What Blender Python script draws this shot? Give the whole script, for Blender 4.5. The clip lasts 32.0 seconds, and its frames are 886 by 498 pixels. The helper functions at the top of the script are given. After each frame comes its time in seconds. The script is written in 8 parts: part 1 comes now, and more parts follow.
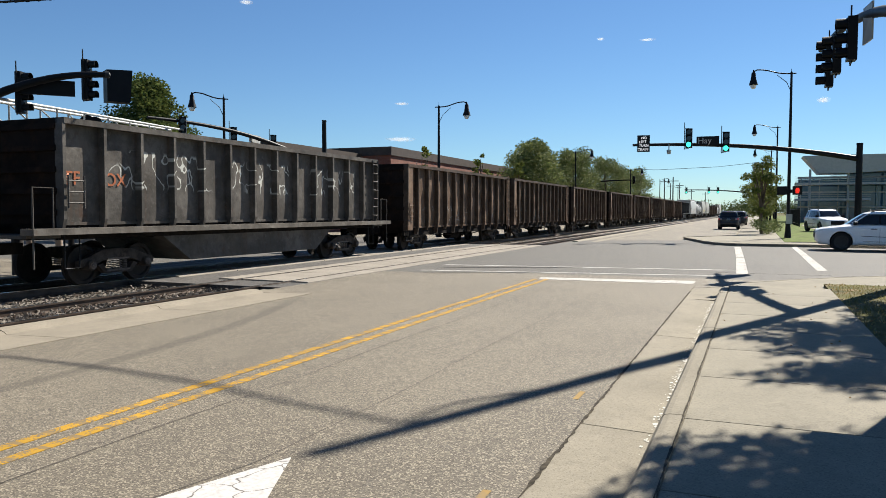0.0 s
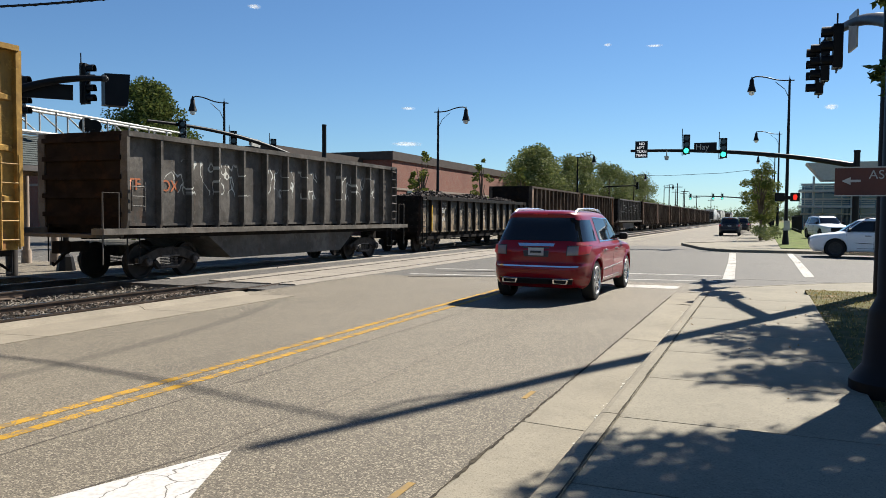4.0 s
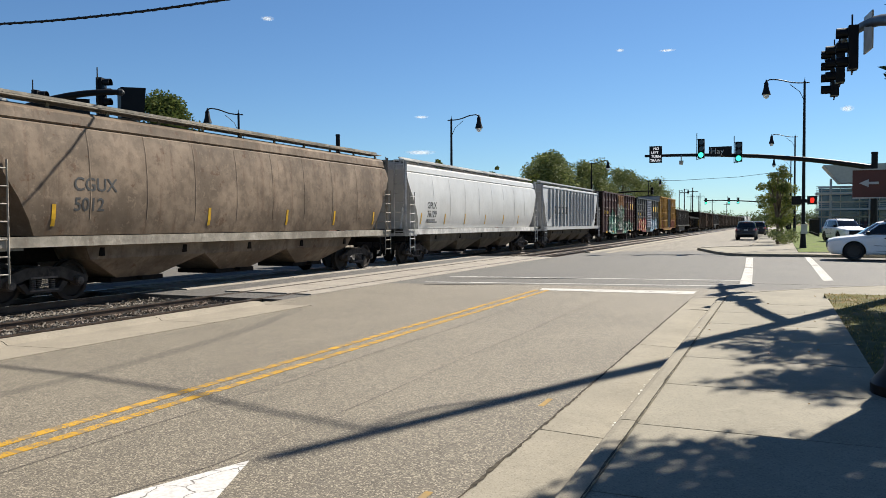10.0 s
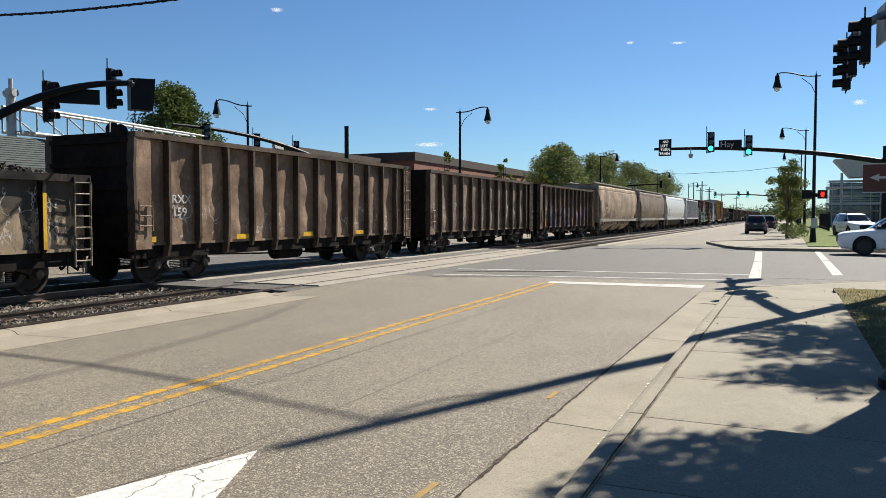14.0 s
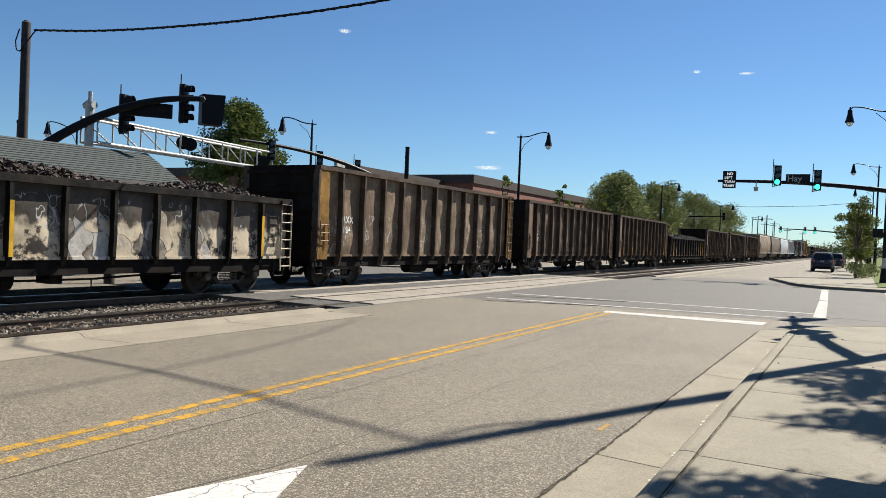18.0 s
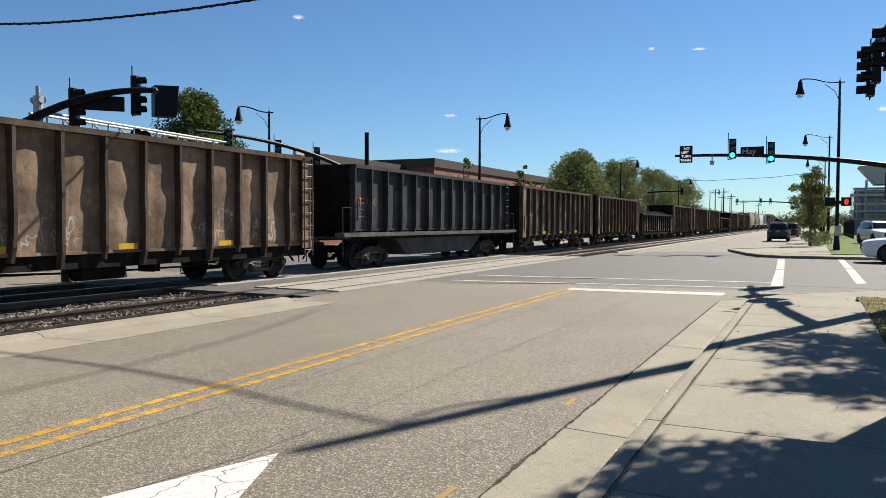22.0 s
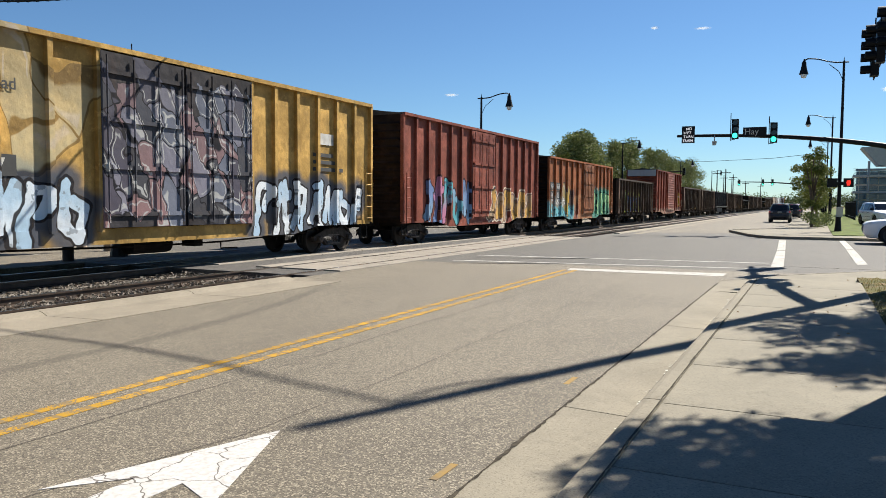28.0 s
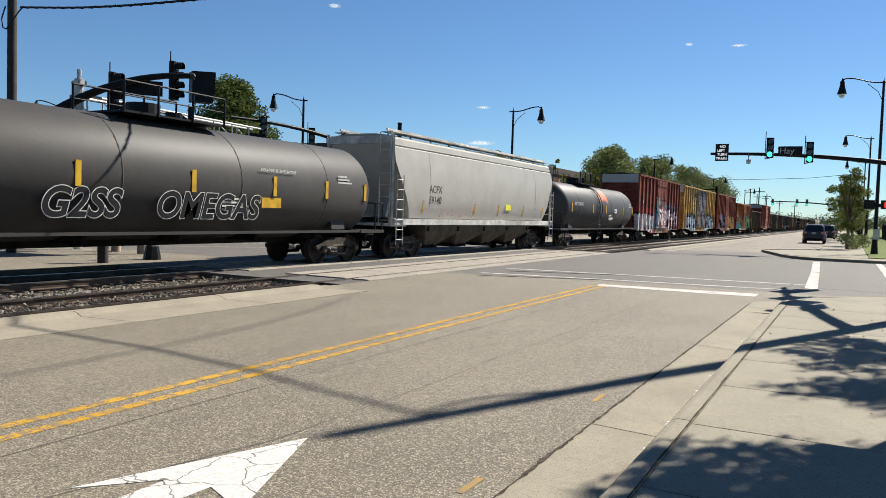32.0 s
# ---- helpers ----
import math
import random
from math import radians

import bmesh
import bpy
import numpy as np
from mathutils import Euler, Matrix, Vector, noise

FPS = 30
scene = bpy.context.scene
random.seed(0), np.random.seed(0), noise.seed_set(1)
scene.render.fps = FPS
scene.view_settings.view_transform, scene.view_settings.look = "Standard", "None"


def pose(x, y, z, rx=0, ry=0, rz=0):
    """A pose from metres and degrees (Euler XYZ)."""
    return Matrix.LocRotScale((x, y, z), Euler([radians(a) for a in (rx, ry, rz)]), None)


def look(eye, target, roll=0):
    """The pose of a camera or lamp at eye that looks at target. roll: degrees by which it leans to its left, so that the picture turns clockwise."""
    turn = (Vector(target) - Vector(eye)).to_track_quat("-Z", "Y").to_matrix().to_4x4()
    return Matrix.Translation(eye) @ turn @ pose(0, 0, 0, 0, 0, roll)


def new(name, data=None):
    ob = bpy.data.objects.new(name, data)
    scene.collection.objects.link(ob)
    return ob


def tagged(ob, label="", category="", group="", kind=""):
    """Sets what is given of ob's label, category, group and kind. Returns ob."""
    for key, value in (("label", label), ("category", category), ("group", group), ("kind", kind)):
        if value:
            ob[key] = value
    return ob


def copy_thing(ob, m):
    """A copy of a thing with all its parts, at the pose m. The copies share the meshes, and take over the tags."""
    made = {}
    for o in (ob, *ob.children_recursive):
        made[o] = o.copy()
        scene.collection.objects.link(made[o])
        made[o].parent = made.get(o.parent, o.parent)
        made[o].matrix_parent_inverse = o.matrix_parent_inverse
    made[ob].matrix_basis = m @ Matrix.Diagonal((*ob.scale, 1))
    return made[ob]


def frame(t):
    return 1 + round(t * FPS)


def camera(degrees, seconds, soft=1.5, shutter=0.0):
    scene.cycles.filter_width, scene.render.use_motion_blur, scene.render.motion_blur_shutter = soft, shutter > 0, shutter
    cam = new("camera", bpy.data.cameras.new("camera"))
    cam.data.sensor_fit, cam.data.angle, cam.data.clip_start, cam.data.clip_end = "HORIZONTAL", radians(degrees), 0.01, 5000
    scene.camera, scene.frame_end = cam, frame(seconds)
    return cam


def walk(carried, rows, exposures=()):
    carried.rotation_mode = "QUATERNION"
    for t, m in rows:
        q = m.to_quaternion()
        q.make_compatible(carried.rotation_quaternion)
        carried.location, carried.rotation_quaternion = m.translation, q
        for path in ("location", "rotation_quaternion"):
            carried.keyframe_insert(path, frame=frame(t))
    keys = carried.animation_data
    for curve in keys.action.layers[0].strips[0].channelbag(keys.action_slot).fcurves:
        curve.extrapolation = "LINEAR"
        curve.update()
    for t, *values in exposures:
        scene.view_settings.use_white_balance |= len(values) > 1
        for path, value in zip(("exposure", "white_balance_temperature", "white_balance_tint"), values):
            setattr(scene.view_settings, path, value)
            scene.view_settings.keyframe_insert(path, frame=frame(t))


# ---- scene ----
cam = camera(60.3, 32.0, 0.6)
PATH = [
    (0, (-0.444, -0.058, 1.632), (-1.202, 1.791, 1.533), 0.1),
    (0.5, (-0.137, -0.035, 1.61), (-0.896, 1.812, 1.502), 0.1),
    (1, (0.056, -0.017, 1.618), (-0.703, 1.829, 1.504), -0.0),
    (1.5, (0.071, 0.014, 1.615), (-0.683, 1.863, 1.502), -0.1),
    (2, (0.056, 0.027, 1.607), (-0.694, 1.877, 1.497), 0.2),
    (2.5, (0.06, -0.01, 1.617), (-0.692, 1.84, 1.512), 0.4),
    (3, (0.057, -0.029, 1.618), (-0.701, 1.819, 1.518), 0.6),
    (3.5, (0.06, -0.037, 1.619), (-0.705, 1.809, 1.526), 0.6),
    (5.5, (0.063, -0.034, 1.621), (-0.734, 1.799, 1.544), 0.1),
    (6, (0.064, -0.033, 1.62), (-0.743, 1.795, 1.542), 0.2),
    (6.5, (0.056, -0.037, 1.617), (-0.759, 1.788, 1.54), 0.2),
    (7, (0.059, -0.047, 1.625), (-0.76, 1.776, 1.549), 0.2),
    (7.5, (0.06, -0.044, 1.619), (-0.759, 1.78, 1.549), 0.1),
    (8, (0.065, -0.042, 1.621), (-0.75, 1.783, 1.556), -0.1),
    (8.5, (0.063, -0.041, 1.619), (-0.747, 1.787, 1.558), -0.2),
    (9, (0.063, -0.039, 1.621), (-0.745, 1.789, 1.559), -0.2),
    (9.5, (0.062, -0.034, 1.618), (-0.745, 1.795, 1.555), -0.3),
    (10, (0.06, -0.034, 1.62), (-0.748, 1.794, 1.554), -0.3),
    (10.5, (0.061, -0.036, 1.616), (-0.75, 1.791, 1.548), -0.3),
    (11, (0.066, -0.037, 1.616), (-0.75, 1.788, 1.546), -0.4),
    (11.5, (0.068, -0.04, 1.621), (-0.752, 1.783, 1.549), -0.4),
    (12, (0.065, -0.038, 1.622), (-0.759, 1.783, 1.546), -0.3),
    (12.5, (0.065, -0.033, 1.617), (-0.762, 1.786, 1.538), -0.2),
    (13, (0.065, -0.035, 1.617), (-0.764, 1.783, 1.535), -0.1),
    (13.5, (0.059, -0.029, 1.615), (-0.77, 1.789, 1.53), -0.1),
    (14, (0.064, -0.043, 1.62), (-0.763, 1.776, 1.534), -0.0),
    (14.5, (0.064, -0.041, 1.617), (-0.757, 1.781, 1.53), -0.0),
    (16.5, (0.079, -0.049, 1.618), (-0.754, 1.768, 1.545), 0.5),
    (17, (0.077, -0.071, 1.621), (-0.791, 1.73, 1.564), 1.1),
    (17.5, (0.08, -0.094, 1.637), (-0.835, 1.684, 1.595), 1.8),
    (18, (0.068, -0.078, 1.638), (-0.89, 1.677, 1.607), 2.4),
    (18.5, (0.063, -0.077, 1.638), (-0.917, 1.667, 1.611), 2.6),
    (19, (0.062, -0.081, 1.641), (-0.915, 1.664, 1.612), 2.4),
    (19.5, (0.059, -0.094, 1.635), (-0.895, 1.663, 1.604), 1.9),
    (20, (0.075, -0.103, 1.642), (-0.853, 1.668, 1.606), 1.1),
    (20.5, (0.078, -0.095, 1.63), (-0.825, 1.688, 1.587), 0.6),
    (21, (0.09, -0.105, 1.63), (-0.795, 1.688, 1.578), 0.3),
    (21.5, (0.092, -0.106, 1.627), (-0.783, 1.691, 1.565), 0.2),
    (22, (0.087, -0.094, 1.624), (-0.786, 1.704, 1.554), 0.2),
    (22.5, (0.085, -0.087, 1.623), (-0.79, 1.71, 1.547), 0.3),
    (23, (0.087, -0.088, 1.622), (-0.795, 1.706, 1.542), 0.4),
    (23.5, (0.082, -0.085, 1.619), (-0.806, 1.705, 1.537), 0.5),
    (24, (0.083, -0.09, 1.625), (-0.811, 1.697, 1.541), 0.6),
    (24.5, (0.085, -0.097, 1.626), (-0.814, 1.688, 1.541), 0.7),
    (25, (0.081, -0.095, 1.618), (-0.821, 1.688, 1.531), 0.7),
    (25.5, (0.082, -0.094, 1.615), (-0.821, 1.688, 1.525), 0.6),
    (26, (0.087, -0.1, 1.622), (-0.815, 1.683, 1.526), 0.5),
    (26.5, (0.088, -0.095, 1.619), (-0.811, 1.688, 1.515), 0.4),
    (28.5, (0.091, -0.098, 1.616), (-0.775, 1.7, 1.491), 0.4),
    (29, (0.085, -0.088, 1.608), (-0.776, 1.713, 1.481), 0.5),
    (29.5, (0.08, -0.091, 1.606), (-0.78, 1.71, 1.479), 0.8),
    (30, (0.082, -0.101, 1.613), (-0.781, 1.699, 1.489), 1.0),
    (30.5, (0.08, -0.095, 1.614), (-0.788, 1.703, 1.495), 1.1),
    (31, (0.084, -0.101, 1.609), (-0.798, 1.69, 1.499), 1.2),
    (31.5, (0.085, -0.117, 1.615), (-0.822, 1.663, 1.514), 1.5),
    (32, (0.07, -0.119, 1.624), (-0.87, 1.644, 1.531), 1.8),
]
walk(cam, [(t, look(eye, aim, roll)) for t, eye, aim, roll in PATH])

# ---- light ----
SUN_AZ, SUN_EL = radians(22.0), radians(43.0)
SUN_DIR = Vector((math.sin(SUN_AZ) * math.cos(SUN_EL), math.cos(SUN_AZ) * math.cos(SUN_EL), math.sin(SUN_EL)))
world = bpy.data.worlds.new("sky")
scene.world = world
world.use_nodes = True
wn = world.node_tree
sky = wn.nodes.new("ShaderNodeTexSky")
sky.sky_type = "NISHITA"
sky.sun_disc = False
sky.sun_elevation, sky.sun_rotation = SUN_EL, SUN_AZ
sky.air_density, sky.dust_density, sky.ozone_density, sky.altitude = 1.0, 0.05, 1.5, 300
tint = wn.nodes.new("ShaderNodeMix")
tint.data_type, tint.blend_type = "RGBA", "MULTIPLY"
tint.inputs[0].default_value, tint.inputs[7].default_value = 1.0, (0.71, 0.99, 1.27, 1)
wn.links.new(sky.outputs[0], tint.inputs[6])
wn.links.new(tint.outputs[2], wn.nodes["Background"].inputs[0])
wn.nodes["Background"].inputs[1].default_value = 0.038
sun = new("sun", bpy.data.lights.new("sun", "SUN"))
sun.data.energy, sun.data.angle, sun.data.color = 5.0, radians(0.53), (1.0, 0.95, 0.86)
sun.matrix_world = look(SUN_DIR * 100, (0, 0, 0))
scene.view_settings.exposure = 1.15


# ---- building blocks ----
def box(bm, x0, x1, y0, y1, z0, z1):
    v = [bm.verts.new(p) for p in ((x0, y0, z0), (x1, y0, z0), (x1, y1, z0), (x0, y1, z0), (x0, y0, z1), (x1, y0, z1), (x1, y1, z1), (x0, y1, z1))]
    for f in ((3, 2, 1, 0), (4, 5, 6, 7), (0, 1, 5, 4), (1, 2, 6, 5), (2, 3, 7, 6), (3, 0, 4, 7)):
        bm.faces.new([v[i] for i in f])


def prism(bm, outline, axis, c0, c1):
    """A polygon of (a, b) drawn along an axis: x -> (y, z), y -> (x, z), z -> (x, y)."""
    def at(a, b, c):
        return ((c, a, b), (a, c, b), (a, b, c))["xyz".index(axis)]
    lo = [bm.verts.new(at(a, b, c0)) for a, b in outline]
    hi = [bm.verts.new(at(a, b, c1)) for a, b in outline]
    bm.faces.new(lo)
    bm.faces.new(hi[::-1])
    for i in range(len(lo)):
        j = (i + 1) % len(lo)
        bm.faces.new((lo[j], lo[i], hi[i], hi[j]))


def rod(bm, p, q, r, r2=None, n=8):
    p, q = Vector(p), Vector(q)
    r2 = r if r2 is None else r2
    side = (q - p).to_track_quat("Z", "Y").to_matrix()
    rings = [[bm.verts.new(c + side @ Vector((math.cos(k * math.tau / n) * s, math.sin(k * math.tau / n) * s, 0))) for k in range(n)] for c, s in ((p, r), (q, r2))]
    for k in range(n):
        bm.faces.new((rings[0][k], rings[0][(k + 1) % n], rings[1][(k + 1) % n], rings[1][k]))
    bm.faces.new(rings[0][::-1])
    bm.faces.new(rings[1])


def pipe(bm, points, r, n=6, r1=None):
    """A bent round bar through the points, in one piece."""
    pts = [Vector(p) for p in points]
    rows = []
    side = None
    for i, p in enumerate(pts):
        d = (pts[min(i + 1, len(pts) - 1)] - pts[max(i - 1, 0)]).normalized()
        side = d.orthogonal().normalized() if side is None else (side - d * side.dot(d)).normalized()
        up = d.cross(side)
        rr = r if r1 is None else r + (r1 - r) * i / (len(pts) - 1)
        rows.append([p + (side * math.cos(k * math.tau / n) + up * math.sin(k * math.tau / n)) * rr for k in range(n)])
    loft(bm, rows)


def loft(bm, rings, closed=True, caps=True):
    rows = [[bm.verts.new(p) for p in ring] for ring in rings]
    n = len(rows[0])
    for a, b in zip(rows, rows[1:]):
        for k in range(n if closed else n - 1):
            bm.faces.new((a[k], a[(k + 1) % n], b[(k + 1) % n], b[k]))
    if caps and closed:
        bm.faces.new(rows[0][::-1])
        bm.faces.new(rows[-1])


def hermite(knots):
    """A smooth curve through (t, value) knots, without overshoot."""
    ts, vs = [k[0] for k in knots], [k[1] for k in knots]
    d = [(b - a) / (q - p) for a, b, p, q in zip(vs, vs[1:], ts, ts[1:])]
    m = [d[0]] + [0.0 if a * b <= 0 else 2 * a * b / (a + b) for a, b in zip(d, d[1:])] + [d[-1]]

    def f(t):
        t = min(max(t, ts[0]), ts[-1])
        i = min(len(ts) - 2, max(0, sum(1 for q in ts[1:] if q < t)))
        h = ts[i + 1] - ts[i]
        u = (t - ts[i]) / h
        return (2 * u ** 3 - 3 * u ** 2 + 1) * vs[i] + (u ** 3 - 2 * u ** 2 + u) * h * m[i] + (3 * u ** 2 - 2 * u ** 3) * vs[i + 1] + (u ** 3 - u ** 2) * h * m[i + 1]
    return f


def mesh_of(bm, name, material, smooth=False):
    bmesh.ops.recalc_face_normals(bm, faces=bm.faces)
    me = bpy.data.meshes.new(name)
    bm.to_mesh(me)
    bm.free()
    me.materials.append(material)
    if smooth:
        me.shade_smooth()
        me.set_sharp_from_angle(angle=radians(35))
    return me


def part(name, bm, material, parent=None, label="", smooth=False, at=None):
    """A bmesh as one mesh object under a thing, or a thing of its own."""
    ob = new(name, mesh_of(bm, name, material, smooth))
    if parent is not None:
        ob.parent = parent
    if at is not None:
        ob.matrix_basis = at
    if label:
        ob["label"] = label
    return ob


def again(ob, parent, m):
    """A further part on the mesh of one that exists, with the parts under it."""
    o = ob.copy()
    scene.collection.objects.link(o)
    o.parent = parent
    o.matrix_basis = m
    for c in ob.children:
        again(c, o, c.matrix_basis)
    return o


def thing(name, label, category, group="", m=None):
    ob = new(name)
    ob.empty_display_size = 0.2
    if m is not None:
        ob.matrix_basis = m
    return tagged(ob, label, category, group)


def setting(name, bm, material, label="", smooth=False):
    return tagged(part(name, bm, material, smooth=smooth), label=label, kind="structure")


# ---- materials ----
class Nodes:
    """A short hand for node trees."""
    def __init__(self, name):
        self.m = bpy.data.materials.new(name)
        self.m.use_nodes = True
        self.t = self.m.node_tree
        self.b = self.t.nodes["Principled BSDF"]
        self.coord = None

    def n(self, kind, **values):
        node = self.t.nodes.new("ShaderNode" + kind)
        for k, v in values.items():
            if k == "op":
                node.operation = v
            elif k == "at":
                for i, x in v.items():
                    if hasattr(x, "is_linked") or hasattr(x, "links"):
                        self.t.links.new(x, node.inputs[i])
                    else:
                        node.inputs[i].default_value = x
        return node

    def xyz(self, scale=(1, 1, 1), offset=(0, 0, 0), space="Object"):
        if self.coord is None:
            self.coord = self.t.nodes.new("ShaderNodeTexCoord")
        mp = self.t.nodes.new("ShaderNodeMapping")
        mp.inputs["Scale"].default_value, mp.inputs["Location"].default_value = scale, offset
        self.t.links.new(self.coord.outputs[space], mp.inputs[0])
        return mp.outputs[0]

    def noise(self, where, scale, detail=4.0, rough=0.55):
        return self.n("TexNoise", at={"Vector": where, "Scale": scale, "Detail": detail, "Roughness": rough}).outputs[0]

    def math(self, op, a, b=0.0, clamp=False):
        node = self.n("Math", op=op, at={0: a, 1: b})
        node.use_clamp = clamp
        return node.outputs[0]

    def step(self, value, lo, hi):
        node = self.n("MapRange", at={"Value": value, "From Min": lo, "From Max": hi})
        node.interpolation_type = "SMOOTHSTEP"
        return node.outputs[0]

    def mix(self, fac, a, b, kind="MIX"):
        node = self.t.nodes.new("ShaderNodeMix")
        node.data_type, node.blend_type = "RGBA", kind
        for i, v in ((0, fac), (6, a), (7, b)):
            if hasattr(v, "links"):
                self.t.links.new(v, node.inputs[i])
            else:
                node.inputs[i].default_value = v if i == 0 else (*v[:3], 1)
        return node.outputs[2]

    def put(self, **values):
        for k, v in values.items():
            k = {"color": "Base Color", "rough": "Roughness", "metal": "Metallic", "normal": "Normal", "coat": "Coat Weight", "alpha": "Alpha", "spec": "Specular IOR Level"}[k]
            if hasattr(v, "links"):
                self.t.links.new(v, self.b.inputs[k])
            else:
                self.b.inputs[k].default_value = (*v, 1) if k == "Base Color" else v
        return self.m

    def bump(self, height, strength=0.3, distance=0.02):
        return self.n("Bump", at={"Height": height, "Strength": strength, "Distance": distance}).outputs[0]


def paint(name, color, rough=0.5, metal=0.0, vary=0.18, scale=3.0, bump=0.05, grain=40.0, dirt=None, dirt_amount=0.3, spec=0.3):
    """A plain coat or stuff with stains at two scales and a fine relief."""
    k = Nodes(name)
    where = k.xyz()
    big, fine = k.noise(where, scale, 5), k.noise(where, grain, 3)
    c = k.mix(k.step(big, 0.3, 0.7), tuple(x * (1 - vary) for x in color), tuple(min(1, x * (1 + vary)) for x in color))
    c = k.mix(k.math("MULTIPLY", k.step(fine, 0.35, 0.7), vary * 0.8), c, tuple(x * 0.6 for x in color))
    if dirt:
        c = k.mix(k.math("MULTIPLY", k.step(k.noise(where, scale * 0.6 + 1, 6, 0.65), 0.48, 0.68), dirt_amount), c, dirt)
    return k.put(color=c, rough=k.math("ADD", rough - 0.08, k.math("MULTIPLY", big, 0.16)), metal=metal, spec=spec, normal=k.bump(fine, bump * 4, 0.004))


RUST, DUST = (0.075, 0.028, 0.011), (0.105, 0.082, 0.058)


def spray(k, c, y0, y1, z0, z1, palette, scale=1.0, seed=0.0, cover=0.95, halo=None, line=(0.012, 0.012, 0.016), side=1.15):
    """A sprayed piece on a car's side: tall slanted interlocking shapes with dark outlines, highlights and a ragged silhouette."""
    p = k.n("SeparateXYZ", at={0: k.coord.outputs["Object"]})
    y, z = p.outputs[1], p.outputs[2]
    bend = k.n("TexNoise", at={"Vector": k.xyz((0, 1, 1), (seed, seed, 0)), "Scale": 1.5 * scale, "Detail": 1.5})
    wob = k.n("SeparateXYZ", at={0: bend.outputs[1]}).outputs
    q = k.n("CombineXYZ", at={0: k.math("ADD", k.math("ADD", y, k.math("MULTIPLY", z, 0.32)), k.math("ADD", k.math("MULTIPLY", wob[0], 0.75 / scale), seed)), 1: k.math("ADD", k.math("MULTIPLY", z, 0.5), k.math("MULTIPLY", wob[1], 0.5 / scale)), 2: seed})
    cell = k.n("TexVoronoi", at={"Vector": q.outputs[0], "Scale": 2.1 * scale, "Randomness": 0.85})
    edge = k.n("TexVoronoi", at={"Vector": q.outputs[0], "Scale": 2.1 * scale, "Randomness": 0.85})
    edge.feature = "DISTANCE_TO_EDGE"
    ramp = k.n("ValToRGB", at={0: k.n("SeparateColor", at={0: cell.outputs["Color"]}).outputs[0]})
    ramp.color_ramp.interpolation = "CONSTANT"
    while len(ramp.color_ramp.elements) < len(palette):
        ramp.color_ramp.elements.new(0.5)
    for i, col in enumerate(palette):
        ramp.color_ramp.elements[i].position = i / len(palette)
        ramp.color_ramp.elements[i].color = (*[x * 0.85 for x in col], 1)
    fade = k.mix(k.math("MULTIPLY", k.step(k.math("ADD", z, k.math("MULTIPLY", wob[2], 0.8)), z0 + 0.5, z1 + 0.3), 0.45), ramp.outputs[0], tuple(0.4 * x for x in palette[-1]))
    d = edge.outputs["Distance"]
    shine = k.math("MULTIPLY", k.step(d, 0.07, 0.085), k.step(d, 0.13, 0.115))
    rim = k.mix(k.math("MULTIPLY", shine, k.math("MULTIPLY", k.step(wob[2], 0.48, 0.52), 0.8)), fade, (0.5, 0.5, 0.48))
    rim = k.mix(k.step(d, 0.03, 0.016), rim, line)
    cp = k.n("SeparateXYZ", at={0: cell.outputs["Position"]}).outputs
    cz = k.math("MULTIPLY", k.math("SUBTRACT", cp[1], 0.25 / scale), 2.0)
    cy = k.math("SUBTRACT", cp[0], k.math("ADD", k.math("MULTIPLY", cz, 0.32), seed + 0.375 / scale))

    def inside(a, b, soft, g):
        m = k.math("MULTIPLY", k.math("MULTIPLY", k.step(a, y0 - soft + g, y0 + soft + g), k.step(a, y1 + soft - g, y1 - soft - g)), k.math("MULTIPLY", k.step(b, z0 - soft + g * 0.3, z0 + soft + g * 0.3), k.step(b, z1 + soft - g, z1 - soft - g)))
        return k.math("MULTIPLY", m, k.step(p.outputs[0], side, side + 0.06))
    rough_y, rough_z = k.math("ADD", y, k.math("MULTIPLY", k.math("SUBTRACT", wob[0], 0.5), 1.3)), k.math("ADD", z, k.math("MULTIPLY", k.math("SUBTRACT", wob[1], 0.5), 1.1))
    if halo:
        c = k.mix(k.math("MULTIPLY", inside(rough_y, rough_z, 0.12, 0.0), cover * 0.8), c, tuple(x * 0.8 for x in halo))
    return k.mix(k.math("MULTIPLY", inside(cy, cz, 0.02, 0.12), cover), c, rim)


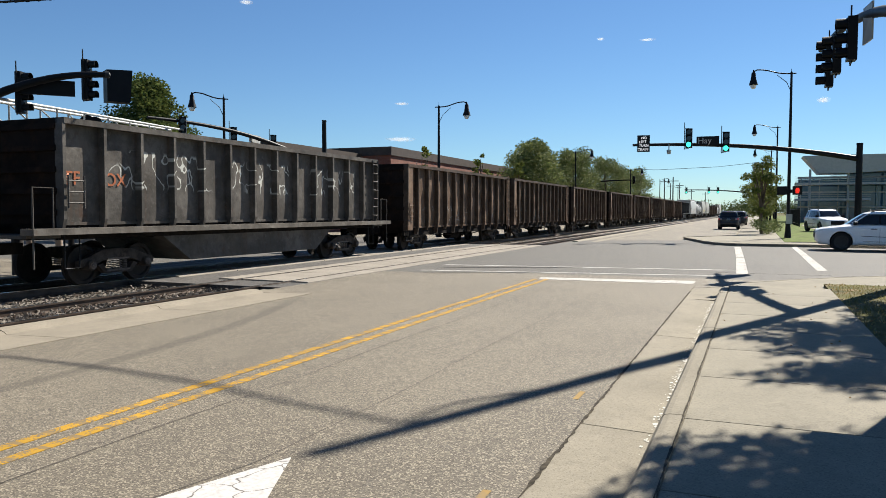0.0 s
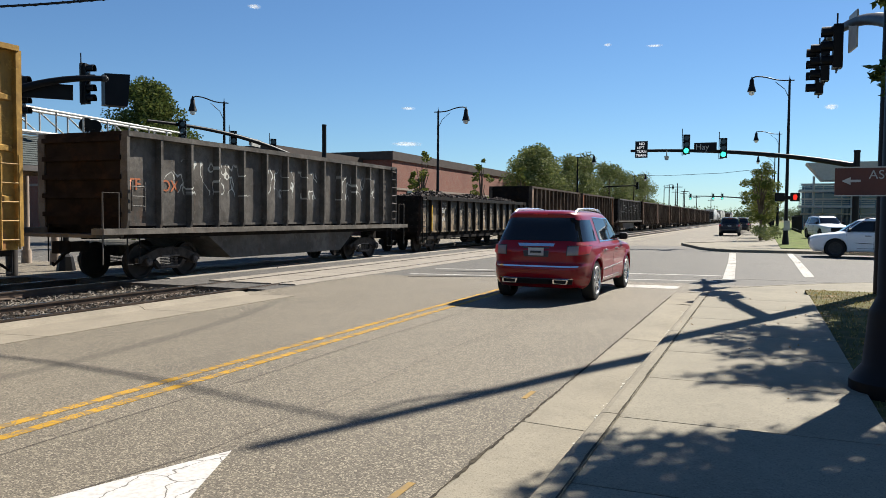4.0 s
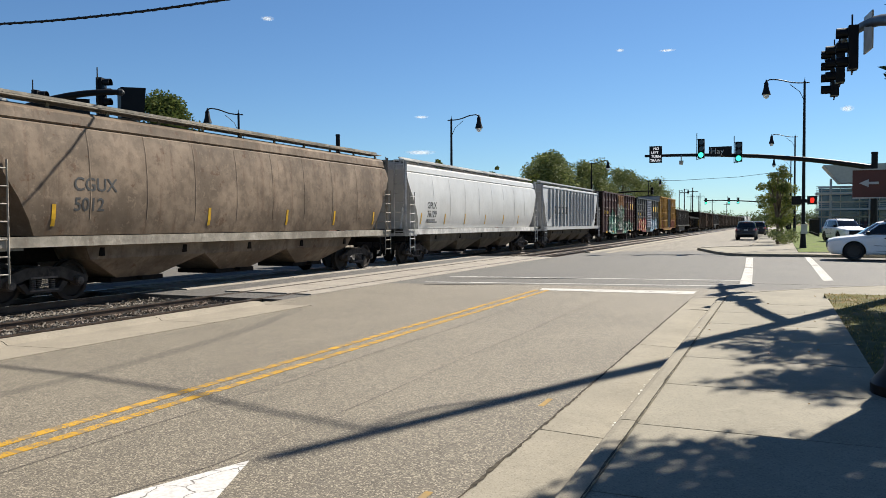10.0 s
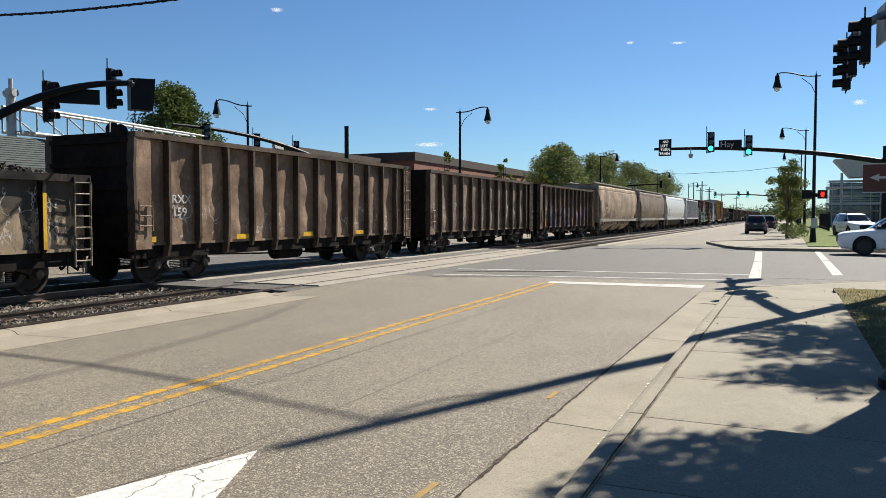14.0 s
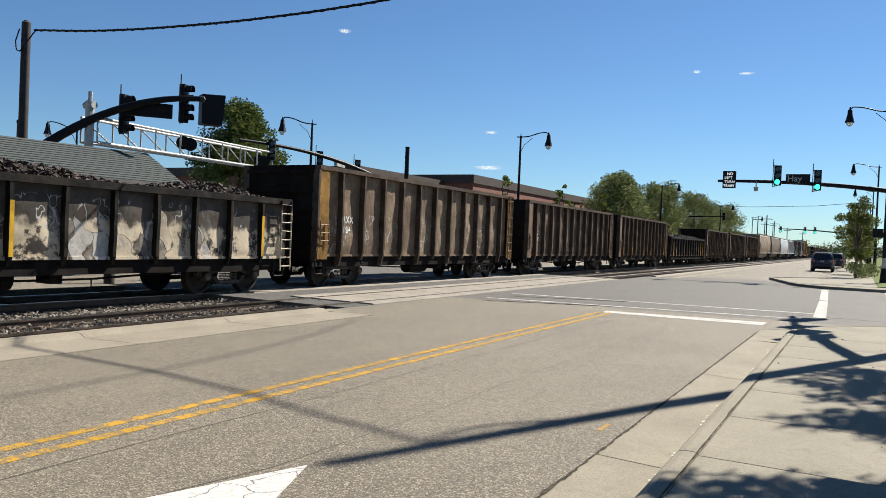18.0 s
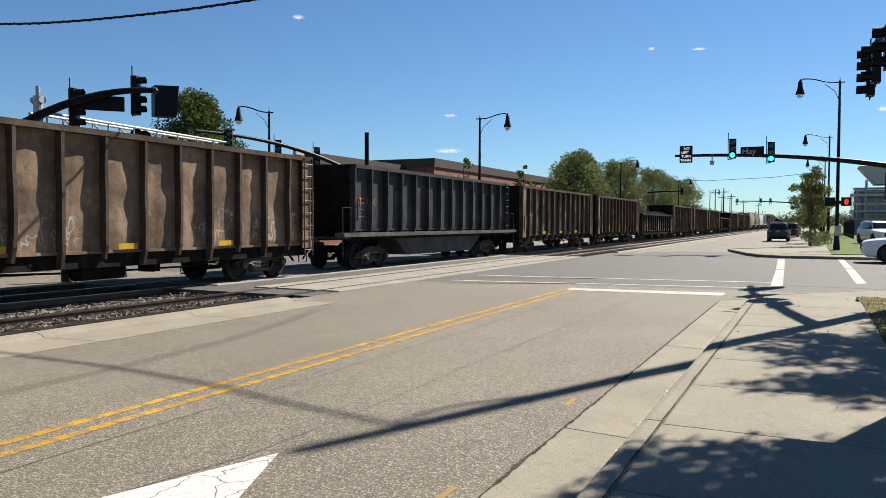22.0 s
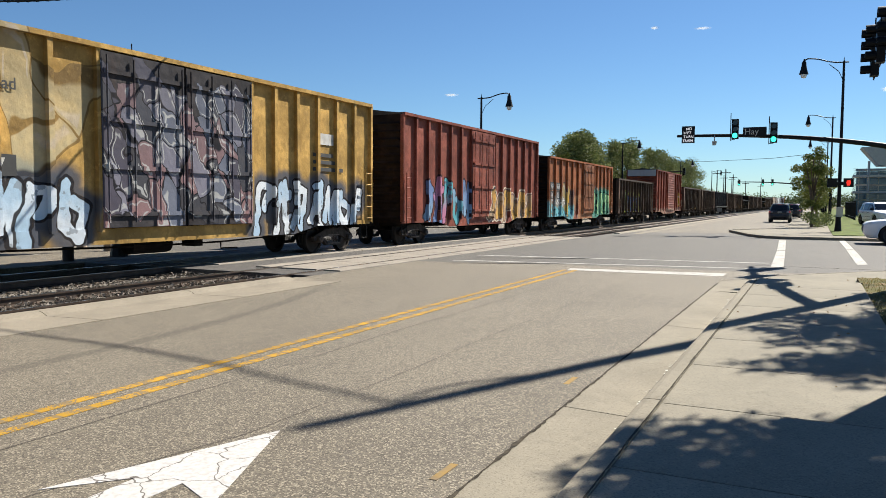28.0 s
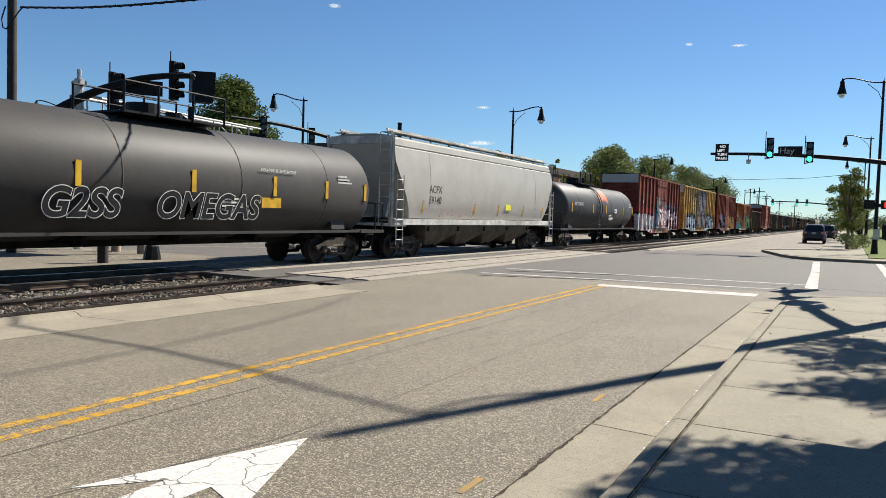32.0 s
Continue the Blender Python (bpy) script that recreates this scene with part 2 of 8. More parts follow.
# strokes of sprayed letter forms in a box one wide and one high
FORMS = {
    "M": ((0, 0, 0.1, 1), (0.1, 1, 0.5, 0.35), (0.5, 0.35, 0.9, 1), (0.9, 1, 1, 0)),
    "U": ((0.05, 1, 0.05, 0.2), (0.05, 0.2, 0.5, 0), (0.5, 0, 0.95, 0.25), (0.95, 0.25, 0.95, 1)),
    "T": ((0, 0.95, 1, 1), (0.5, 1, 0.45, 0)),
    "E": ((0.9, 1, 0.1, 0.9), (0.1, 0.9, 0.05, 0.05), (0.05, 0.05, 0.95, 0), (0.1, 0.5, 0.7, 0.55)),
    "a": ((0, 0, 0.15, 1), (0.15, 1, 0.8, 0.9), (0.8, 0.9, 0.5, 0.5)),
    "b": ((0.1, 0.1, 0.9, 0.95), (0.9, 0.95, 0.45, 0.9), (0.9, 0.95, 0.85, 0.5), (0.5, 0.5, 0.9, 0)),
    "c": ((0.1, 0.9, 0.1, 0.3), (0.1, 0.3, 0.6, 0), (0.6, 0, 0.9, 0.5), (0.9, 0.5, 0.4, 0.65)),
    "d": ((0, 0.2, 0.3, 1), (0.3, 1, 0.5, 0.2), (0.5, 0.2, 0.9, 0.9), (0.9, 0.9, 1, 0)),
    "e": ((0.1, 0, 0.3, 1), (0, 0.6, 0.95, 0.75), (0.6, 1, 0.8, 0), (0.8, 0, 1.05, 0.3)),
    "f": ((0, 0.1, 0.4, 0.5), (0.4, 0.5, 0.2, 0.95), (0.2, 0.95, 0.9, 0.8), (0.9, 0.8, 0.6, 0.1)),
}


def stroke_distance(strokes):
    """A node group: how far a place is from the nearest of the strokes."""
    t = bpy.data.node_groups.new("stroke_distance", "ShaderNodeTree")
    t.interface.new_socket("Place", in_out="INPUT", socket_type="NodeSocketVector")
    t.interface.new_socket("Distance", in_out="OUTPUT", socket_type="NodeSocketFloat")
    start, end = t.nodes.new("NodeGroupInput"), t.nodes.new("NodeGroupOutput")
    d = None
    for A, B in strokes:
        ba = B - A
        pa, dot, clip, on, far = [t.nodes.new("ShaderNodeVectorMath" if i != 2 else "ShaderNodeClamp") for i in range(5)]
        pa.operation, dot.operation, on.operation, far.operation = "SUBTRACT", "DOT_PRODUCT", "SCALE", "DISTANCE"
        pa.inputs[1].default_value, dot.inputs[1].default_value, on.inputs[0].default_value = A, ba / ba.length_squared, ba
        for x, y in ((start.outputs[0], pa.inputs[0]), (pa.outputs[0], dot.inputs[0]), (dot.outputs["Value"], clip.inputs[0]), (clip.outputs[0], on.inputs["Scale"]), (pa.outputs[0], far.inputs[0]), (on.outputs[0], far.inputs[1])):
            t.links.new(x, y)
        one = far.outputs["Value"]
        if d is not None:
            least = t.nodes.new("ShaderNodeMath")
            least.operation = "MINIMUM"
            t.links.new(d, least.inputs[0])
            t.links.new(one, least.inputs[1])
            one = least.outputs[0]
        d = one
    t.links.new(d, end.inputs[0])
    return t


def letters(k, c, y0, y1, z0, z1, text, fills, line=(0.012, 0.012, 0.016), thick=0.13, halo=None, rim=None, seed=0.0, slant=0.1, cover=0.95):
    """Sprayed letter forms along a car's side: each with a faded fill, a dark edge, a pale rim and a soft glow behind."""
    p = k.n("SeparateXYZ", at={0: k.coord.outputs["Object"]})
    bend = k.n("TexNoise", at={"Vector": k.xyz((0, 1, 1), (seed, seed, 0)), "Scale": 1.6, "Detail": 2.0})
    wob = k.n("SeparateXYZ", at={0: bend.outputs[1]}).outputs
    y = k.math("ADD", p.outputs[1], k.math("MULTIPLY", k.math("SUBTRACT", wob[0], 0.5), 0.45))
    z = k.math("ADD", p.outputs[2], k.math("MULTIPLY", k.math("SUBTRACT", wob[1], 0.5), 0.4))
    here = k.n("CombineXYZ", at={0: 0.0, 1: y, 2: z}).outputs[0]
    near_side = k.math("MULTIPLY", k.step(p.outputs[0], 1.15, 1.2), cover)
    w = (y1 - y0) / len(text)
    speck = k.noise(k.xyz((0, 1, 1), (seed, 3, seed)), 2.6, 3)
    R = random.Random(seed)
    ds = []
    for i, ch in enumerate(text):
        up, lift = R.uniform(0.9, 1.08), R.uniform(-0.05, 0.05) * (z1 - z0)
        strokes = []
        for ya, za, yb, zb in FORMS[ch]:
            strokes.append((Vector((0, y0 + w * (i + 0.08 + 0.84 * ya + slant * (za - 0.5)), z0 + lift + (z1 - z0) * up * za)), Vector((0, y0 + w * (i + 0.08 + 0.84 * yb + slant * (zb - 0.5)), z0 + lift + (z1 - z0) * up * zb))))
        form = k.t.nodes.new("ShaderNodeGroup")
        form.node_tree = stroke_distance(strokes)
        k.t.links.new(here, form.inputs[0])
        d = form.outputs[0]
        ds.append(d)
    if halo:
        for d in ds:
            c = k.mix(k.math("MULTIPLY", k.step(d, thick * 4.2, thick * 2.0), near_side), c, halo)
    for i, d in enumerate(ds):
        if rim:
            c = k.mix(k.math("MULTIPLY", k.step(d, thick * 1.85, thick * 1.7), near_side), c, rim)
        c = k.mix(k.math("MULTIPLY", k.step(d, thick * 1.5, thick * 1.35), near_side), c, line)
        a, b = fills[i % len(fills)], fills[(i + 1) % len(fills)]
        f = k.mix(k.step(k.math("ADD", z, k.math("MULTIPLY", k.math("SUBTRACT", speck, 0.5), 1.2)), z0 + 0.2 * (z1 - z0), z0 + 0.85 * (z1 - z0)), a, b)
        f = k.mix(k.math("MULTIPLY", k.step(speck, 0.60, 0.62), 0.7), f, tuple(0.35 * x for x in a))
        c = k.mix(k.math("MULTIPLY", k.step(d, thick, thick * 0.86), near_side), c, f)
    return c


def scrawl(k, c, y0, y1, z0, z1, color=(0.4, 0.4, 0.37), scale=1.0, seed=0.0, cover=0.75):
    """Thin sprayed lines that wind inside a stretch of a side."""
    p = k.n("SeparateXYZ", at={0: k.coord.outputs["Object"]})
    n1 = k.noise(k.xyz((0, 1.0, 0.75), (seed, seed * 2, seed)), 2.4 * scale, 2.0, 0.5)
    line = k.step(k.math("ABSOLUTE", k.math("SUBTRACT", n1, 0.5)), 0.016, 0.009)
    keep = k.step(k.noise(k.xyz((0, 1, 0.4), (seed, 0, 3)), 0.9 * scale, 1.0), 0.47, 0.5)
    m = k.math("MULTIPLY", k.math("MULTIPLY", k.step(p.outputs[1], y0, y0 + 0.1), k.step(p.outputs[1], y1, y1 - 0.1)), k.math("MULTIPLY", k.step(p.outputs[2], z0, z0 + 0.1), k.step(p.outputs[2], z1, z1 - 0.1)))
    m = k.math("MULTIPLY", k.math("MULTIPLY", m, line), k.math("MULTIPLY", keep, k.step(p.outputs[0], 1.15, 1.2)))
    return k.mix(k.math("MULTIPLY", m, cover), c, color)


def car_paint(name, color, rust=0.35, dust=0.3, seed=0.0, rough=0.55, streak=(0.15, 0.08, 0.05), low=None, tags=(), spec=0.1, sleek=False, relief=1.0):
    """The weathered coat of a freight car: faded patches, streaks that run down, rust and road dust, and what was sprayed on it."""
    k = Nodes(name)
    color, streak = tuple(x * 0.6 for x in color), tuple(x * 0.6 for x in streak)
    where = k.xyz((1, 1, 1), (seed, seed, seed))
    run = k.noise(k.xyz((1, 1.0, 0.07), (seed, seed, 0)), 5.0, 5, 0.6)
    fine = k.noise(where, 45, 3)
    lo, hi = (0.93, 1.04) if sleek else (0.62, 1.28)
    c = k.mix(k.step(k.noise(where, 0.8, 6, 0.6), 0.35, 0.68), tuple(x * lo for x in color), tuple(min(1, x * hi) for x in color))
    c = k.mix(k.math("MULTIPLY", k.step(run, 0.50, 0.72), rust), c, streak)
    c = k.mix(k.math("MULTIPLY", k.step(k.noise(where, 2.3, 8, 0.7), 0.58, 0.66), rust * 0.9), c, RUST)
    if not sleek:
        c = k.mix(k.math("MULTIPLY", k.step(k.noise(where, 3.4, 7, 0.72), 0.46, 0.60), 0.42), c, tuple(x * 0.45 for x in color))
        c = k.mix(k.math("MULTIPLY", k.step(k.noise(where, 5.5, 7, 0.7), 0.56, 0.66), 0.35), c, tuple(min(1, x * 1.6) for x in color))
    if low:
        p = k.n("SeparateXYZ", at={0: k.coord.outputs["Object"]}).outputs[2]
        peel = k.math("MULTIPLY", k.step(k.math("ADD", p, k.noise(where, 3.0, 4)), low[0] + 0.6, low[0] + 0.35), k.step(k.noise(where, 1.9, 8, 0.72), 0.43, 0.5))
        c = k.mix(k.math("MULTIPLY", peel, low[2]), c, low[1])
    for kind, *a in tags:
        c = {"spray": spray, "scrawl": scrawl, "letters": letters}[kind](k, c, *a[:4], **a[4])
    c = k.mix(k.math("MULTIPLY", k.step(k.noise(where, 1.4, 7, 0.7), 0.45, 0.75), dust), c, DUST)
    c = k.mix(k.math("MULTIPLY", k.step(fine, 0.5, 0.75), 0.25), c, tuple(x * 0.5 for x in color))
    return k.put(color=c, rough=rough, spec=spec, normal=k.bump(k.math("ADD", k.math("ADD", k.noise(where, 4, 4), k.math("MULTIPLY", k.noise(where, 1.7, 3), 0.0 if sleek else 1.6 * relief)), k.math("MULTIPLY", fine, 0.12)), 0.06 if sleek else 0.45 * relief, 0.03))


def asphalt(name, dark, light, speck, dark_band=0.0):
    k = Nodes(name)
    where = k.xyz()
    grit = k.n("TexVoronoi", at={"Vector": where, "Scale": 100.0}).outputs["Color"]
    grit = k.n("SeparateColor", at={0: grit}).outputs[0]
    c = k.mix(k.step(k.noise(where, 0.35, 6, 0.6), 0.35, 0.65), dark, light)
    lane = k.noise(k.xyz((1.0, 0.06, 1)), 1.1, 3)
    c = k.mix(k.math("MULTIPLY", k.step(lane, 0.5, 0.68), 0.3), c, tuple(x * 0.72 for x in dark))
    patch = k.noise(where, 9.0, 8, 0.75)
    c = k.mix(k.math("MULTIPLY", k.step(patch, 0.52, 0.62), 0.35), c, tuple(x * 0.62 for x in dark))
    c = k.mix(k.math("MULTIPLY", k.step(patch, 0.46, 0.38), 0.35), c, tuple(min(1, x * 1.45) for x in light))
    c = k.mix(k.math("MULTIPLY", k.step(grit, 0.70, 0.93), 0.7), c, speck)
    c = k.mix(k.math("MULTIPLY", k.step(grit, 0.34, 0.08), 0.7), c, tuple(x * 0.28 for x in dark))
    crack = k.n("TexVoronoi", at={"Vector": k.n("VectorMath", op="ADD", at={0: where, 1: k.n("TexNoise", at={"Vector": where, "Scale": 1.5, "Detail": 4.0}).outputs[1]}).outputs[0], "Scale": 0.32})
    crack.feature = "DISTANCE_TO_EDGE"
    c = k.mix(k.math("MULTIPLY", k.math("MULTIPLY", k.step(crack.outputs["Distance"], 0.005, 0.002), k.step(k.noise(where, 0.25, 2), 0.5, 0.6)), 0.35), c, (0.08, 0.07, 0.06))
    if dark_band:
        # a faint darker band that swings towards the railway
        p = k.n("SeparateXYZ", at={0: where}).outputs
        run = k.math("SUBTRACT", p[1], 4.2)
        off = k.math("ABSOLUTE", k.math("ADD", k.math("ADD", p[0], 6.9), k.math("MULTIPLY", k.math("MULTIPLY", run, run), 0.026)))
        band = k.math("MULTIPLY", k.step(k.math("ADD", off, k.math("MULTIPLY", k.noise(where, 2.5, 5), 0.14)), 0.27, 0.12), k.math("MULTIPLY", k.step(p[1], 1.5, 4.0), k.step(p[1], 14.0, 11.0)))
        c = k.mix(k.math("MULTIPLY", band, dark_band), c, tuple(x * 0.4 for x in dark))
        # the crossing keeps an older, greyer surface course
        edge = k.math("ADD", p[1], k.math("MULTIPLY", k.noise(where, 0.6, 4), 1.5))
        older = k.math("MULTIPLY", k.step(edge, 19.9, 20.6), k.step(edge, 48.0, 44.0))
        c = k.mix(k.math("MULTIPLY", older, 0.62), c, tuple(sum(dark) / 3 * 0.5 for x in dark))
    return k.put(color=c, rough=0.85, normal=k.bump(grit, 0.5, 0.006))


def concrete(name, color, speck=0.2):
    k = Nodes(name)
    where = k.xyz()
    c = k.mix(k.step(k.noise(where, 0.9, 7, 0.65), 0.3, 0.7), tuple(x * 0.82 for x in color), tuple(min(1, x * 1.1) for x in color))
    c = k.mix(k.math("MULTIPLY", k.step(k.noise(where, 4.0, 6, 0.7), 0.55, 0.72), 0.4), c, tuple(x * 0.55 for x in color))
    fine = k.noise(where, 90, 3)
    c = k.mix(k.math("MULTIPLY", k.step(fine, 0.5, 0.75), speck), c, tuple(x * 0.5 for x in color))
    pit = k.n("SeparateColor", at={0: k.n("TexVoronoi", at={"Vector": where, "Scale": 110.0}).outputs["Color"]}).outputs[0]
    c = k.mix(k.math("MULTIPLY", k.step(pit, 0.22, 0.06), 0.45), c, tuple(x * 0.4 for x in color))
    c = k.mix(k.math("MULTIPLY", k.step(pit, 0.80, 0.95), 0.4), c, tuple(min(1, x * 1.35) for x in color))
    rnd = k.n("ObjectInfo").outputs["Random"]
    c = k.mix(k.math("MULTIPLY", rnd, 0.18), c, tuple(x * 0.6 for x in color))
    return k.put(color=c, rough=0.9, spec=0.25, normal=k.bump(fine, 0.35, 0.004))


def leaves(name, color, second):
    k = Nodes(name)
    rnd = k.n("NewGeometry").outputs["Random Per Island"]
    c = k.mix(rnd, color, second)
    k.b.inputs["Subsurface Weight"].default_value = 0.0
    k.put(color=c, rough=0.65, spec=0.12)
    tr = k.n("BsdfTranslucent")
    k.t.links.new(c, tr.inputs[0])
    mx = k.n("MixShader", at={0: 0.35})
    k.t.links.new(k.b.outputs[0], mx.inputs[1])
    k.t.links.new(tr.outputs[0], mx.inputs[2])
    k.t.links.new(mx.outputs[0], k.t.nodes["Material Output"].inputs[0])
    return k.m


def glass(name, tint=(0.02, 0.025, 0.03), rough=0.03):
    k = Nodes(name)
    return k.put(color=tint, rough=rough, spec=0.5)


def glow(name, color, strength):
    k = Nodes(name)
    k.b.inputs["Emission Color"].default_value, k.b.inputs["Emission Strength"].default_value = (*color, 1), strength
    return k.put(color=tuple(x * 0.3 for x in color), rough=0.3)


M_ROAD = asphalt("road_asphalt", (0.105, 0.086, 0.060), (0.137, 0.114, 0.080), (0.33, 0.285, 0.205), 0.45)
M_DARKROAD = asphalt("dark_asphalt", (0.04, 0.036, 0.032), (0.07, 0.062, 0.054), (0.17, 0.15, 0.13))
M_WALK = concrete("pavement_concrete", (0.222, 0.198, 0.149), 0.35)
M_KERB = concrete("kerb_concrete", (0.225, 0.198, 0.148), 0.35)
M_PANEL = concrete("crossing_concrete", (0.25, 0.22, 0.18))
M_JOINT = paint("joint_dirt", (0.07, 0.06, 0.05), 0.95)


def worn_line(name, color, road, wear, hatch=0.0):
    """Road paint that has worn off the stones: patches and grit of the road show through."""
    k = Nodes(name)
    where = k.xyz()
    grit = k.n("SeparateColor", at={0: k.n("TexVoronoi", at={"Vector": where, "Scale": 80.0}).outputs["Color"]}).outputs[0]
    gone = k.step(k.math("ADD", k.math("MULTIPLY", k.noise(where, 5.0, 6, 0.7), 1.4), k.math("MULTIPLY", grit, 0.35)), 1.02 - wear, 1.12 - wear)
    if hatch:
        # the short cuts across the line
        cut = k.n("TexWave", at={"Vector": k.xyz((0.5, 1, 1)), "Scale": 1.15, "Distortion": 1.6, "Detail": 3.0, "Detail Scale": 1.5})
        cut.bands_direction = "Y"
        gone = k.math("MAXIMUM", gone, k.math("MULTIPLY", k.step(cut.outputs["Fac"], 0.86, 0.94), hatch))
    c = k.mix(k.step(k.noise(where, 1.2, 4), 0.35, 0.65), color, tuple(x * 0.8 for x in color))
    return k.put(color=k.mix(k.math("MULTIPLY", gone, 0.9), c, road), rough=0.85, spec=0.2, normal=k.bump(grit, 0.4, 0.004))


M_MEDIAN = concrete("median_concrete", (0.235, 0.203, 0.153), 0.4)
M_WHITE = worn_line("road_white", (0.44, 0.42, 0.38), (0.13, 0.115, 0.09), 0.05)
M_YELLOW = worn_line("road_yellow", (0.42, 0.235, 0.022), (0.13, 0.112, 0.085), 0.12, 0.75)
M_BALLAST = paint("ballast_stone", (0.17, 0.15, 0.125), 0.95, vary=0.55, scale=9, grain=30, spec=0.1)
M_RAIL = paint("rail_steel", (0.085, 0.06, 0.045), 0.55, 0.5, vary=0.3)
M_RAILTOP = paint("rail_head", (0.55, 0.53, 0.5), 0.25, 1.0, vary=0.1)
M_TIE = paint("sleeper_wood", (0.06, 0.045, 0.034), 0.9, vary=0.4, spec=0.1)
# near-black base holds the shade under the cars; the dirt patches are lighter
M_UNDER = paint("underframe_dirt_shade", (0.013, 0.011, 0.010), 0.9, vary=0.4, dirt=(0.045, 0.032, 0.023), spec=0.08)
M_TRUCK = paint("bogie_dust", (0.05, 0.042, 0.036), 0.85, vary=0.45, scale=5, dirt=(0.14, 0.11, 0.085), dirt_amount=0.5, spec=0.12)
M_SPRING = paint("spring_dust", (0.12, 0.10, 0.085), 0.8, vary=0.35, scale=8, spec=0.15)
M_ROOFGRIME = paint("roof_grime", (0.05, 0.045, 0.04), 0.8, vary=0.4, scale=2, spec=0.15)
# dark grey-brown for the discharge pits of the pale hoppers
M_PIT = paint("pit_grey_brown", (0.10, 0.088, 0.072), 0.9, vary=0.3, scale=2, dirt=(0.05, 0.04, 0.032), spec=0.1)
# near-black with rust patches: the shade of the car ends is in the colour
M_END_SHADE = paint("end_shade", (0.016, 0.012, 0.010), 0.9, vary=0.4, scale=2, dirt=(0.06, 0.03, 0.015), spec=0.08)
M_WHEEL = paint("wheel_steel", (0.035, 0.029, 0.025), 0.7, 0.3, vary=0.3, spec=0.15)
M_BLACK = paint("black_coat", (0.008, 0.008, 0.009), 0.5, vary=0.2, spec=0.18)
M_STEELGREY = paint("ladder_grey", (0.045, 0.045, 0.046), 0.6, vary=0.25, spec=0.2)
M_STEEL = paint("galvanised", (0.38, 0.38, 0.36), 0.5, 0.3, vary=0.12)
M_LETTER = paint("mark_white", (0.48, 0.47, 0.44), 0.7, vary=0.15, dirt=(0.3, 0.27, 0.22), dirt_amount=0.5)
M_LETTERDARK = paint("mark_dark", (0.05, 0.05, 0.05), 0.7)
M_LETTERORANGE = paint("mark_orange", (0.36, 0.11, 0.045), 0.7)
M_STRIPE = paint("reflective_yellow", (0.50, 0.29, 0.012), 0.5, vary=0.15, dirt=RUST, dirt_amount=0.4)
M_GRASS = paint("lawn", (0.085, 0.078, 0.026), 0.95, vary=0.4, scale=1.5, grain=25, dirt=(0.20, 0.145, 0.085), dirt_amount=0.9, spec=0.1)
M_LAWN = paint("mown_lawn", (0.095, 0.125, 0.03), 0.95, vary=0.35, scale=2.0, grain=25, dirt=(0.17, 0.15, 0.07), dirt_amount=0.5, spec=0.1)
M_SCRAP = paint("scrap_iron", (0.06, 0.045, 0.038), 0.8, 0.3, vary=0.6, scale=5)
M_LAMPGLASS = glass("lamp_glass", (0.75, 0.75, 0.72), 0.25)
M_GLASS = glass("dark_glass", (0.008, 0.009, 0.011))
M_POLE = paint("pole_dark_wood", (0.035, 0.03, 0.028), 0.8, vary=0.3)
M_TYRE = paint("tyre_rubber", (0.018, 0.018, 0.018), 0.85)
M_CHROME = paint("chrome", (0.75, 0.75, 0.76), 0.18, 1.0, vary=0.05)
M_GREEN = glow("green_lens", (0.05, 1.0, 0.62), 1.0)
M_RED = glow("red_hand_lens", (1.0, 0.035, 0.015), 0.4)

# ---- ground, roads, pavement ----
def road_z(x):
    return 0.0 if x > -5.2 else -0.1 * (-5.2 - x) / 5.2


def sheet(name, xs, ys, z, material, label="", thick=0.3):
    """A slab whose top follows z(x)."""
    bm = bmesh.new()
    top = [[bm.verts.new((x, y, z(x))) for y in ys] for x in xs]
    low = [[bm.verts.new((x, y, z(x) - thick)) for y in (ys[0], ys[-1])] for x in xs]
    for a, b in zip(top, top[1:]):
        for k in range(len(ys) - 1):
            bm.faces.new((a[k], b[k], b[k + 1], a[k + 1]))
    for col, lo in ((top[0], low[0]), (top[-1], low[-1])):
        bm.faces.new([lo[0]] + col + [lo[1]])
    for k in (0, -1):
        bm.faces.new([c[k] for c in top] + [c[k] for c in low][::-1])
    return setting(name, bm, material, label)


bm = bmesh.new()
box(bm, -1500, 1500, -1500, 1500, -0.9, -0.42)
setting("ground", bm, M_GRASS, "dry grassy ground that reaches the horizon")
sheet("road", [-10.35, -8.85, -7, -5.2, -3.4, -1.66], [-60, 0, 13, 20, 39, 60, 120, 700], road_z, M_ROAD, "sun-bleached grey asphalt road with fine cracks")
sheet("side_street", [-1.66, 2, 20, 90], [21.7, 38.8], road_z, M_ROAD, "asphalt side street at the crossing")
bm = bmesh.new()
prism(bm, [(-1.66, 17.0), (-1.1, 17.6), (-0.85, 18.3), (0.1, 19.5), (1.4, 20.9), (2.4, 21.7), (-1.66, 21.7)], "z", -0.3, -0.003)
setting("road_corner", bm, M_ROAD)
sheet("yard", [-120, -60, -18.2], [-60, 13.6, 38, 700], lambda x: -0.11, M_ROAD, "bleached asphalt of the street behind the railway")
bm = bmesh.new()
box(bm, -18.2, -10.35, -60, 14.6, -0.42, -0.29)
box(bm, -18.2, -10.35, 38.2, 700, -0.42, -0.29)
setting("ballast_bed", bm, M_BALLAST, "bed of grey crushed stone under the tracks")
sheet("crossing_asphalt", [-18.2, -10.35], [14.6, 38.2], lambda x: -0.118, M_DARKROAD, "dark patched asphalt round the rails at the crossing")

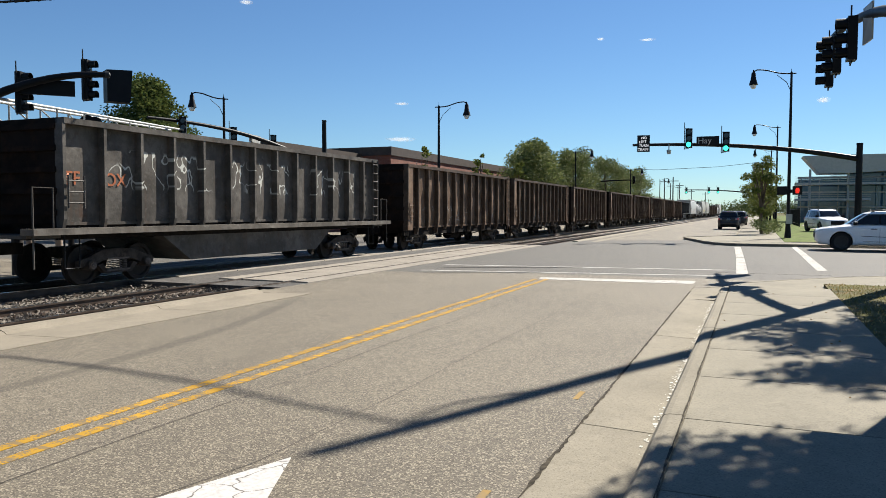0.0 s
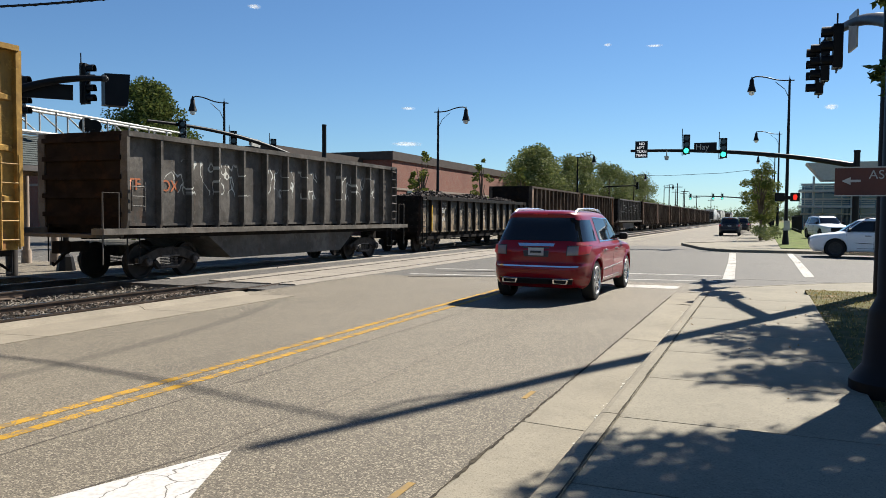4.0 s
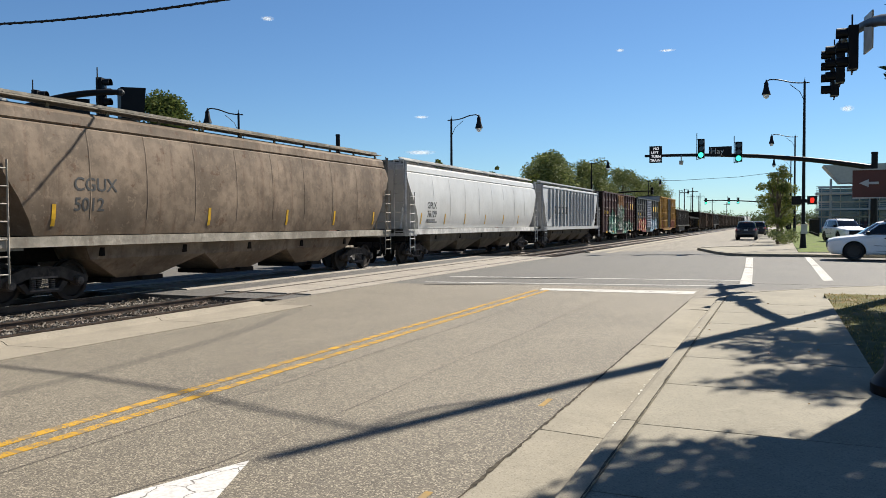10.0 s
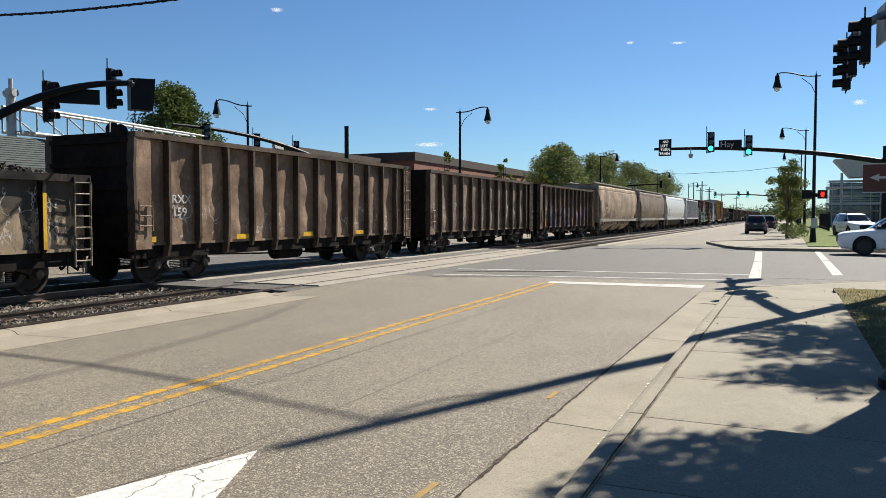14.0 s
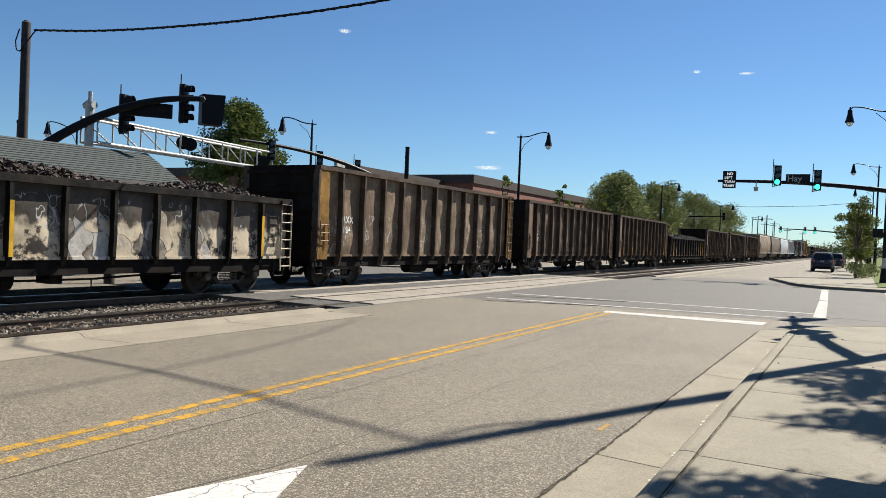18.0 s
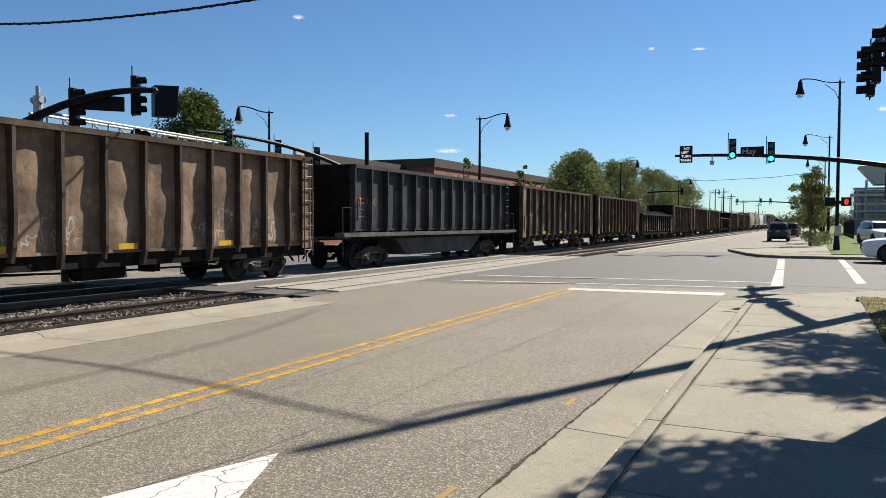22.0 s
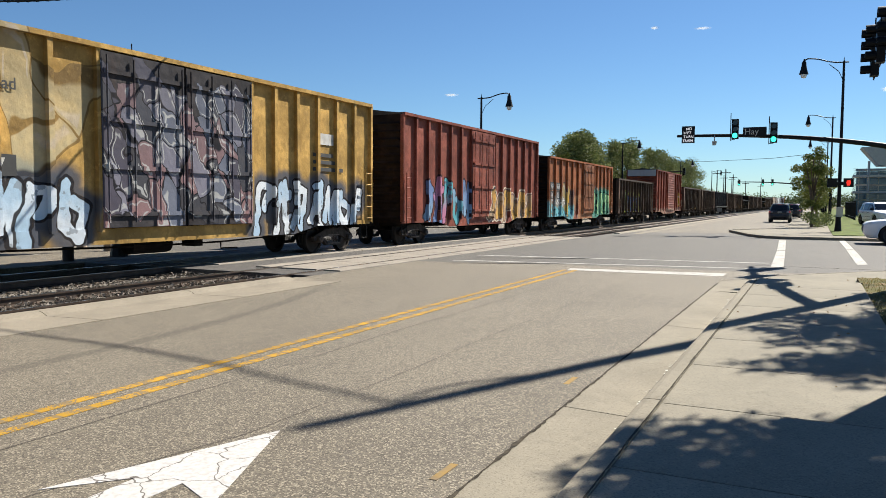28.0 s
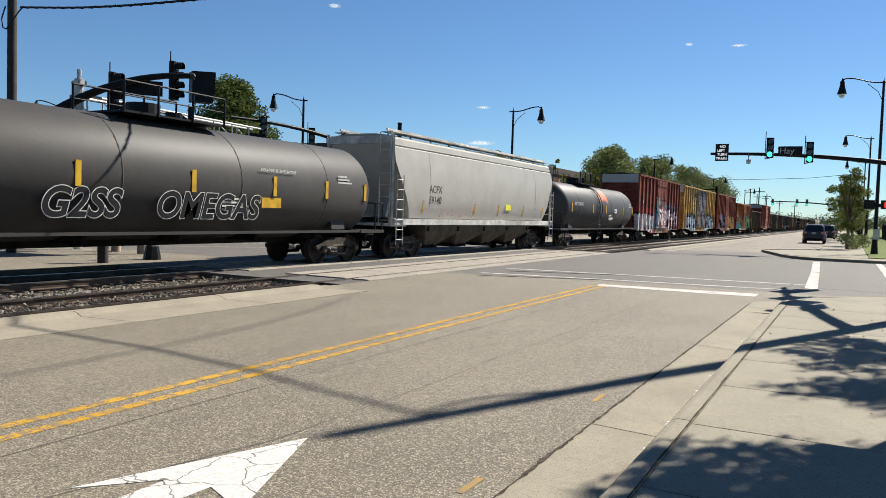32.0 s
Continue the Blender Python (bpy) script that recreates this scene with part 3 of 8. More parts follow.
# loose stones along the near rail
rnd = random.Random(4)
bm = bmesh.new()
for i in range(9000):
    x, y = rnd.uniform(-14.3, -11.75) if rnd.random() < 0.9 else rnd.uniform(-11.0, -10.5), rnd.uniform(3, 14.5) if rnd.random() < 0.8 else rnd.uniform(38.3, 60)
    s, zz = rnd.uniform(0.02, 0.055), -0.28 + rnd.uniform(0.0, 0.09)
    v = [bm.verts.new((x + s * rnd.uniform(-1, 1), y + s * rnd.uniform(-1, 1), zz + s * rnd.uniform(-0.5, 1))) for _ in range(4)]
    for f in ((0, 1, 2), (0, 2, 3), (0, 3, 1), (1, 3, 2)):
        bm.faces.new([v[j] for j in f])
tagged(part("ballast_stones", bm, M_BALLAST), "loose grey crushed stones between the rails", "gravel", kind="stuff")

# rails, sleepers
TRACK_X, SIDING_X, RAIL_TOP = -15.75, -11.83, -0.09
for cx, what in ((SIDING_X, "siding_rail"), (TRACK_X, "main_rail")):
    for s in (-1, 1):
        x = cx + s * 0.7525
        rail = thing(what, "rusty steel rail with a worn bright head", "rail", "rails", pose(x, 0, RAIL_TOP))
        bm = bmesh.new()
        prism(bm, [(-0.07, -0.172), (0.07, -0.172), (0.07, -0.16), (0.012, -0.135), (0.012, -0.045), (0.034, -0.035), (0.034, -0.006), (-0.034, -0.006), (-0.034, -0.035), (-0.012, -0.045), (-0.012, -0.135), (-0.07, -0.16)], "y", -60, 700)
        part("rail_body", bm, M_RAIL, rail)
        bm = bmesh.new()
        box(bm, -0.03, 0.03, -60, 700, -0.0055, 0.0)
        part("rail_head", bm, M_RAILTOP, rail, "polished running surface")
bm = bmesh.new()
box(bm, -1.3, 1.3, -0.115, 0.115, -0.19, 0.0)
first = None
for cx in (SIDING_X, TRACK_X):
    for y in np.arange(-3, 14.4, 0.52).tolist() + np.arange(38.6, 62, 0.52).tolist():
        z = RAIL_TOP - 0.174
        if first is None:
            first = tagged(part("sleeper", bm, M_TIE, at=pose(cx, y, z)), "weathered dark timber sleeper in the stone bed", "sleeper", "sleepers")
        else:
            copy_thing(first, pose(cx, y, z, 0, 0, rnd.uniform(-0.6, 0.6)))
bm = bmesh.new()
for d in (-1, 1):
    box(bm, d * 0.085 - 0.014, d * 0.085 + 0.014, -0.05, -0.02, -0.005, 0.05)
box(bm, -0.17, 0.17, -0.1, 0.1, -0.008, 0.006)
plate = tagged(part("rail_fastening", bm, M_RAIL, at=pose(SIDING_X + 0.7525, -3, RAIL_TOP - 0.172)), "rusty spikes and tie plates", "rail fastening", "rail fastenings")
for y in np.arange(-2.48, 14.4, 0.52).tolist():
    for sx in (-0.7525, 0.7525):
        copy_thing(plate, pose(SIDING_X + sx, y, RAIL_TOP - 0.172))

for cx in (SIDING_X, TRACK_X):
    for sx in (-1, 1):
        for d in (-0.075, 0.075):
            bm = bmesh.new()
            x = cx + sx * 0.7525 + d
            box(bm, x - 0.035, x + 0.035, 14.6, 38.2, -0.125, -0.113)
            setting("flangeway", bm, M_JOINT)
# concrete panels of the crossing
crossing = tagged(new("crossing_panels"), "pale concrete panels between the rails of the level crossing", kind="structure")
made = {}
for cx in (SIDING_X, TRACK_X):
    for dx, w in ((0, 1.26), (-1.08, 0.5), (1.08, 0.5)):
        if w not in made:
            bm = bmesh.new()
            prism(bm, [(-w / 2, -0.1), (-w / 2, -0.02), (-w / 2 + 0.02, 0), (w / 2 - 0.02, 0), (w / 2, -0.02), (w / 2, -0.1)], "y", -1.2, 1.2)
            made[w] = mesh_of(bm, "panel", M_PANEL)
        for i in range(9):
            ob = new("panel", made[w])
            ob.parent = crossing
            ob.matrix_basis = pose(cx + dx, 17.0 + 2.44 * i, RAIL_TOP + 0.002)


def kerb_run(name, outline, y0, y1, step, material, label):
    base = tagged(new(name), label, kind="structure")
    bm = bmesh.new()
    prism(bm, outline, "y", 0, step - 0.015)
    me = mesh_of(bm, "kerb_stone", material)
    y = y0
    while y < y1 - 0.1:
        ob = new("kerb_stone", me)
        ob.parent = base
        ob.matrix_basis = pose(0, y, 0)
        y += step
    return base


MEDIAN = [(-10.42, -0.35), (-10.42, -0.045), (-10.38, -0.03), (-10.22, -0.03), (-10.14, -0.05), (-10.06, -0.092), (-8.88, -0.062), (-8.88, -0.35)]
kerb_run("median_kerb", MEDIAN, -19.6, 13.4, 3.0, M_MEDIAN, "pale concrete kerb and gutter beside the railway")
kerb_run("far_median_kerb", [(x + 0.3, z) for x, z in MEDIAN], 43, 240, 9.0, M_MEDIAN, "pale concrete kerb beside the railway beyond the crossing")
bm = bmesh.new()
rings = []
for i in range(7):
    a = i / 6 * math.pi / 2
    rings.append((-10.42 + 1.3 * math.sin(a) * 0.9, 13.4 + 0.5 * math.cos(a)))
prism(bm, [(-10.42, 13.4)] + [(x, y) for x, y in rings], "z", -0.35, -0.088)
setting("median_nose", bm, M_MEDIAN, "worn concrete end of the kerb at the crossing")
kerb_run("gutter", [(-1.66, -0.2), (-1.66, 0.002), (-1.08, -0.02), (-1.08, -0.2)], -21.7, 14.2, 4.57, M_KERB, "pale concrete gutter with joints")
kerb_run("kerb", [(-1.078, -0.2), (-1.07, 0.1), (-1.04, 0.135), (-1.0, 0.145), (-0.9, 0.145), (-0.9, -0.2)], -21.7, 14.2, 4.57, M_KERB, "worn concrete kerb")
bm = bmesh.new()
prism(bm, [(-1.66, 14.86), (-1.08, 14.86), (-1.08, 17.55), (-1.66, 17.0)], "z", -0.2, -0.004)
setting("gutter_end", bm, M_KERB)
# the kerb dips to the crossing at the corner
bm = bmesh.new()
loft(bm, [[(-1.078 + d, y, -0.2), (-1.07 + d, y, h - 0.03), (-1.02 + d, y, h), (-0.9 + d, y, h), (-0.9 + d, y, -0.2)] for y, h, d in ((14.86, 0.145, 0), (15.7, 0.14, 0), (16.3, 0.12, 0), (17.0, 0.07, 0.02), (17.7, 0.03, 0.1), (18.4, 0.025, 0.28))])
setting("kerb_ramp", bm, M_KERB)
bm = bmesh.new()
loft(bm, [[(x, y, -0.2), (x, y, 0.03), (x + 0.12, y - 0.1, 0.04), (x + 0.12, y - 0.1, -0.2)] for x, y in ((-0.68, 18.5), (0.1, 19.5), (1.4, 20.9), (2.4, 21.7), (6, 21.75), (60, 21.75))])
setting("side_kerb", bm, M_KERB)
bm = bmesh.new()
prism(bm, [(-0.92, 16.65), (0.95, 16.65), (0.95, 18.0), (60, 18.0), (60, 21.6), (2.45, 21.6), (1.5, 20.8), (0.15, 19.4), (-0.65, 18.35)], "z", -0.3, 0.035)
setting("pavement_corner", bm, M_WALK, "sunlit concrete pavement at the street corner")
pavement = tagged(new("pavement"), "pale concrete pavement of joined slabs", kind="structure")
bm = bmesh.new()
prism(bm, [(-0.9, -0.2), (-0.9, 0.128), (-0.89, 0.136), (0.91, 0.136), (0.92, 0.128), (0.92, -0.2)], "y", 0.0, 1.525)
slab = mesh_of(bm, "slab", M_WALK)
for i in range(-12, 7):
    ob = new("slab", slab)
    ob.parent = pavement
    ob.matrix_basis = pose(0, 5.67 + 1.54 * i, 0)
bm = bmesh.new()
box(bm, -0.9, 0.92, -13, 16.46, -0.25, 0.115)
setting("pavement_bed", bm, M_JOINT)
bm = bmesh.new()
loft(bm, [[(x, 16.43, -0.2), (x, 16.43, 0.136), (x, 16.66, 0.1), (x, 16.66, -0.2)] for x in (-0.9, 0.95)])
setting("pavement_ramp", bm, M_WALK)
bm = bmesh.new()
box(bm, 0.92, 60, -60, 18.0, -0.3, 0.1)
setting("verge", bm, M_GRASS, "dry grass and leaf litter beside the pavement")

# beyond the side street
bm = bmesh.new()
prism(bm, [(-1.3, 38.8), (60, 38.8), (60, 41.6), (0.9, 41.6), (0.9, 300), (-1.7, 300), (-1.7, 52), (-4.3, 47.2), (-4.1, 46.4), (-2.8, 41.1)], "z", -0.3, 0.12)
setting("far_pavement", bm, M_WALK, "concrete pavement across the side street")
bm = bmesh.new()
loft(bm, [[(x, y, -0.2), (x, y, 0.13), (x + dx, y + dy, 0.145), (x + dx, y + dy, -0.2)] for x, y, dx, dy in ((-1.75, 300, 0.2, 0), (-1.75, 52, 0.2, 0), (-4.4, 47.2, 0.15, 0.0), (-4.2, 46.3, 0.2, 0.05), (-2.85, 41.0, 0.18, 0.1), (-2.2, 39.4, 0.1, 0.18), (-1.3, 38.72, 0.03, 0.2), (60, 38.72, 0, 0.2))])
setting("far_kerb", bm, M_KERB, "concrete kerb across the side street")
bm = bmesh.new()
box(bm, 0.9, 200, 41.6, 320, -0.3, 0.14)
setting("far_verge", bm, M_LAWN, "mown dry grass beside the far pavement")
bm = bmesh.new()
box(bm, 4.2, 60, 46, 95, 0.141, 0.16)
setting("car_park", bm, M_ROAD, "asphalt car park")


# ---- paint on the road ----
M_DIMYELLOW = paint("faded_yellow", (0.24, 0.15, 0.04), 0.8, vary=0.2, dirt=(0.13, 0.11, 0.09), dirt_amount=0.8)
k = Nodes("cracked_white")
where = k.xyz()
cr = k.n("TexVoronoi", at={"Vector": k.n("VectorMath", op="ADD", at={0: where, 1: k.n("VectorMath", op="SCALE", at={0: k.n("TexNoise", at={"Vector": where, "Scale": 3.0, "Detail": 3.0}).outputs[1], "Scale": 0.35}).outputs[0]}).outputs[0], "Scale": 2.6})
cr.feature = "DISTANCE_TO_EDGE"
M_ARROW = k.put(color=k.mix(k.step(cr.outputs["Distance"], 0.016, 0.006), k.mix(k.step(k.noise(where, 25, 4), 0.4, 0.7), (0.46, 0.44, 0.41), (0.36, 0.34, 0.31)), (0.11, 0.095, 0.08)), rough=0.75)

def mark(name, outline, material, z=0.004, label=""):
    bm = bmesh.new()
    prism(bm, outline, "z", z - 0.003, z)
    return setting(name, bm, material, label)


for x in (-5.2, -4.94):
    bm = bmesh.new()
    loft(bm, [[(x - 0.055 - k * 0.011, y, road_z(x) + 0.001), (x + 0.055 - k * 0.011, y, 0.001), (x + 0.055 - k * 0.011, y, 0.005), (x - 0.055 - k * 0.011, y, 0.005)] for k, y in ((-2, -15), (0, 3), (8, 11), (12, 17.8))])
    setting("yellow_line", bm, M_YELLOW, "worn double yellow centre line")
mark("stop_line", [(-5.25, 17.75), (-1.72, 17.95), (-1.72, 18.75), (-5.35, 18.3)], M_WHITE)
mark("crossing_line", [(-9.0, 19.15), (-1.0, 20.5), (-1.0, 20.68), (-9.0, 19.33)], M_WHITE)
mark("crossing_line", [(-9.2, 21.4), (-0.9, 22.55), (-0.9, 22.75), (-9.2, 21.58)], M_WHITE)
mark("crossing_bar", [(-0.9, 21.4), (-0.6, 21.4), (-0.8, 29.0), (-1.07, 29.0)], M_WHITE)
mark("crossing_bar", [(-1.08, 29.3), (-0.81, 29.3), (-1.06, 37.6), (-1.34, 37.6)], M_WHITE)
mark("crossing_bar", [(1.15, 23.2), (1.42, 23.5), (1.4, 31), (1.14, 31)], M_WHITE)
mark("crossing_bar", [(1.14, 31.3), (1.4, 31.3), (1.34, 39.2), (1.1, 39.0)], M_WHITE)
mark("lane_arrow", [(-3.26, 4.17), (-3.76, 2.66), (-3.42, 3.04), (-3.38, 0.5), (-3.18, 0.5), (-3.12, 3.1), (-2.74, 2.93)], M_ARROW, label="cracked white lane arrow")
for y in (3.8, 6.45):
    mark("yellow_dash", [(-1.89, y), (-1.84, y), (-1.84, y + 0.3), (-1.89, y + 0.3)], M_DIMYELLOW, label="faded yellow survey mark")
for x, w in ((-3.4, 0.004), (-4.58, 0.005)):
    bm = bmesh.new()
    pts = [(x + 0.02 * math.sin(y * 1.3) + (0.9 if y < 4 and x > -4 else 0) * -0.25 * (4 - y), y) for y in np.arange(1.0, 17, 0.5)]
    for (xa, ya), (xb, yb) in zip(pts, pts[1:]):
        v = [bm.verts.new(p) for p in ((xa - w, ya, 0.003), (xa + w, ya, 0.003), (xb + w, yb, 0.003), (xb - w, yb, 0.003))]
        bm.faces.new(v)
    setting("road_seam", bm, M_JOINT)
for i in range(10):
    y = 6 + 5 * i
    mark("parking_line", [(-27, y), (-26.88, y), (-21.9, y + 5), (-22.02, y + 5)], M_WHITE, -0.104)


# grit and weeds that gather along the edges of the gutter and the kerb
M_GRIT = paint("edge_grit", (0.045, 0.038, 0.028), 0.95, vary=0.5, scale=12, dirt=(0.11, 0.09, 0.06), dirt_amount=0.5, spec=0.1)
R = random.Random(21)
for x, z, wide in ((-1.662, 0.0055, 0.030), (-1.078, 0.004, 0.016), (-0.905, 0.149, 0.014)):
    bm = bmesh.new()
    rows = []
    for y in np.arange(1.0, 16.3, 0.06):
        a, b = wide * R.uniform(0.15, 1.0) * (0.5 + noise.noise(Vector((x * 9, y * 1.4, 0))) * 0.9), wide * R.uniform(0.1, 0.8)
        rows.append((bm.verts.new((x - max(0.004, a), y, z)), bm.verts.new((x + b, y, z))))
    for a, b in zip(rows, rows[1:]):
        bm.faces.new((a[0], a[1], b[1], b[0]))
    setting("edge_grit", bm, M_GRIT, "dark grit along the concrete edge")

bm = bmesh.new()
for i in range(420):
    y = R.choice((6.2, 7.4, 8.3, 9.6, 11.0, 12.6, 13.6)) + R.gauss(0, 0.45)
    x, q, a = -1.10 - abs(R.gauss(0, 0.035)), R.uniform(0.004, 0.022), R.uniform(0, math.tau)
    z = -0.016 + 0.022 * (-1.08 - x) / 0.58
    bm.faces.new([bm.verts.new((x + q * R.uniform(0.4, 1) * math.cos(a + t), y + 1.8 * q * R.uniform(0.4, 1) * math.sin(a + t), z)) for t in (0, 1.2, 2.5, 3.8, 5.0)])
tagged(part("paint_flecks", bm, paint("old_kerb_paint", (0.5, 0.48, 0.42), 0.9, vary=0.2)), "flakes of old pale paint in the gutter", "paint flakes", kind="stuff")

# ---- freight cars ----
# A car's own space: x across (the side towards the road at +x), y along, z up from the rail.
HALF = 1.52


def wheel_mesh():
    bm = bmesh.new()
    prof = [(0.0, 0.10), (0.10, 0.10), (0.12, 0.03), (0.36, 0.02), (0.38, 0.07), (0.455, 0.065), (0.46, -0.05), (0.49, -0.06), (0.49, -0.085), (0.38, -0.085), (0.36, -0.02), (0.12, -0.04), (0.0, -0.09)]
    loft(bm, [[(x, r * math.cos(k * math.tau / 28), r * math.sin(k * math.tau / 28) + 0.46) for k in range(28)] for r, x in [(max(r, 0.004), x) for r, x in prof]])
    return mesh_of(bm, "wheel", M_WHEEL, True)


WHEEL = wheel_mesh()


def truck_part():
    """A bogie: side frames with springs and boxes, bolster, four wheels."""
    bm = bmesh.new()
    for s in (-1, 1):
        x0, x1 = s * 0.93, s * 1.06
        a, b = min(x0, x1), max(x0, x1)
        prism(bm, [(-1.15, 0.42), (-1.15, 0.56), (-0.85, 0.66), (-0.45, 0.80), (0.45, 0.80), (0.85, 0.66), (1.15, 0.56), (1.15, 0.42), (0.78, 0.42), (0.6, 0.5), (0.42, 0.56), (-0.42, 0.56), (-0.6, 0.5), (-0.78, 0.42)], "x", a, b)
        prism(bm, [(-0.62, 0.44), (-0.42, 0.24), (0.42, 0.24), (0.62, 0.44), (0.48, 0.48), (0.36, 0.33), (-0.36, 0.33), (-0.48, 0.48)], "x", a, b)
        for y in (-0.86, 0.86):
            rod(bm, (s * 0.96, y, 0.46), (s * 1.16, y, 0.46), 0.12, n=12)
    box(bm, -1.05, 1.05, -0.2, 0.2, 0.55, 0.82)
    t = part("bogie", bm, M_TRUCK)
    for s in (-1, 1):
        bm = bmesh.new()
        for y in (-0.24, -0.08, 0.08, 0.24):
            for i in range(5):
                z = 0.335 + i * 0.042
                rod(bm, (s * 1.0, y, z), (s * 1.0, y, z + 0.024), 0.065, n=8)
        a, b = sorted((s * 0.99, s * 1.075))
        box(bm, a, b, -0.34, 0.34, 0.555, 0.60)
        box(bm, a, b, -0.36, 0.36, 0.285, 0.325)
        part("spring_nest", bm, M_SPRING, t, "dusty pale spring nest")
        for y in (-0.86, 0.86):
            bm = bmesh.new()
            rod(bm, (s * 1.05, y, 0.46), (s * 1.185, y, 0.46), 0.095, 0.085, 12)
            rod(bm, (s * 1.18, y, 0.46), (s * 1.2, y, 0.46), 0.05, 0.04, 6)
            part("axle_cap", bm, M_SPRING, t)
    for s in (-1, 1):
        for y in (-0.86, 0.86):
            w = new("wheel", WHEEL)
            w.parent = t
            w.matrix_basis = pose(s * 0.79, y, 0, 0, 0, 0 if s > 0 else 180)
    return t


def coupler_part():
    bm = bmesh.new()
    box(bm, -0.14, 0.14, 0, 0.55, 0.75, 1.0)
    box(bm, -0.1, 0.14, 0.55, 0.86, 0.72, 1.02)
    pipe(bm, [(0.3, 0.1, 0.9), (0.34, 0.4, 0.6), (0.22, 0.75, 0.42), (0.08, 0.9, 0.5)], 0.03)
    return part("coupler", bm, M_UNDER)


BOGIE, COUPLER = truck_part(), coupler_part()


def ladder_mesh(height, width=0.42, rungs=7):
    bm = bmesh.new()
    for y in (0, width):
        rod(bm, (0, y, 0), (0, y, height), 0.022, n=6)
    for i in range(rungs):
        z = height * (i + 0.5) / rungs
        rod(bm, (0, 0, z), (0, width, z), 0.018, n=6)
    return bm


def running_gear(car, L, inset=1.75, deck=1.0, material=None, belly=True):
    """Bogies, couplers, centre sill, brake gear and steps."""
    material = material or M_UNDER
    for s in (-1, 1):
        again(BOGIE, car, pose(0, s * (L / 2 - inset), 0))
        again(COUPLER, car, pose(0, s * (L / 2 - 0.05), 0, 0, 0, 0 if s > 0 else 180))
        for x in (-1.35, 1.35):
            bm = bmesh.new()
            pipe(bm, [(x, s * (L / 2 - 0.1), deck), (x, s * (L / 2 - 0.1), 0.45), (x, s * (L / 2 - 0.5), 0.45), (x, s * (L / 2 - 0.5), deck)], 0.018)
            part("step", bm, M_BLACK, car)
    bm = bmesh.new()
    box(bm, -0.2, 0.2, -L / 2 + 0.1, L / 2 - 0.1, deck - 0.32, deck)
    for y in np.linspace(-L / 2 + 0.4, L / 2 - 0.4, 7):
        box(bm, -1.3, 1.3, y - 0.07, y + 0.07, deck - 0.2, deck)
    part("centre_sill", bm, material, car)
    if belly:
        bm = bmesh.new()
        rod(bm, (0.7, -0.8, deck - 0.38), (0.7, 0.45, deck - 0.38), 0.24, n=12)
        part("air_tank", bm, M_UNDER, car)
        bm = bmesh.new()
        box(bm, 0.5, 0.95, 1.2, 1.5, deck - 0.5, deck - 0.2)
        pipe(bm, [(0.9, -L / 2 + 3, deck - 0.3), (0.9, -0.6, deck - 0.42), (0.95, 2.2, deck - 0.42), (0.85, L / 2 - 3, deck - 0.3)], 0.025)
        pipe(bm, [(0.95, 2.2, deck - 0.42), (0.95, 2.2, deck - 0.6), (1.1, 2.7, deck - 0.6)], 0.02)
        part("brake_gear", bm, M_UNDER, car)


def lettering(car, text, size, y, z, x=HALF + 0.02, material=None, name="reporting_mark", bold=0.012, slant=0.0):
    c = bpy.data.curves.new("text", "FONT")
    c.body, c.size, c.offset, c.align_x = text, size, bold * size, "LEFT"
    c.shear = slant
    tmp = bpy.data.objects.new("text", c)
    me = bpy.data.meshes.new_from_object(tmp)
    bpy.data.objects.remove(tmp)
    bpy.data.curves.remove(c)
    me.materials.append(material or M_LETTER)
    ob = new(name, me)
    ob.parent = car
    ob.matrix_basis = pose(x, y, z, 90, 0, 90)
    if car.name in PROFILES:
        ob.matrix_basis = pose(0, y, z, 90, 0, 90)
        hs = PROFILES[car.name]
        for v in me.vertices:
            v.co.z = float(np.interp(z + v.co.y, [h for h, w in hs], [w for h, w in hs])) + 0.006
    if car.name in SURFACES:
        # the paint follows the dents of the sheet
        ob.matrix_basis = pose(0, y, z, 90, 0, 90)
        for v in me.vertices:
            v.co.z = skin(*SURFACES[car.name], y + v.co.x, z + v.co.y) + 0.014
    return ob


def bars(car, y, z, w, h, n, material, x=HALF + 0.02, name="small_print"):
    """Writing too small to read, as bars."""
    bm = bmesh.new()
    for i in range(n):
        zz = z - i * h * 1.9
        box(bm, x, x + 0.004, y, y + w * (0.65 + 0.35 * ((i * 7) % 5) / 4), zz, zz + h)
    return part(name, bm, material, car)


PROFILES = {}   # a hopper's name -> (height, half width) of its curved side
SURFACES = {}   # a gondola's name -> what shapes its side


def skin(L, bays, seed, low, H, chord, rib, dent, y, z, bulge=0.02):
    """How far a gondola's sheet stands out at a place of its side."""
    step = L / bays
    b = min(bays - 1, max(0, int((y + L / 2) / step)))
    u = (y + L / 2) / step - b
    v = min(1, max(0, (z - low) / (H - chord - low)))
    return HALF - rib + dent_depth(u, v, y, z, bulge, dent, seed + b * 0.37)


def dent_depth(u, v, y, z, bulge, rough, seed):
    d = bulge * (1 - (2 * u - 1) ** 2) * (1 - (2 * v - 1) ** 4)
    n = 0.75 * noise.noise(Vector((seed * 7.3 + y * 1.1, seed, z * 1.1))) + 0.6 * noise.noise(Vector((seed * 3.1 + y * 2.6, seed + 9, z * 2.1))) + 0.3 * abs(noise.noise(Vector((seed * 5.7 + y * 4.5, seed + 4, z * 3.6))))
    return d + rough * n * (1 - (2 * u - 1) ** 6) * (1 - (2 * v - 1) ** 8)


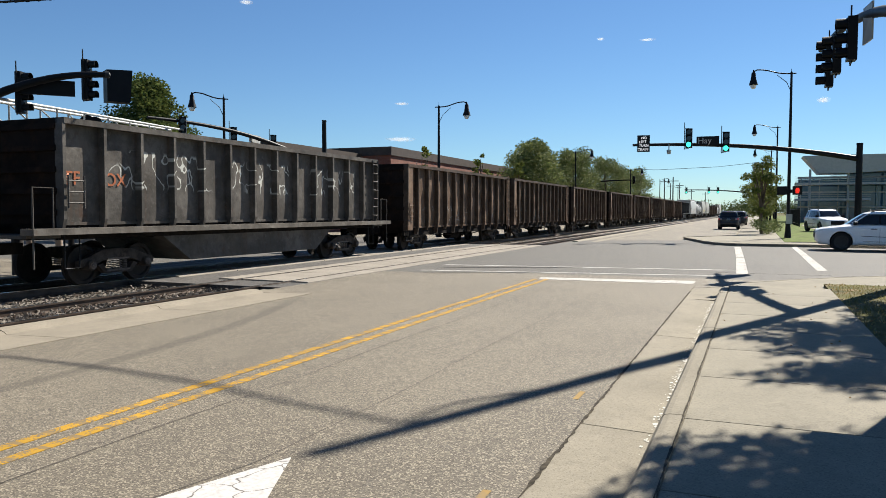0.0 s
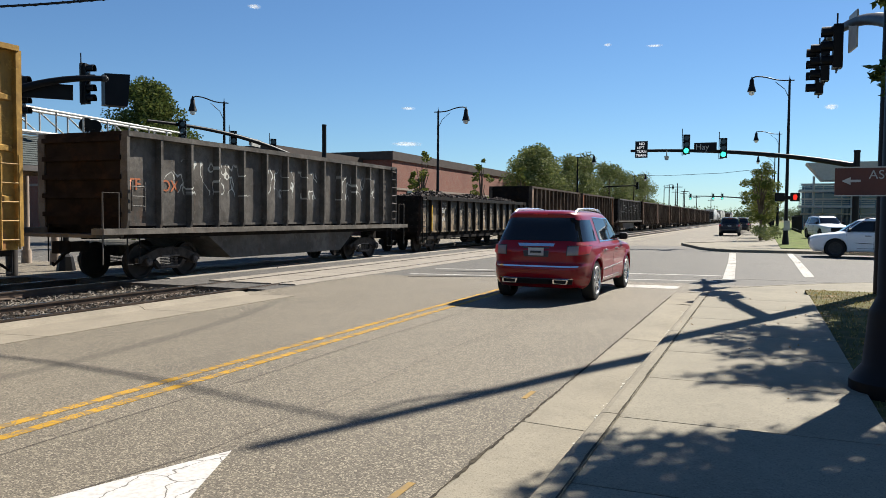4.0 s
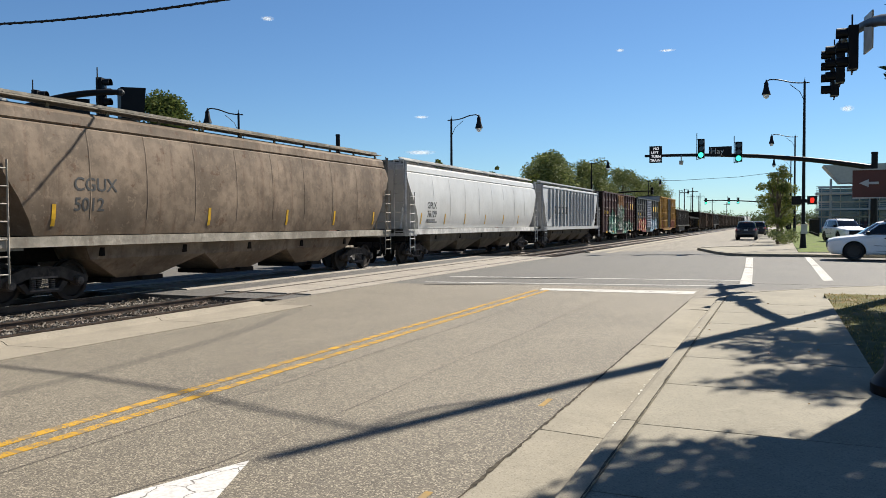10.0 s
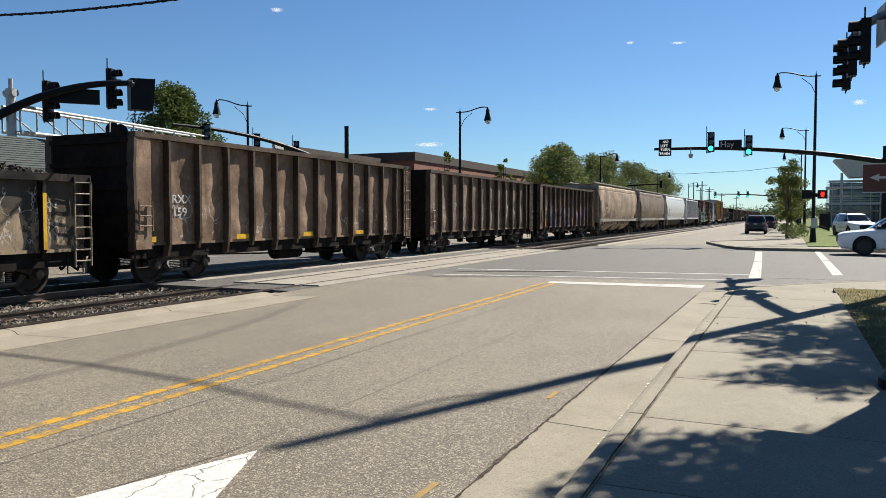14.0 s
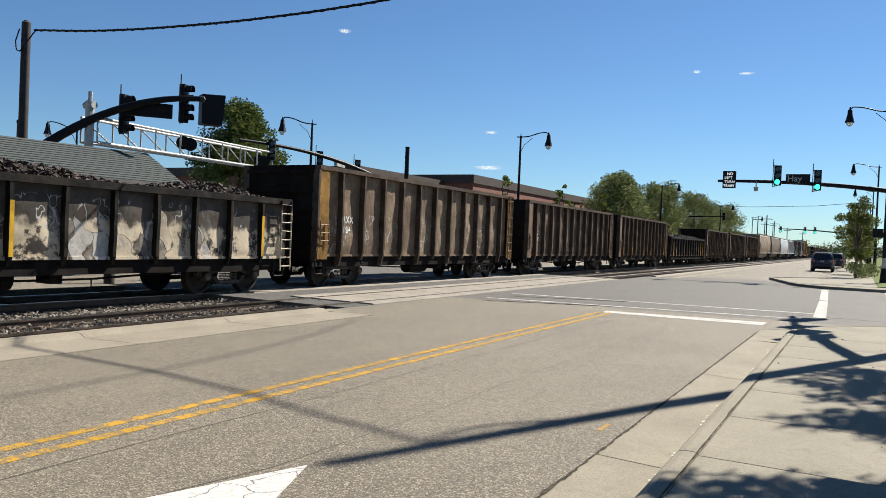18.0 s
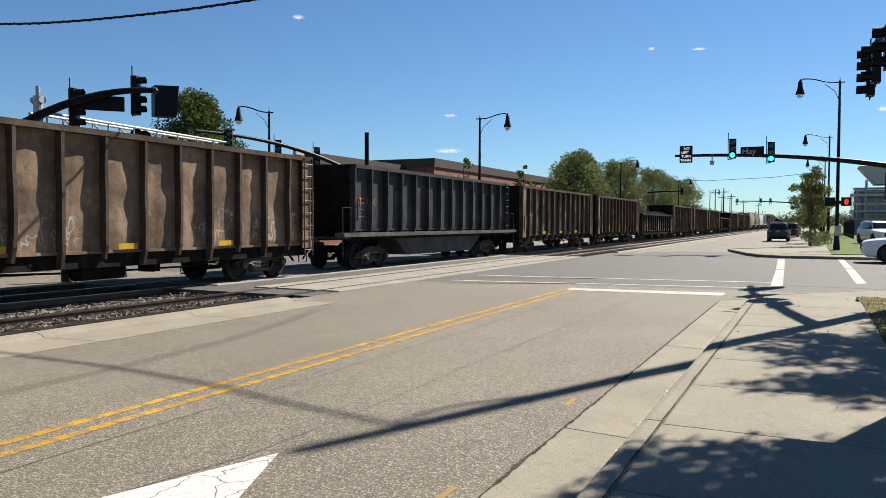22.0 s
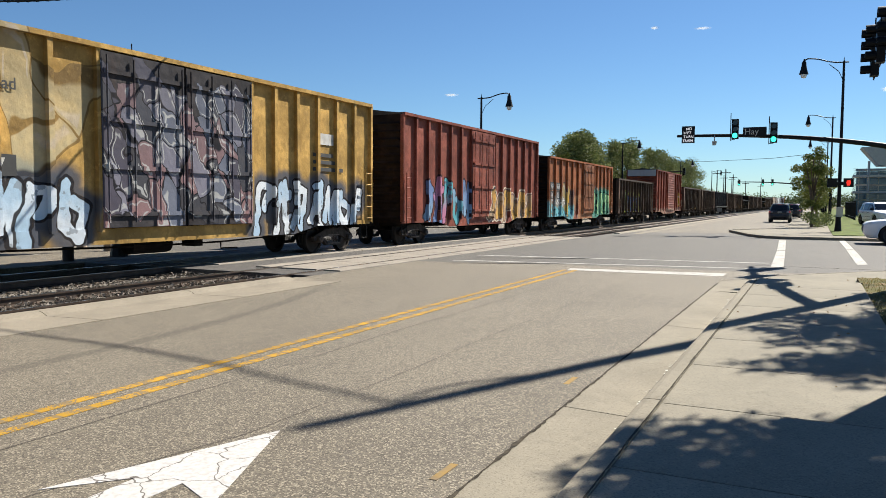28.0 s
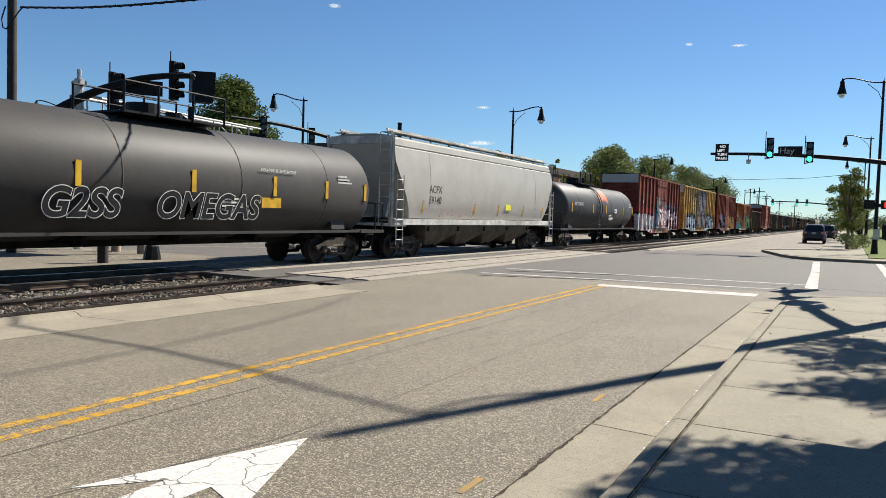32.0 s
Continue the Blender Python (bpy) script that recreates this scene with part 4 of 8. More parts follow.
def dented(bm, y0, y1, z0, z1, x, bulge, rough, seed, ny=6, nz=7):
    """One bay of a side: a sheet between two ribs that bulges and is dented."""
    g = []
    for i in range(ny + 1):
        col = []
        for j in range(nz + 1):
            u, v = i / ny, j / nz
            d = dent_depth(u, v, y0 + (y1 - y0) * u, z0 + (z1 - z0) * v, bulge, rough, seed)
            col.append(bm.verts.new((x + d, y0 + (y1 - y0) * u, z0 + (z1 - z0) * v)))
        g.append(col)
    for i in range(ny):
        for j in range(nz):
            bm.faces.new((g[i][j], g[i + 1][j], g[i + 1][j + 1], g[i][j + 1]))


def gondola(kind, L, H, bays, coat, rib_coat=None, seed=0, low=1.0, dent=0.03, rib=0.2, load=None, chord=0.13, end_coat=None, label="", corner=None):
    """An open-topped car: dented sheets between upright ribs, top chord, ends with ladders."""
    rib_coat = rib_coat or coat
    car = thing(kind, label, "freight car", "cars of the freight train")
    R = random.Random(seed)
    step = L / bays
    SURFACES[car.name] = (L, bays, seed, low, H, chord, rib, dent)
    for s in (1, -1):
        bm = bmesh.new()
        for b in range(bays):
            dented(bm, -L / 2 + b * step, -L / 2 + (b + 1) * step, low, H - chord, HALF - rib, 0.02, dent if s > 0 else 0.0, seed + b * 0.37, 9 if s > 0 else 1, 12 if s > 0 else 1)
        bmesh.ops.remove_doubles(bm, verts=bm.verts, dist=0.002)
        if s < 0:
            bmesh.ops.scale(bm, vec=(-1, 1, 1), verts=bm.verts)
        part("side_sheet", bm, coat, car, smooth=True)
        for b in range(bays + 1):
            y, w = -L / 2 + b * step, 0.042
            foot = 0.3 if H > 3 and low < 1.2 and 0 < b < bays and b % 2 else 0.14
            lean, kink = R.uniform(-0.022, 0.022) * (dent > 0.02), R.uniform(0, 6)
            bm = bmesh.new()
            x0, x1 = HALF - rib - 0.03, HALF
            nz = 9
            rows = []
            for j in range(nz + 1):
                v = j / nz
                z = low - foot + (H - chord - low + foot) * v
                wob = lean * math.sin(v * 3.1) + (0.007 * math.sin(v * 9 + kink) + R.uniform(-0.006, 0.006)) * (dent > 0.02)
                xo = x1 - 0.08 * max(0, 0.12 - v) / 0.12
                rows.append([(s * x0, y - w + wob, z), (s * xo, y - w + wob, z), (s * xo, y + w + wob, z), (s * x0, y + w + wob, z)])
            loft(bm, rows)
            if s > 0 or b % 3 == 0:
                part("rib", bm, rib_coat, car)
            else:
                bm.free()
        bm = bmesh.new()
        a, b2 = sorted((s * (HALF - rib - 0.04), s * (HALF + 0.01)))
        box(bm, a, b2, -L / 2, L / 2, H - chord, H)
        part("top_chord", bm, rib_coat, car)
        # the sill's near-black colour stands in for shadow below the sheets
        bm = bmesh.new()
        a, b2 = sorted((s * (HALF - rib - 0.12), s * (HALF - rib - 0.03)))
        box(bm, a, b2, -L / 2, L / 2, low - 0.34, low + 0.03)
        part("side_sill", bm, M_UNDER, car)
        bm = bmesh.new()
        a, b2 = sorted((s * (HALF - rib - 0.06), s * (HALF - rib + 0.045)))
        box(bm, a, b2, -L / 2, L / 2, low - 0.02, low + 0.05)
        part("floor_ledge", bm, coat, car)
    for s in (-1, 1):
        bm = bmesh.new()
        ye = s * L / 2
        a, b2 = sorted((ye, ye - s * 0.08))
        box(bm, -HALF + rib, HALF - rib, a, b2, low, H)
        part("end_wall", bm, end_coat or M_END_SHADE, car)
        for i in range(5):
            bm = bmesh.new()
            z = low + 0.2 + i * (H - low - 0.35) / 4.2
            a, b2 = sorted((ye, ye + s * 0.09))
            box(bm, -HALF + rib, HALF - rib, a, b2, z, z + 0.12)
            part("end_rib", bm, end_coat or M_END_SHADE, car)
        if s > 0 or H < 3:
            bm = ladder_mesh(H - low + 0.3, 0.42, 8)
            part("ladder", bm, coat if s > 0 else rib_coat, car, at=pose(HALF + 0.03, s * (L / 2 - 0.25) - 0.21, low - 0.35))
        else:
            bm = ladder_mesh(0.72, 0.42, 3)
            part("grab_iron", bm, coat, car, at=pose(HALF + 0.05, s * (L / 2 - 0.25) - 0.21, low + 0.35))
        if H > 3 and low < 1.2:
            # corner plates
            bm = bmesh.new()
            a, b2 = sorted((s * L / 2, s * (L / 2 - 0.5)))
            box(bm, HALF - 0.05, HALF - 0.015, a, b2, low - 0.1, H - chord)
            part("corner_plate", bm, corner or end_coat or coat, car)
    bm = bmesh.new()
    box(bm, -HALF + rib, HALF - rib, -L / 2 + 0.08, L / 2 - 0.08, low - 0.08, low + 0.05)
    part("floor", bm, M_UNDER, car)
    if load:
        bm = bmesh.new()
        for i in range(5200):
            x, y = R.uniform(-1.3, 1.3), R.uniform(-L / 2 + 0.2, L / 2 - 0.2)
            z = H - 0.12 + 0.42 * (1 - (x / 1.4) ** 2) * (0.65 + 0.35 * math.sin(y * 1.1 + seed)) * min(1, (L / 2 - abs(y)) / 1.5) + R.uniform(-0.08, 0.05)
            q = [bm.verts.new((x + R.uniform(-0.08, 0.08), y + R.uniform(-0.1, 0.1), z + R.uniform(-0.05, 0.07))) for _ in range(4)]
            for f in ((0, 1, 2), (0, 2, 3), (0, 3, 1), (1, 3, 2)):
                bm.faces.new([q[j] for j in f])
        box(bm, -1.3, 1.3, -L / 2 + 0.1, L / 2 - 0.1, low, H - 0.15)
        part("scrap_load", bm, M_SCRAP, car, "tangled rusty scrap iron heaped above the edge")
    running_gear(car, L, 1.9, low - 0.05)
    return car


def stripes(car, L, z0, z1, ys, x=HALF + 0.004, w=0.07, material=None):
    for y in ys:
        bm = bmesh.new()
        if car.name in SURFACES and w < 0.1:
            # the narrow strips are stuck on the ribs
            step = SURFACES[car.name][0] / SURFACES[car.name][1]
            y, w, x = round((y + L / 2) / step) * step - L / 2, 0.045, HALF + 0.004
        box(bm, x, x + 0.004, y - w, y + w, z0, z1)
        part("reflective_strip", bm, material or M_STRIPE, car)


def tub_gondola(kind, L, H, bays, coat, light, seed, label):
    """A coal gondola with a wide lower flange, a deep tub between the bogies and railed platforms."""
    car = gondola(kind, L, H, bays, coat, coat, seed, low=1.42, dent=0.006, rib=0.2, label=label)
    bm = bmesh.new()
    for s in (-1, 1):
        a, b = sorted((s * 1.25, s * 1.64))
        box(bm, a, b, -L / 2 - 0.9, L / 2 + 0.9, 1.2, 1.34)
    part("side_flange", bm, light, car)
    bm = bmesh.new()
    prism(bm, [(-L / 2 + 3.0, 1.2), (-L / 2 + 4.2, 0.42), (L / 2 - 4.2, 0.42), (L / 2 - 3.0, 1.2)], "x", -1.28, 1.28)
    part("tub", bm, coat, car)
    for s in (-1, 1):
        bm = bmesh.new()
        y = s * (L / 2 + 0.8)
        pipe(bm, [(1.5, y, 1.3), (1.5, y, 2.2), (1.5, y - s * 0.5, 2.2), (1.5, y - s * 0.5, 1.3)], 0.02)
        pipe(bm, [(1.5, y, 0.5), (1.5, y, 1.3)], 0.02)
        a, b = sorted((y, y - s * 0.85))
        box(bm, -1.3, 1.3, a, b, 1.12, 1.2)
        part("end_rail", bm, coat, car)
    return car


def boxcar(kind, L, H, bays, coat, door_coat, door=(-1.3, 1.3), ribbed_door=False, seed=0, low=1.0, roof_coat=None, girts=0, label="", double=False, rib=0.11, open_door=False, end_top=None, end_coat=None):
    """A closed car: ribbed sides, a sliding or plug door, corrugated ends, a slightly pitched roof, ladders."""
    car = thing(kind, label, "freight car", "cars of the freight train")
    roof_coat = roof_coat or coat
    x0 = HALF - rib
    end_coat = end_coat or (coat if end_top else M_END_SHADE)
    for s in (1, -1):
        spans = [(-L / 2, door[0]), (door[1], L / 2)]
        for a, b in spans:
            bm = bmesh.new()
            n = max(1, round((b - a) / (L / bays)))
            for i in range(n):
                dented(bm, a + (b - a) * i / n, a + (b - a) * (i + 1) / n, low, H, x0, 0.004, 0.012 if s > 0 else 0, seed + i * 0.3 + a, 3, 6)
            bmesh.ops.remove_doubles(bm, verts=bm.verts, dist=0.002)
            if s < 0:
                bmesh.ops.scale(bm, vec=(-1, 1, 1), verts=bm.verts)
            part("side_sheet", bm, coat, car, smooth=True)
        for a, b in spans:
            n = max(1, round((b - a) / (L / bays)))
            for i in range(n + 1):
                y = a + (b - a) * i / n
                bm = bmesh.new()
                xa, xb = sorted((s * (x0 - 0.02), s * HALF))
                box(bm, xa, xb, y - 0.065, y + 0.065, low - 0.05, H - 0.06)
                part("rib", bm, coat, car)
                if girts and s > 0 and i < n:
                    y2 = a + (b - a) * (i + 1) / n
                    for g in range(girts):
                        z = low + (H - low) * (g + 0.9) / (girts + 0.9)
                        bm = bmesh.new()
                        prism(bm, [(x0, z - 0.08), (x0 + 0.05, z - 0.05), (x0 + 0.05, z + 0.05), (x0, z + 0.08)], "y", y + 0.14, y2 - 0.14)
                        part("pressed_bar", bm, coat, car)
        bm = bmesh.new()
        xa, xb = sorted((s * (x0 - 0.04), s * (x0 + 0.02)))
        prism(bm, [(-L / 2, low + 0.02), (-L / 2, low - 0.12), (-L / 2 + 3.2, low - 0.12), (-L / 2 + 4.4, low - 0.34), (L / 2 - 4.4, low - 0.34), (L / 2 - 3.2, low - 0.12), (L / 2, low - 0.12), (L / 2, low + 0.02)], "x", xa, xb)
        part("side_sill", bm, coat, car)
        bm = bmesh.new()
        xa, xb = sorted((s * (x0 - 0.05), s * (HALF + 0.03)))
        box(bm, xa, xb, -L / 2, L / 2, H - 0.08, H + 0.03)
        part("eave", bm, roof_coat, car)
        leafs = [door] if not double else [(door[0], (door[0] + door[1]) / 2), ((door[0] + door[1]) / 2, door[1])]
        for d0, d1 in leafs:
            if open_door:
                d0 = d0 + 0.55
            bm = bmesh.new()
            xa, xb = sorted((s * (x0 - 0.02), s * (HALF + 0.015)))
            box(bm, xa, xb, d0 + 0.03, d1 - 0.03, low + 0.04, H - 0.12)
            leaf = part("door", bm, door_coat, car)
            if ribbed_door:
                for i in range(15):
                    z = low + 0.2 + i * (H - low - 0.5) / 14.2
                    bm = bmesh.new()
                    xq = HALF + 0.01
                    prism(bm, [(s * xq, z - 0.05), (s * (xq + 0.05), z), (s * xq, z + 0.05)], "y", d0 + 0.12, d1 - 0.12)
                    part("door_rib", bm, door_coat, leaf)
            else:
                for z in np.linspace(low + 0.35, H - 0.55, 4):
                    bm = bmesh.new()
                    xq = HALF + 0.01
                    xa, xb = sorted((s * xq, s * (xq + 0.05)))
                    box(bm, xa, xb, d0 + 0.08, d1 - 0.08, z - 0.05, z + 0.05)
                    part("door_bar", bm, door_coat, leaf)
                for y in np.linspace(d0 + 0.15, d1 - 0.15, 4):
                    bm = bmesh.new()
                    pipe(bm, [(s * (HALF + 0.07), y, low + 0.15), (s * (HALF + 0.07), y, H - 0.2)], 0.022)
                    part("lock_rod", bm, door_coat, leaf)
    for s in (-1, 1):
        bm = bmesh.new()
        ye = s * L / 2
        a, b = sorted((ye, ye - s * 0.06))
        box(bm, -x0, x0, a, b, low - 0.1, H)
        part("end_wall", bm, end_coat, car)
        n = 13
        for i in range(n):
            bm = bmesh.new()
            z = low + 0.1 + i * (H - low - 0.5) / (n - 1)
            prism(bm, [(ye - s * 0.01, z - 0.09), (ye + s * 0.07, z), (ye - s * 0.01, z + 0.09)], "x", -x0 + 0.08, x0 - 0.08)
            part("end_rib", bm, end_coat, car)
        if end_top:
            bm = bmesh.new()
            a, b = sorted((ye + s * 0.005, ye + s * 0.085))
            box(bm, -x0, x0, a, b, H - 0.62, H + 0.02)
            part("end_band", bm, end_top, car)
        n = 4
        bm = ladder_mesh(1.75 if H < 4.7 else 1.95, 0.42, n + 1)
        part("ladder", bm, coat, car, at=pose(HALF + 0.06, s * (L / 2 - 0.29) - 0.21, low - 0.1))
    bm = bmesh.new()
    prism(bm, [(-x0 - 0.04, H + 0.01), (0, H + 0.16), (x0 + 0.04, H + 0.01), (x0 + 0.04, H - 0.04), (-x0 - 0.04, H - 0.04)], "y", -L / 2 - 0.04, L / 2 + 0.04)
    for i in range(15):
        y = -L / 2 + 0.3 + i * (L - 0.6) / 14
        prism(bm, [(-x0, H + 0.01), (0, H + 0.2), (x0, H + 0.01), (x0, H), (-x0, H)], "y", y - 0.05, y + 0.05)
    part("roof", bm, M_ROOFGRIME, car)
    if open_door:
        # black block in the doorway stands in for the shade inside the car
        bm = bmesh.new()
        box(bm, -1.2, 1.2, door[0] + 0.02, door[0] + 0.7, low + 0.05, H - 0.12)
        part("dark_interior", bm, M_BLACK, car)
    running_gear(car, L, 1.75, low - 0.05)
    return car


def hopper(kind, L, H, coat, sill_coat, curved=True, bays=0, pits=3, seed=0, label="", pit_coat=None, rail_coat=None, end_inset=1.15, seams=8):
    """A covered hopper: curved or ribbed side, roof with a railed walkway, side sill, slope ends, discharge pits."""
    car = thing(kind, label, "freight car", "cars of the freight train")
    rail_coat = rail_coat or sill_coat
    sill = 1.5
    if curved:
        half = [(1.40, sill), (1.50, sill + 0.35), (1.55, 2.3), (1.55, 2.9), (1.50, 3.5), (1.42, H - 0.42), (1.36, H - 0.38), (1.40, H - 0.34), (1.36, H - 0.12), (1.15, H), (0.6, H + 0.07)]
    else:
        half = [(1.40, sill), (1.40, H - 0.3), (1.38, H - 0.22), (1.44, H - 0.2), (1.42, H - 0.1), (1.1, H), (0.6, H + 0.05)]
    ring = half + [(-x, z) for x, z in half[::-1]]
    if curved:
        PROFILES[car.name] = [(z, x) for x, z in half[:6]]

    def slope(y, z):
        return y

    bm = bmesh.new()
    rows, n = [], 13
    for i in range(n):
        u = i / (n - 1)
        y0, y1 = -L / 2 + 0.1, L / 2 - 0.1
        row = []
        for x, z in ring:
            # the lower corners are cut back by the slope sheets
            cut = end_inset * max(0.0, min(1.0, (sill + 1.75 - z) / 1.75)) ** 0.8
            row.append((x, y0 + cut + (y1 - y0 - 2 * cut) * u, z))
        rows.append(row)
    loft(bm, rows)
    part("body", bm, coat, car, smooth=True)
    if bays:
        for i in range(bays):
            y = -L / 2 + 1.75 + i * (L - 3.5) / (bays - 1)
            for s in (1, -1):
                bm = bmesh.new()
                a, b = sorted((s * 1.38, s * HALF))
                z0 = sill if abs(y) < L / 2 - 2.2 else sill + 0.5
                box(bm, a, b, y - 0.06, y + 0.06, z0, H - 0.22)
                part("rib", bm, coat, car)
    elif curved:
        for i in range(seams):
            y = -L / 2 + 2.6 + i * (L - 5.2) / (seams - 1)
            bm = bmesh.new()
            loft(bm, [[(x + 0.003, y - 0.02, z), (x + 0.008, y, z), (x + 0.003, y + 0.02, z)] for x, z in half[1:6]], closed=True, caps=True)
            part("weld_seam", bm, coat, car)
    for s in (1, -1):
        bm = bmesh.new()
        a, b = sorted((s * 1.34, s * 1.56))
        box(bm, a, b, -L / 2, L / 2, sill - 0.24, sill - 0.02)
        part("side_sill", bm, sill_coat, car)
    for s in (-1, 1):
        bm = bmesh.new()
        y = s * (L / 2 - 0.03)
        box(bm, -1.45, 1.45, min(y, y - s * 0.06), max(y, y - s * 0.06), H - 0.3, H - 0.02)
        part("end_beam", bm, sill_coat, car)
        bm = bmesh.new()
        box(bm, -1.5, 1.5, min(y, y - s * 0.9), max(y, y - s * 0.9), sill - 0.3, sill - 0.2)
        part("end_platform", bm, sill_coat, car)
        for x in (-1.42, 1.42):
            bm = bmesh.new()
            rod(bm, (x, y, sill - 0.3), (x, y, H + 0.05), 0.06, n=4)
            part("end_post", bm, sill_coat, car)
            bm = bmesh.new()
            rod(bm, (x * 0.7, y - s * 0.3, sill), (x * 0.6, y - s * end_inset * 0.8, sill + 1.2), 0.05, n=4)
            part("end_brace", bm, sill_coat, car)
        bm = ladder_mesh(2.5, 0.45, 7)
        part("ladder", bm, rail_coat, car, at=pose(HALF + 0.07, s * (L / 2 - 0.3) - 0.22, 0.55))
        bm = ladder_mesh(H - sill + 0.4, 0.45, 8)
        part("end_ladder", bm, rail_coat, car, at=pose(0.9, s * (L / 2 + 0.02), sill - 0.3, 0, 0, -90))
    bm = bmesh.new()
    for s in (1, -1):
        x = s * 1.02
        n = 11
        for i in range(n):
            y = -L / 2 + 0.3 + i * (L - 0.6) / (n - 1)
            box(bm, x - 0.02, x + 0.02, y - 0.04, y + 0.04, H - 0.05, H + 0.24)
        box(bm, x - 0.03, x + 0.03, -L / 2 + 0.2, L / 2 - 0.2, H + 0.2, H + 0.26)
        box(bm, x - 0.25, x + 0.25, -L / 2 + 0.2, L / 2 - 0.2, H + 0.12, H + 0.15)
    part("roof_walkway", bm, rail_coat, car)
    for i in range(pits):
        y = (i - (pits - 1) / 2) * (L - 5.6) / pits
        w = (L - 5.6) / pits / 2
        bm = bmesh.new()
        loft(bm, [[(-1.34, y - w * 1.12, sill - 0.1), (1.34, y - w * 1.12, sill - 0.1), (1.34, y + w * 1.12, sill - 0.1), (-1.34, y + w * 1.12, sill - 0.1)], [(-1.24, y - w * 0.99, 0.93), (1.24, y - w * 0.99, 0.93), (1.24, y + w * 0.99, 0.93), (-1.24, y + w * 0.99, 0.93)], [(-0.75, y - w * 0.36, 0.42), (0.75, y - w * 0.36, 0.42), (0.75, y + w * 0.36, 0.42), (-0.75, y + w * 0.36, 0.42)]])
        pit = part("discharge_pit", bm, pit_coat or coat, car)
        bm = bmesh.new()
        box(bm, -0.7, 0.75, y - w * 0.45, y + w * 0.45, 0.3, 0.42)
        rod(bm, (0.72, y, 0.38), (0.95, y, 0.38), 0.05, n=8)
        part("gate", bm, M_UNDER, pit)
    running_gear(car, L, 1.75, sill - 0.3, belly=False)
    return car


def tank_car(kind, L, coat, seed=0, label="", R=1.5, shift=0.0, rung_y=None):
    """A tank with dished ends on saddles, a railed platform round the hatch, a side ladder."""
    car = thing(kind, label, "freight car", "cars of the freight train")
    cz = 2.32
    bm = bmesh.new()
    prof = [(-L / 2, 0.05), (-L / 2 + 0.04, 0.5), (-L / 2 + 0.14, 0.92), (-L / 2 + 0.3, 1.25), (-L / 2 + 0.48, 1.43), (-L / 2 + 0.66, R)]
    prof = prof + [(0, R)] + [(-y, r) for y, r in prof[::-1]]
    loft(bm, [[(r * math.cos(k * math.tau / 48), y, cz + r * math.sin(k * math.tau / 48)) for k in range(48)] for y, r in prof])
    part("tank", bm, coat, car, smooth=True)
    for y in (-L / 3, -L / 9, L / 9, L / 3):
        bm = bmesh.new()
        loft(bm, [[((R + d) * math.cos(k * math.tau / 40), y + w, cz + (R + d) * math.sin(k * math.tau / 40)) for k in range(40)] for w, d in ((-0.03, 0.0), (0, 0.012), (0.03, 0.0))], caps=False)
        part("weld_seam", bm, coat, car, smooth=True)
    bm = bmesh.new()
    for s in (-1, 1):
        box(bm, -1.45, 1.45, min(s * (L / 2 - 0.9), s * (L / 2 + 0.5)), max(s * (L / 2 - 0.9), s * (L / 2 + 0.5)), 0.98, 1.08)
        prism(bm, [(-1.2, 1.1), (-1.1, 1.9), (1.1, 1.9), (1.2, 1.1)], "y", min(s * (L / 2 - 2.2), s * (L / 2 - 1.5)), max(s * (L / 2 - 2.2), s * (L / 2 - 1.5)))
        a, b = sorted((s * 1.3, s * 1.42))
        box(bm, a, b, -L / 2 - 0.4, L / 2 + 0.4, 1.0, 1.07)
    part("saddle", bm, coat, car)
    for s in (-1, 1):
        bm = bmesh.new()
        y = s * (L / 2 + 0.45)
        pipe(bm, [(1.4, y, 1.05), (1.4, y, 2.0), (0.2, y, 2.0)], 0.025)
        pipe(bm, [(1.4, y, 2.0), (1.4, y - s * 0.45, 2.0), (1.4, y - s * 0.45, 1.05)], 0.025)
        part("end_rail", bm, M_BLACK, car)
    rail_line = []
    bm = bmesh.new()
    for i in range(15):
        z = 0.5 + i * 0.27
        a = math.asin(max(-1, min(1, (z - cz) / (R + 0.06))))
        x = (R + 0.06) * math.cos(a) if z > cz - 0.4 else R * 0.96
        rod(bm, (x + 0.06, -0.24, z), (x + 0.06, 0.24, z), 0.02, n=6)
        rail_line.append((x + 0.06, z))
    for yy in (-0.24, 0.24):
        pipe(bm, [(x, yy, z) for x, z in rail_line], 0.025)
    part("ladder", bm, M_STEELGREY, car, at=pose(0, 0.6 + shift * 0.8 if rung_y is None else rung_y, 0))
    bm = bmesh.new()
    zt = cz + R
    box(bm, -0.9, 0.9, -1.4, 1.8, zt + 0.02, zt + 0.07)
    for x in (-0.9, 0.9):
        for y in (-1.4, -0.4, 0.7, 1.8):
            rod(bm, (x, y, zt), (x, y, zt + 0.75), 0.03, n=6)
        pipe(bm, [(x, -1.4, zt + 0.75), (x, 1.8, zt + 0.75)], 0.025)
        pipe(bm, [(x, -1.4, zt + 0.4), (x, 1.8, zt + 0.4)], 0.018)
    part("hatch_platform", bm, M_BLACK, car, at=pose(0, shift, 0))
    bm = bmesh.new()
    rod(bm, (0, -0.1, zt), (0, -0.1, zt + 0.4), 0.42, n=16)
    rod(bm, (0, 0.9, zt), (0, 0.9, zt + 0.3), 0.22, n=12)
    rod(bm, (0.2, 1.3, zt), (0.2, 1.3, zt + 0.5), 0.08, n=8)
    part("hatch", bm, M_BLACK, car, at=pose(0, shift, 0))
    running_gear(car, L, 1.6, 1.0, belly=False)
    return car

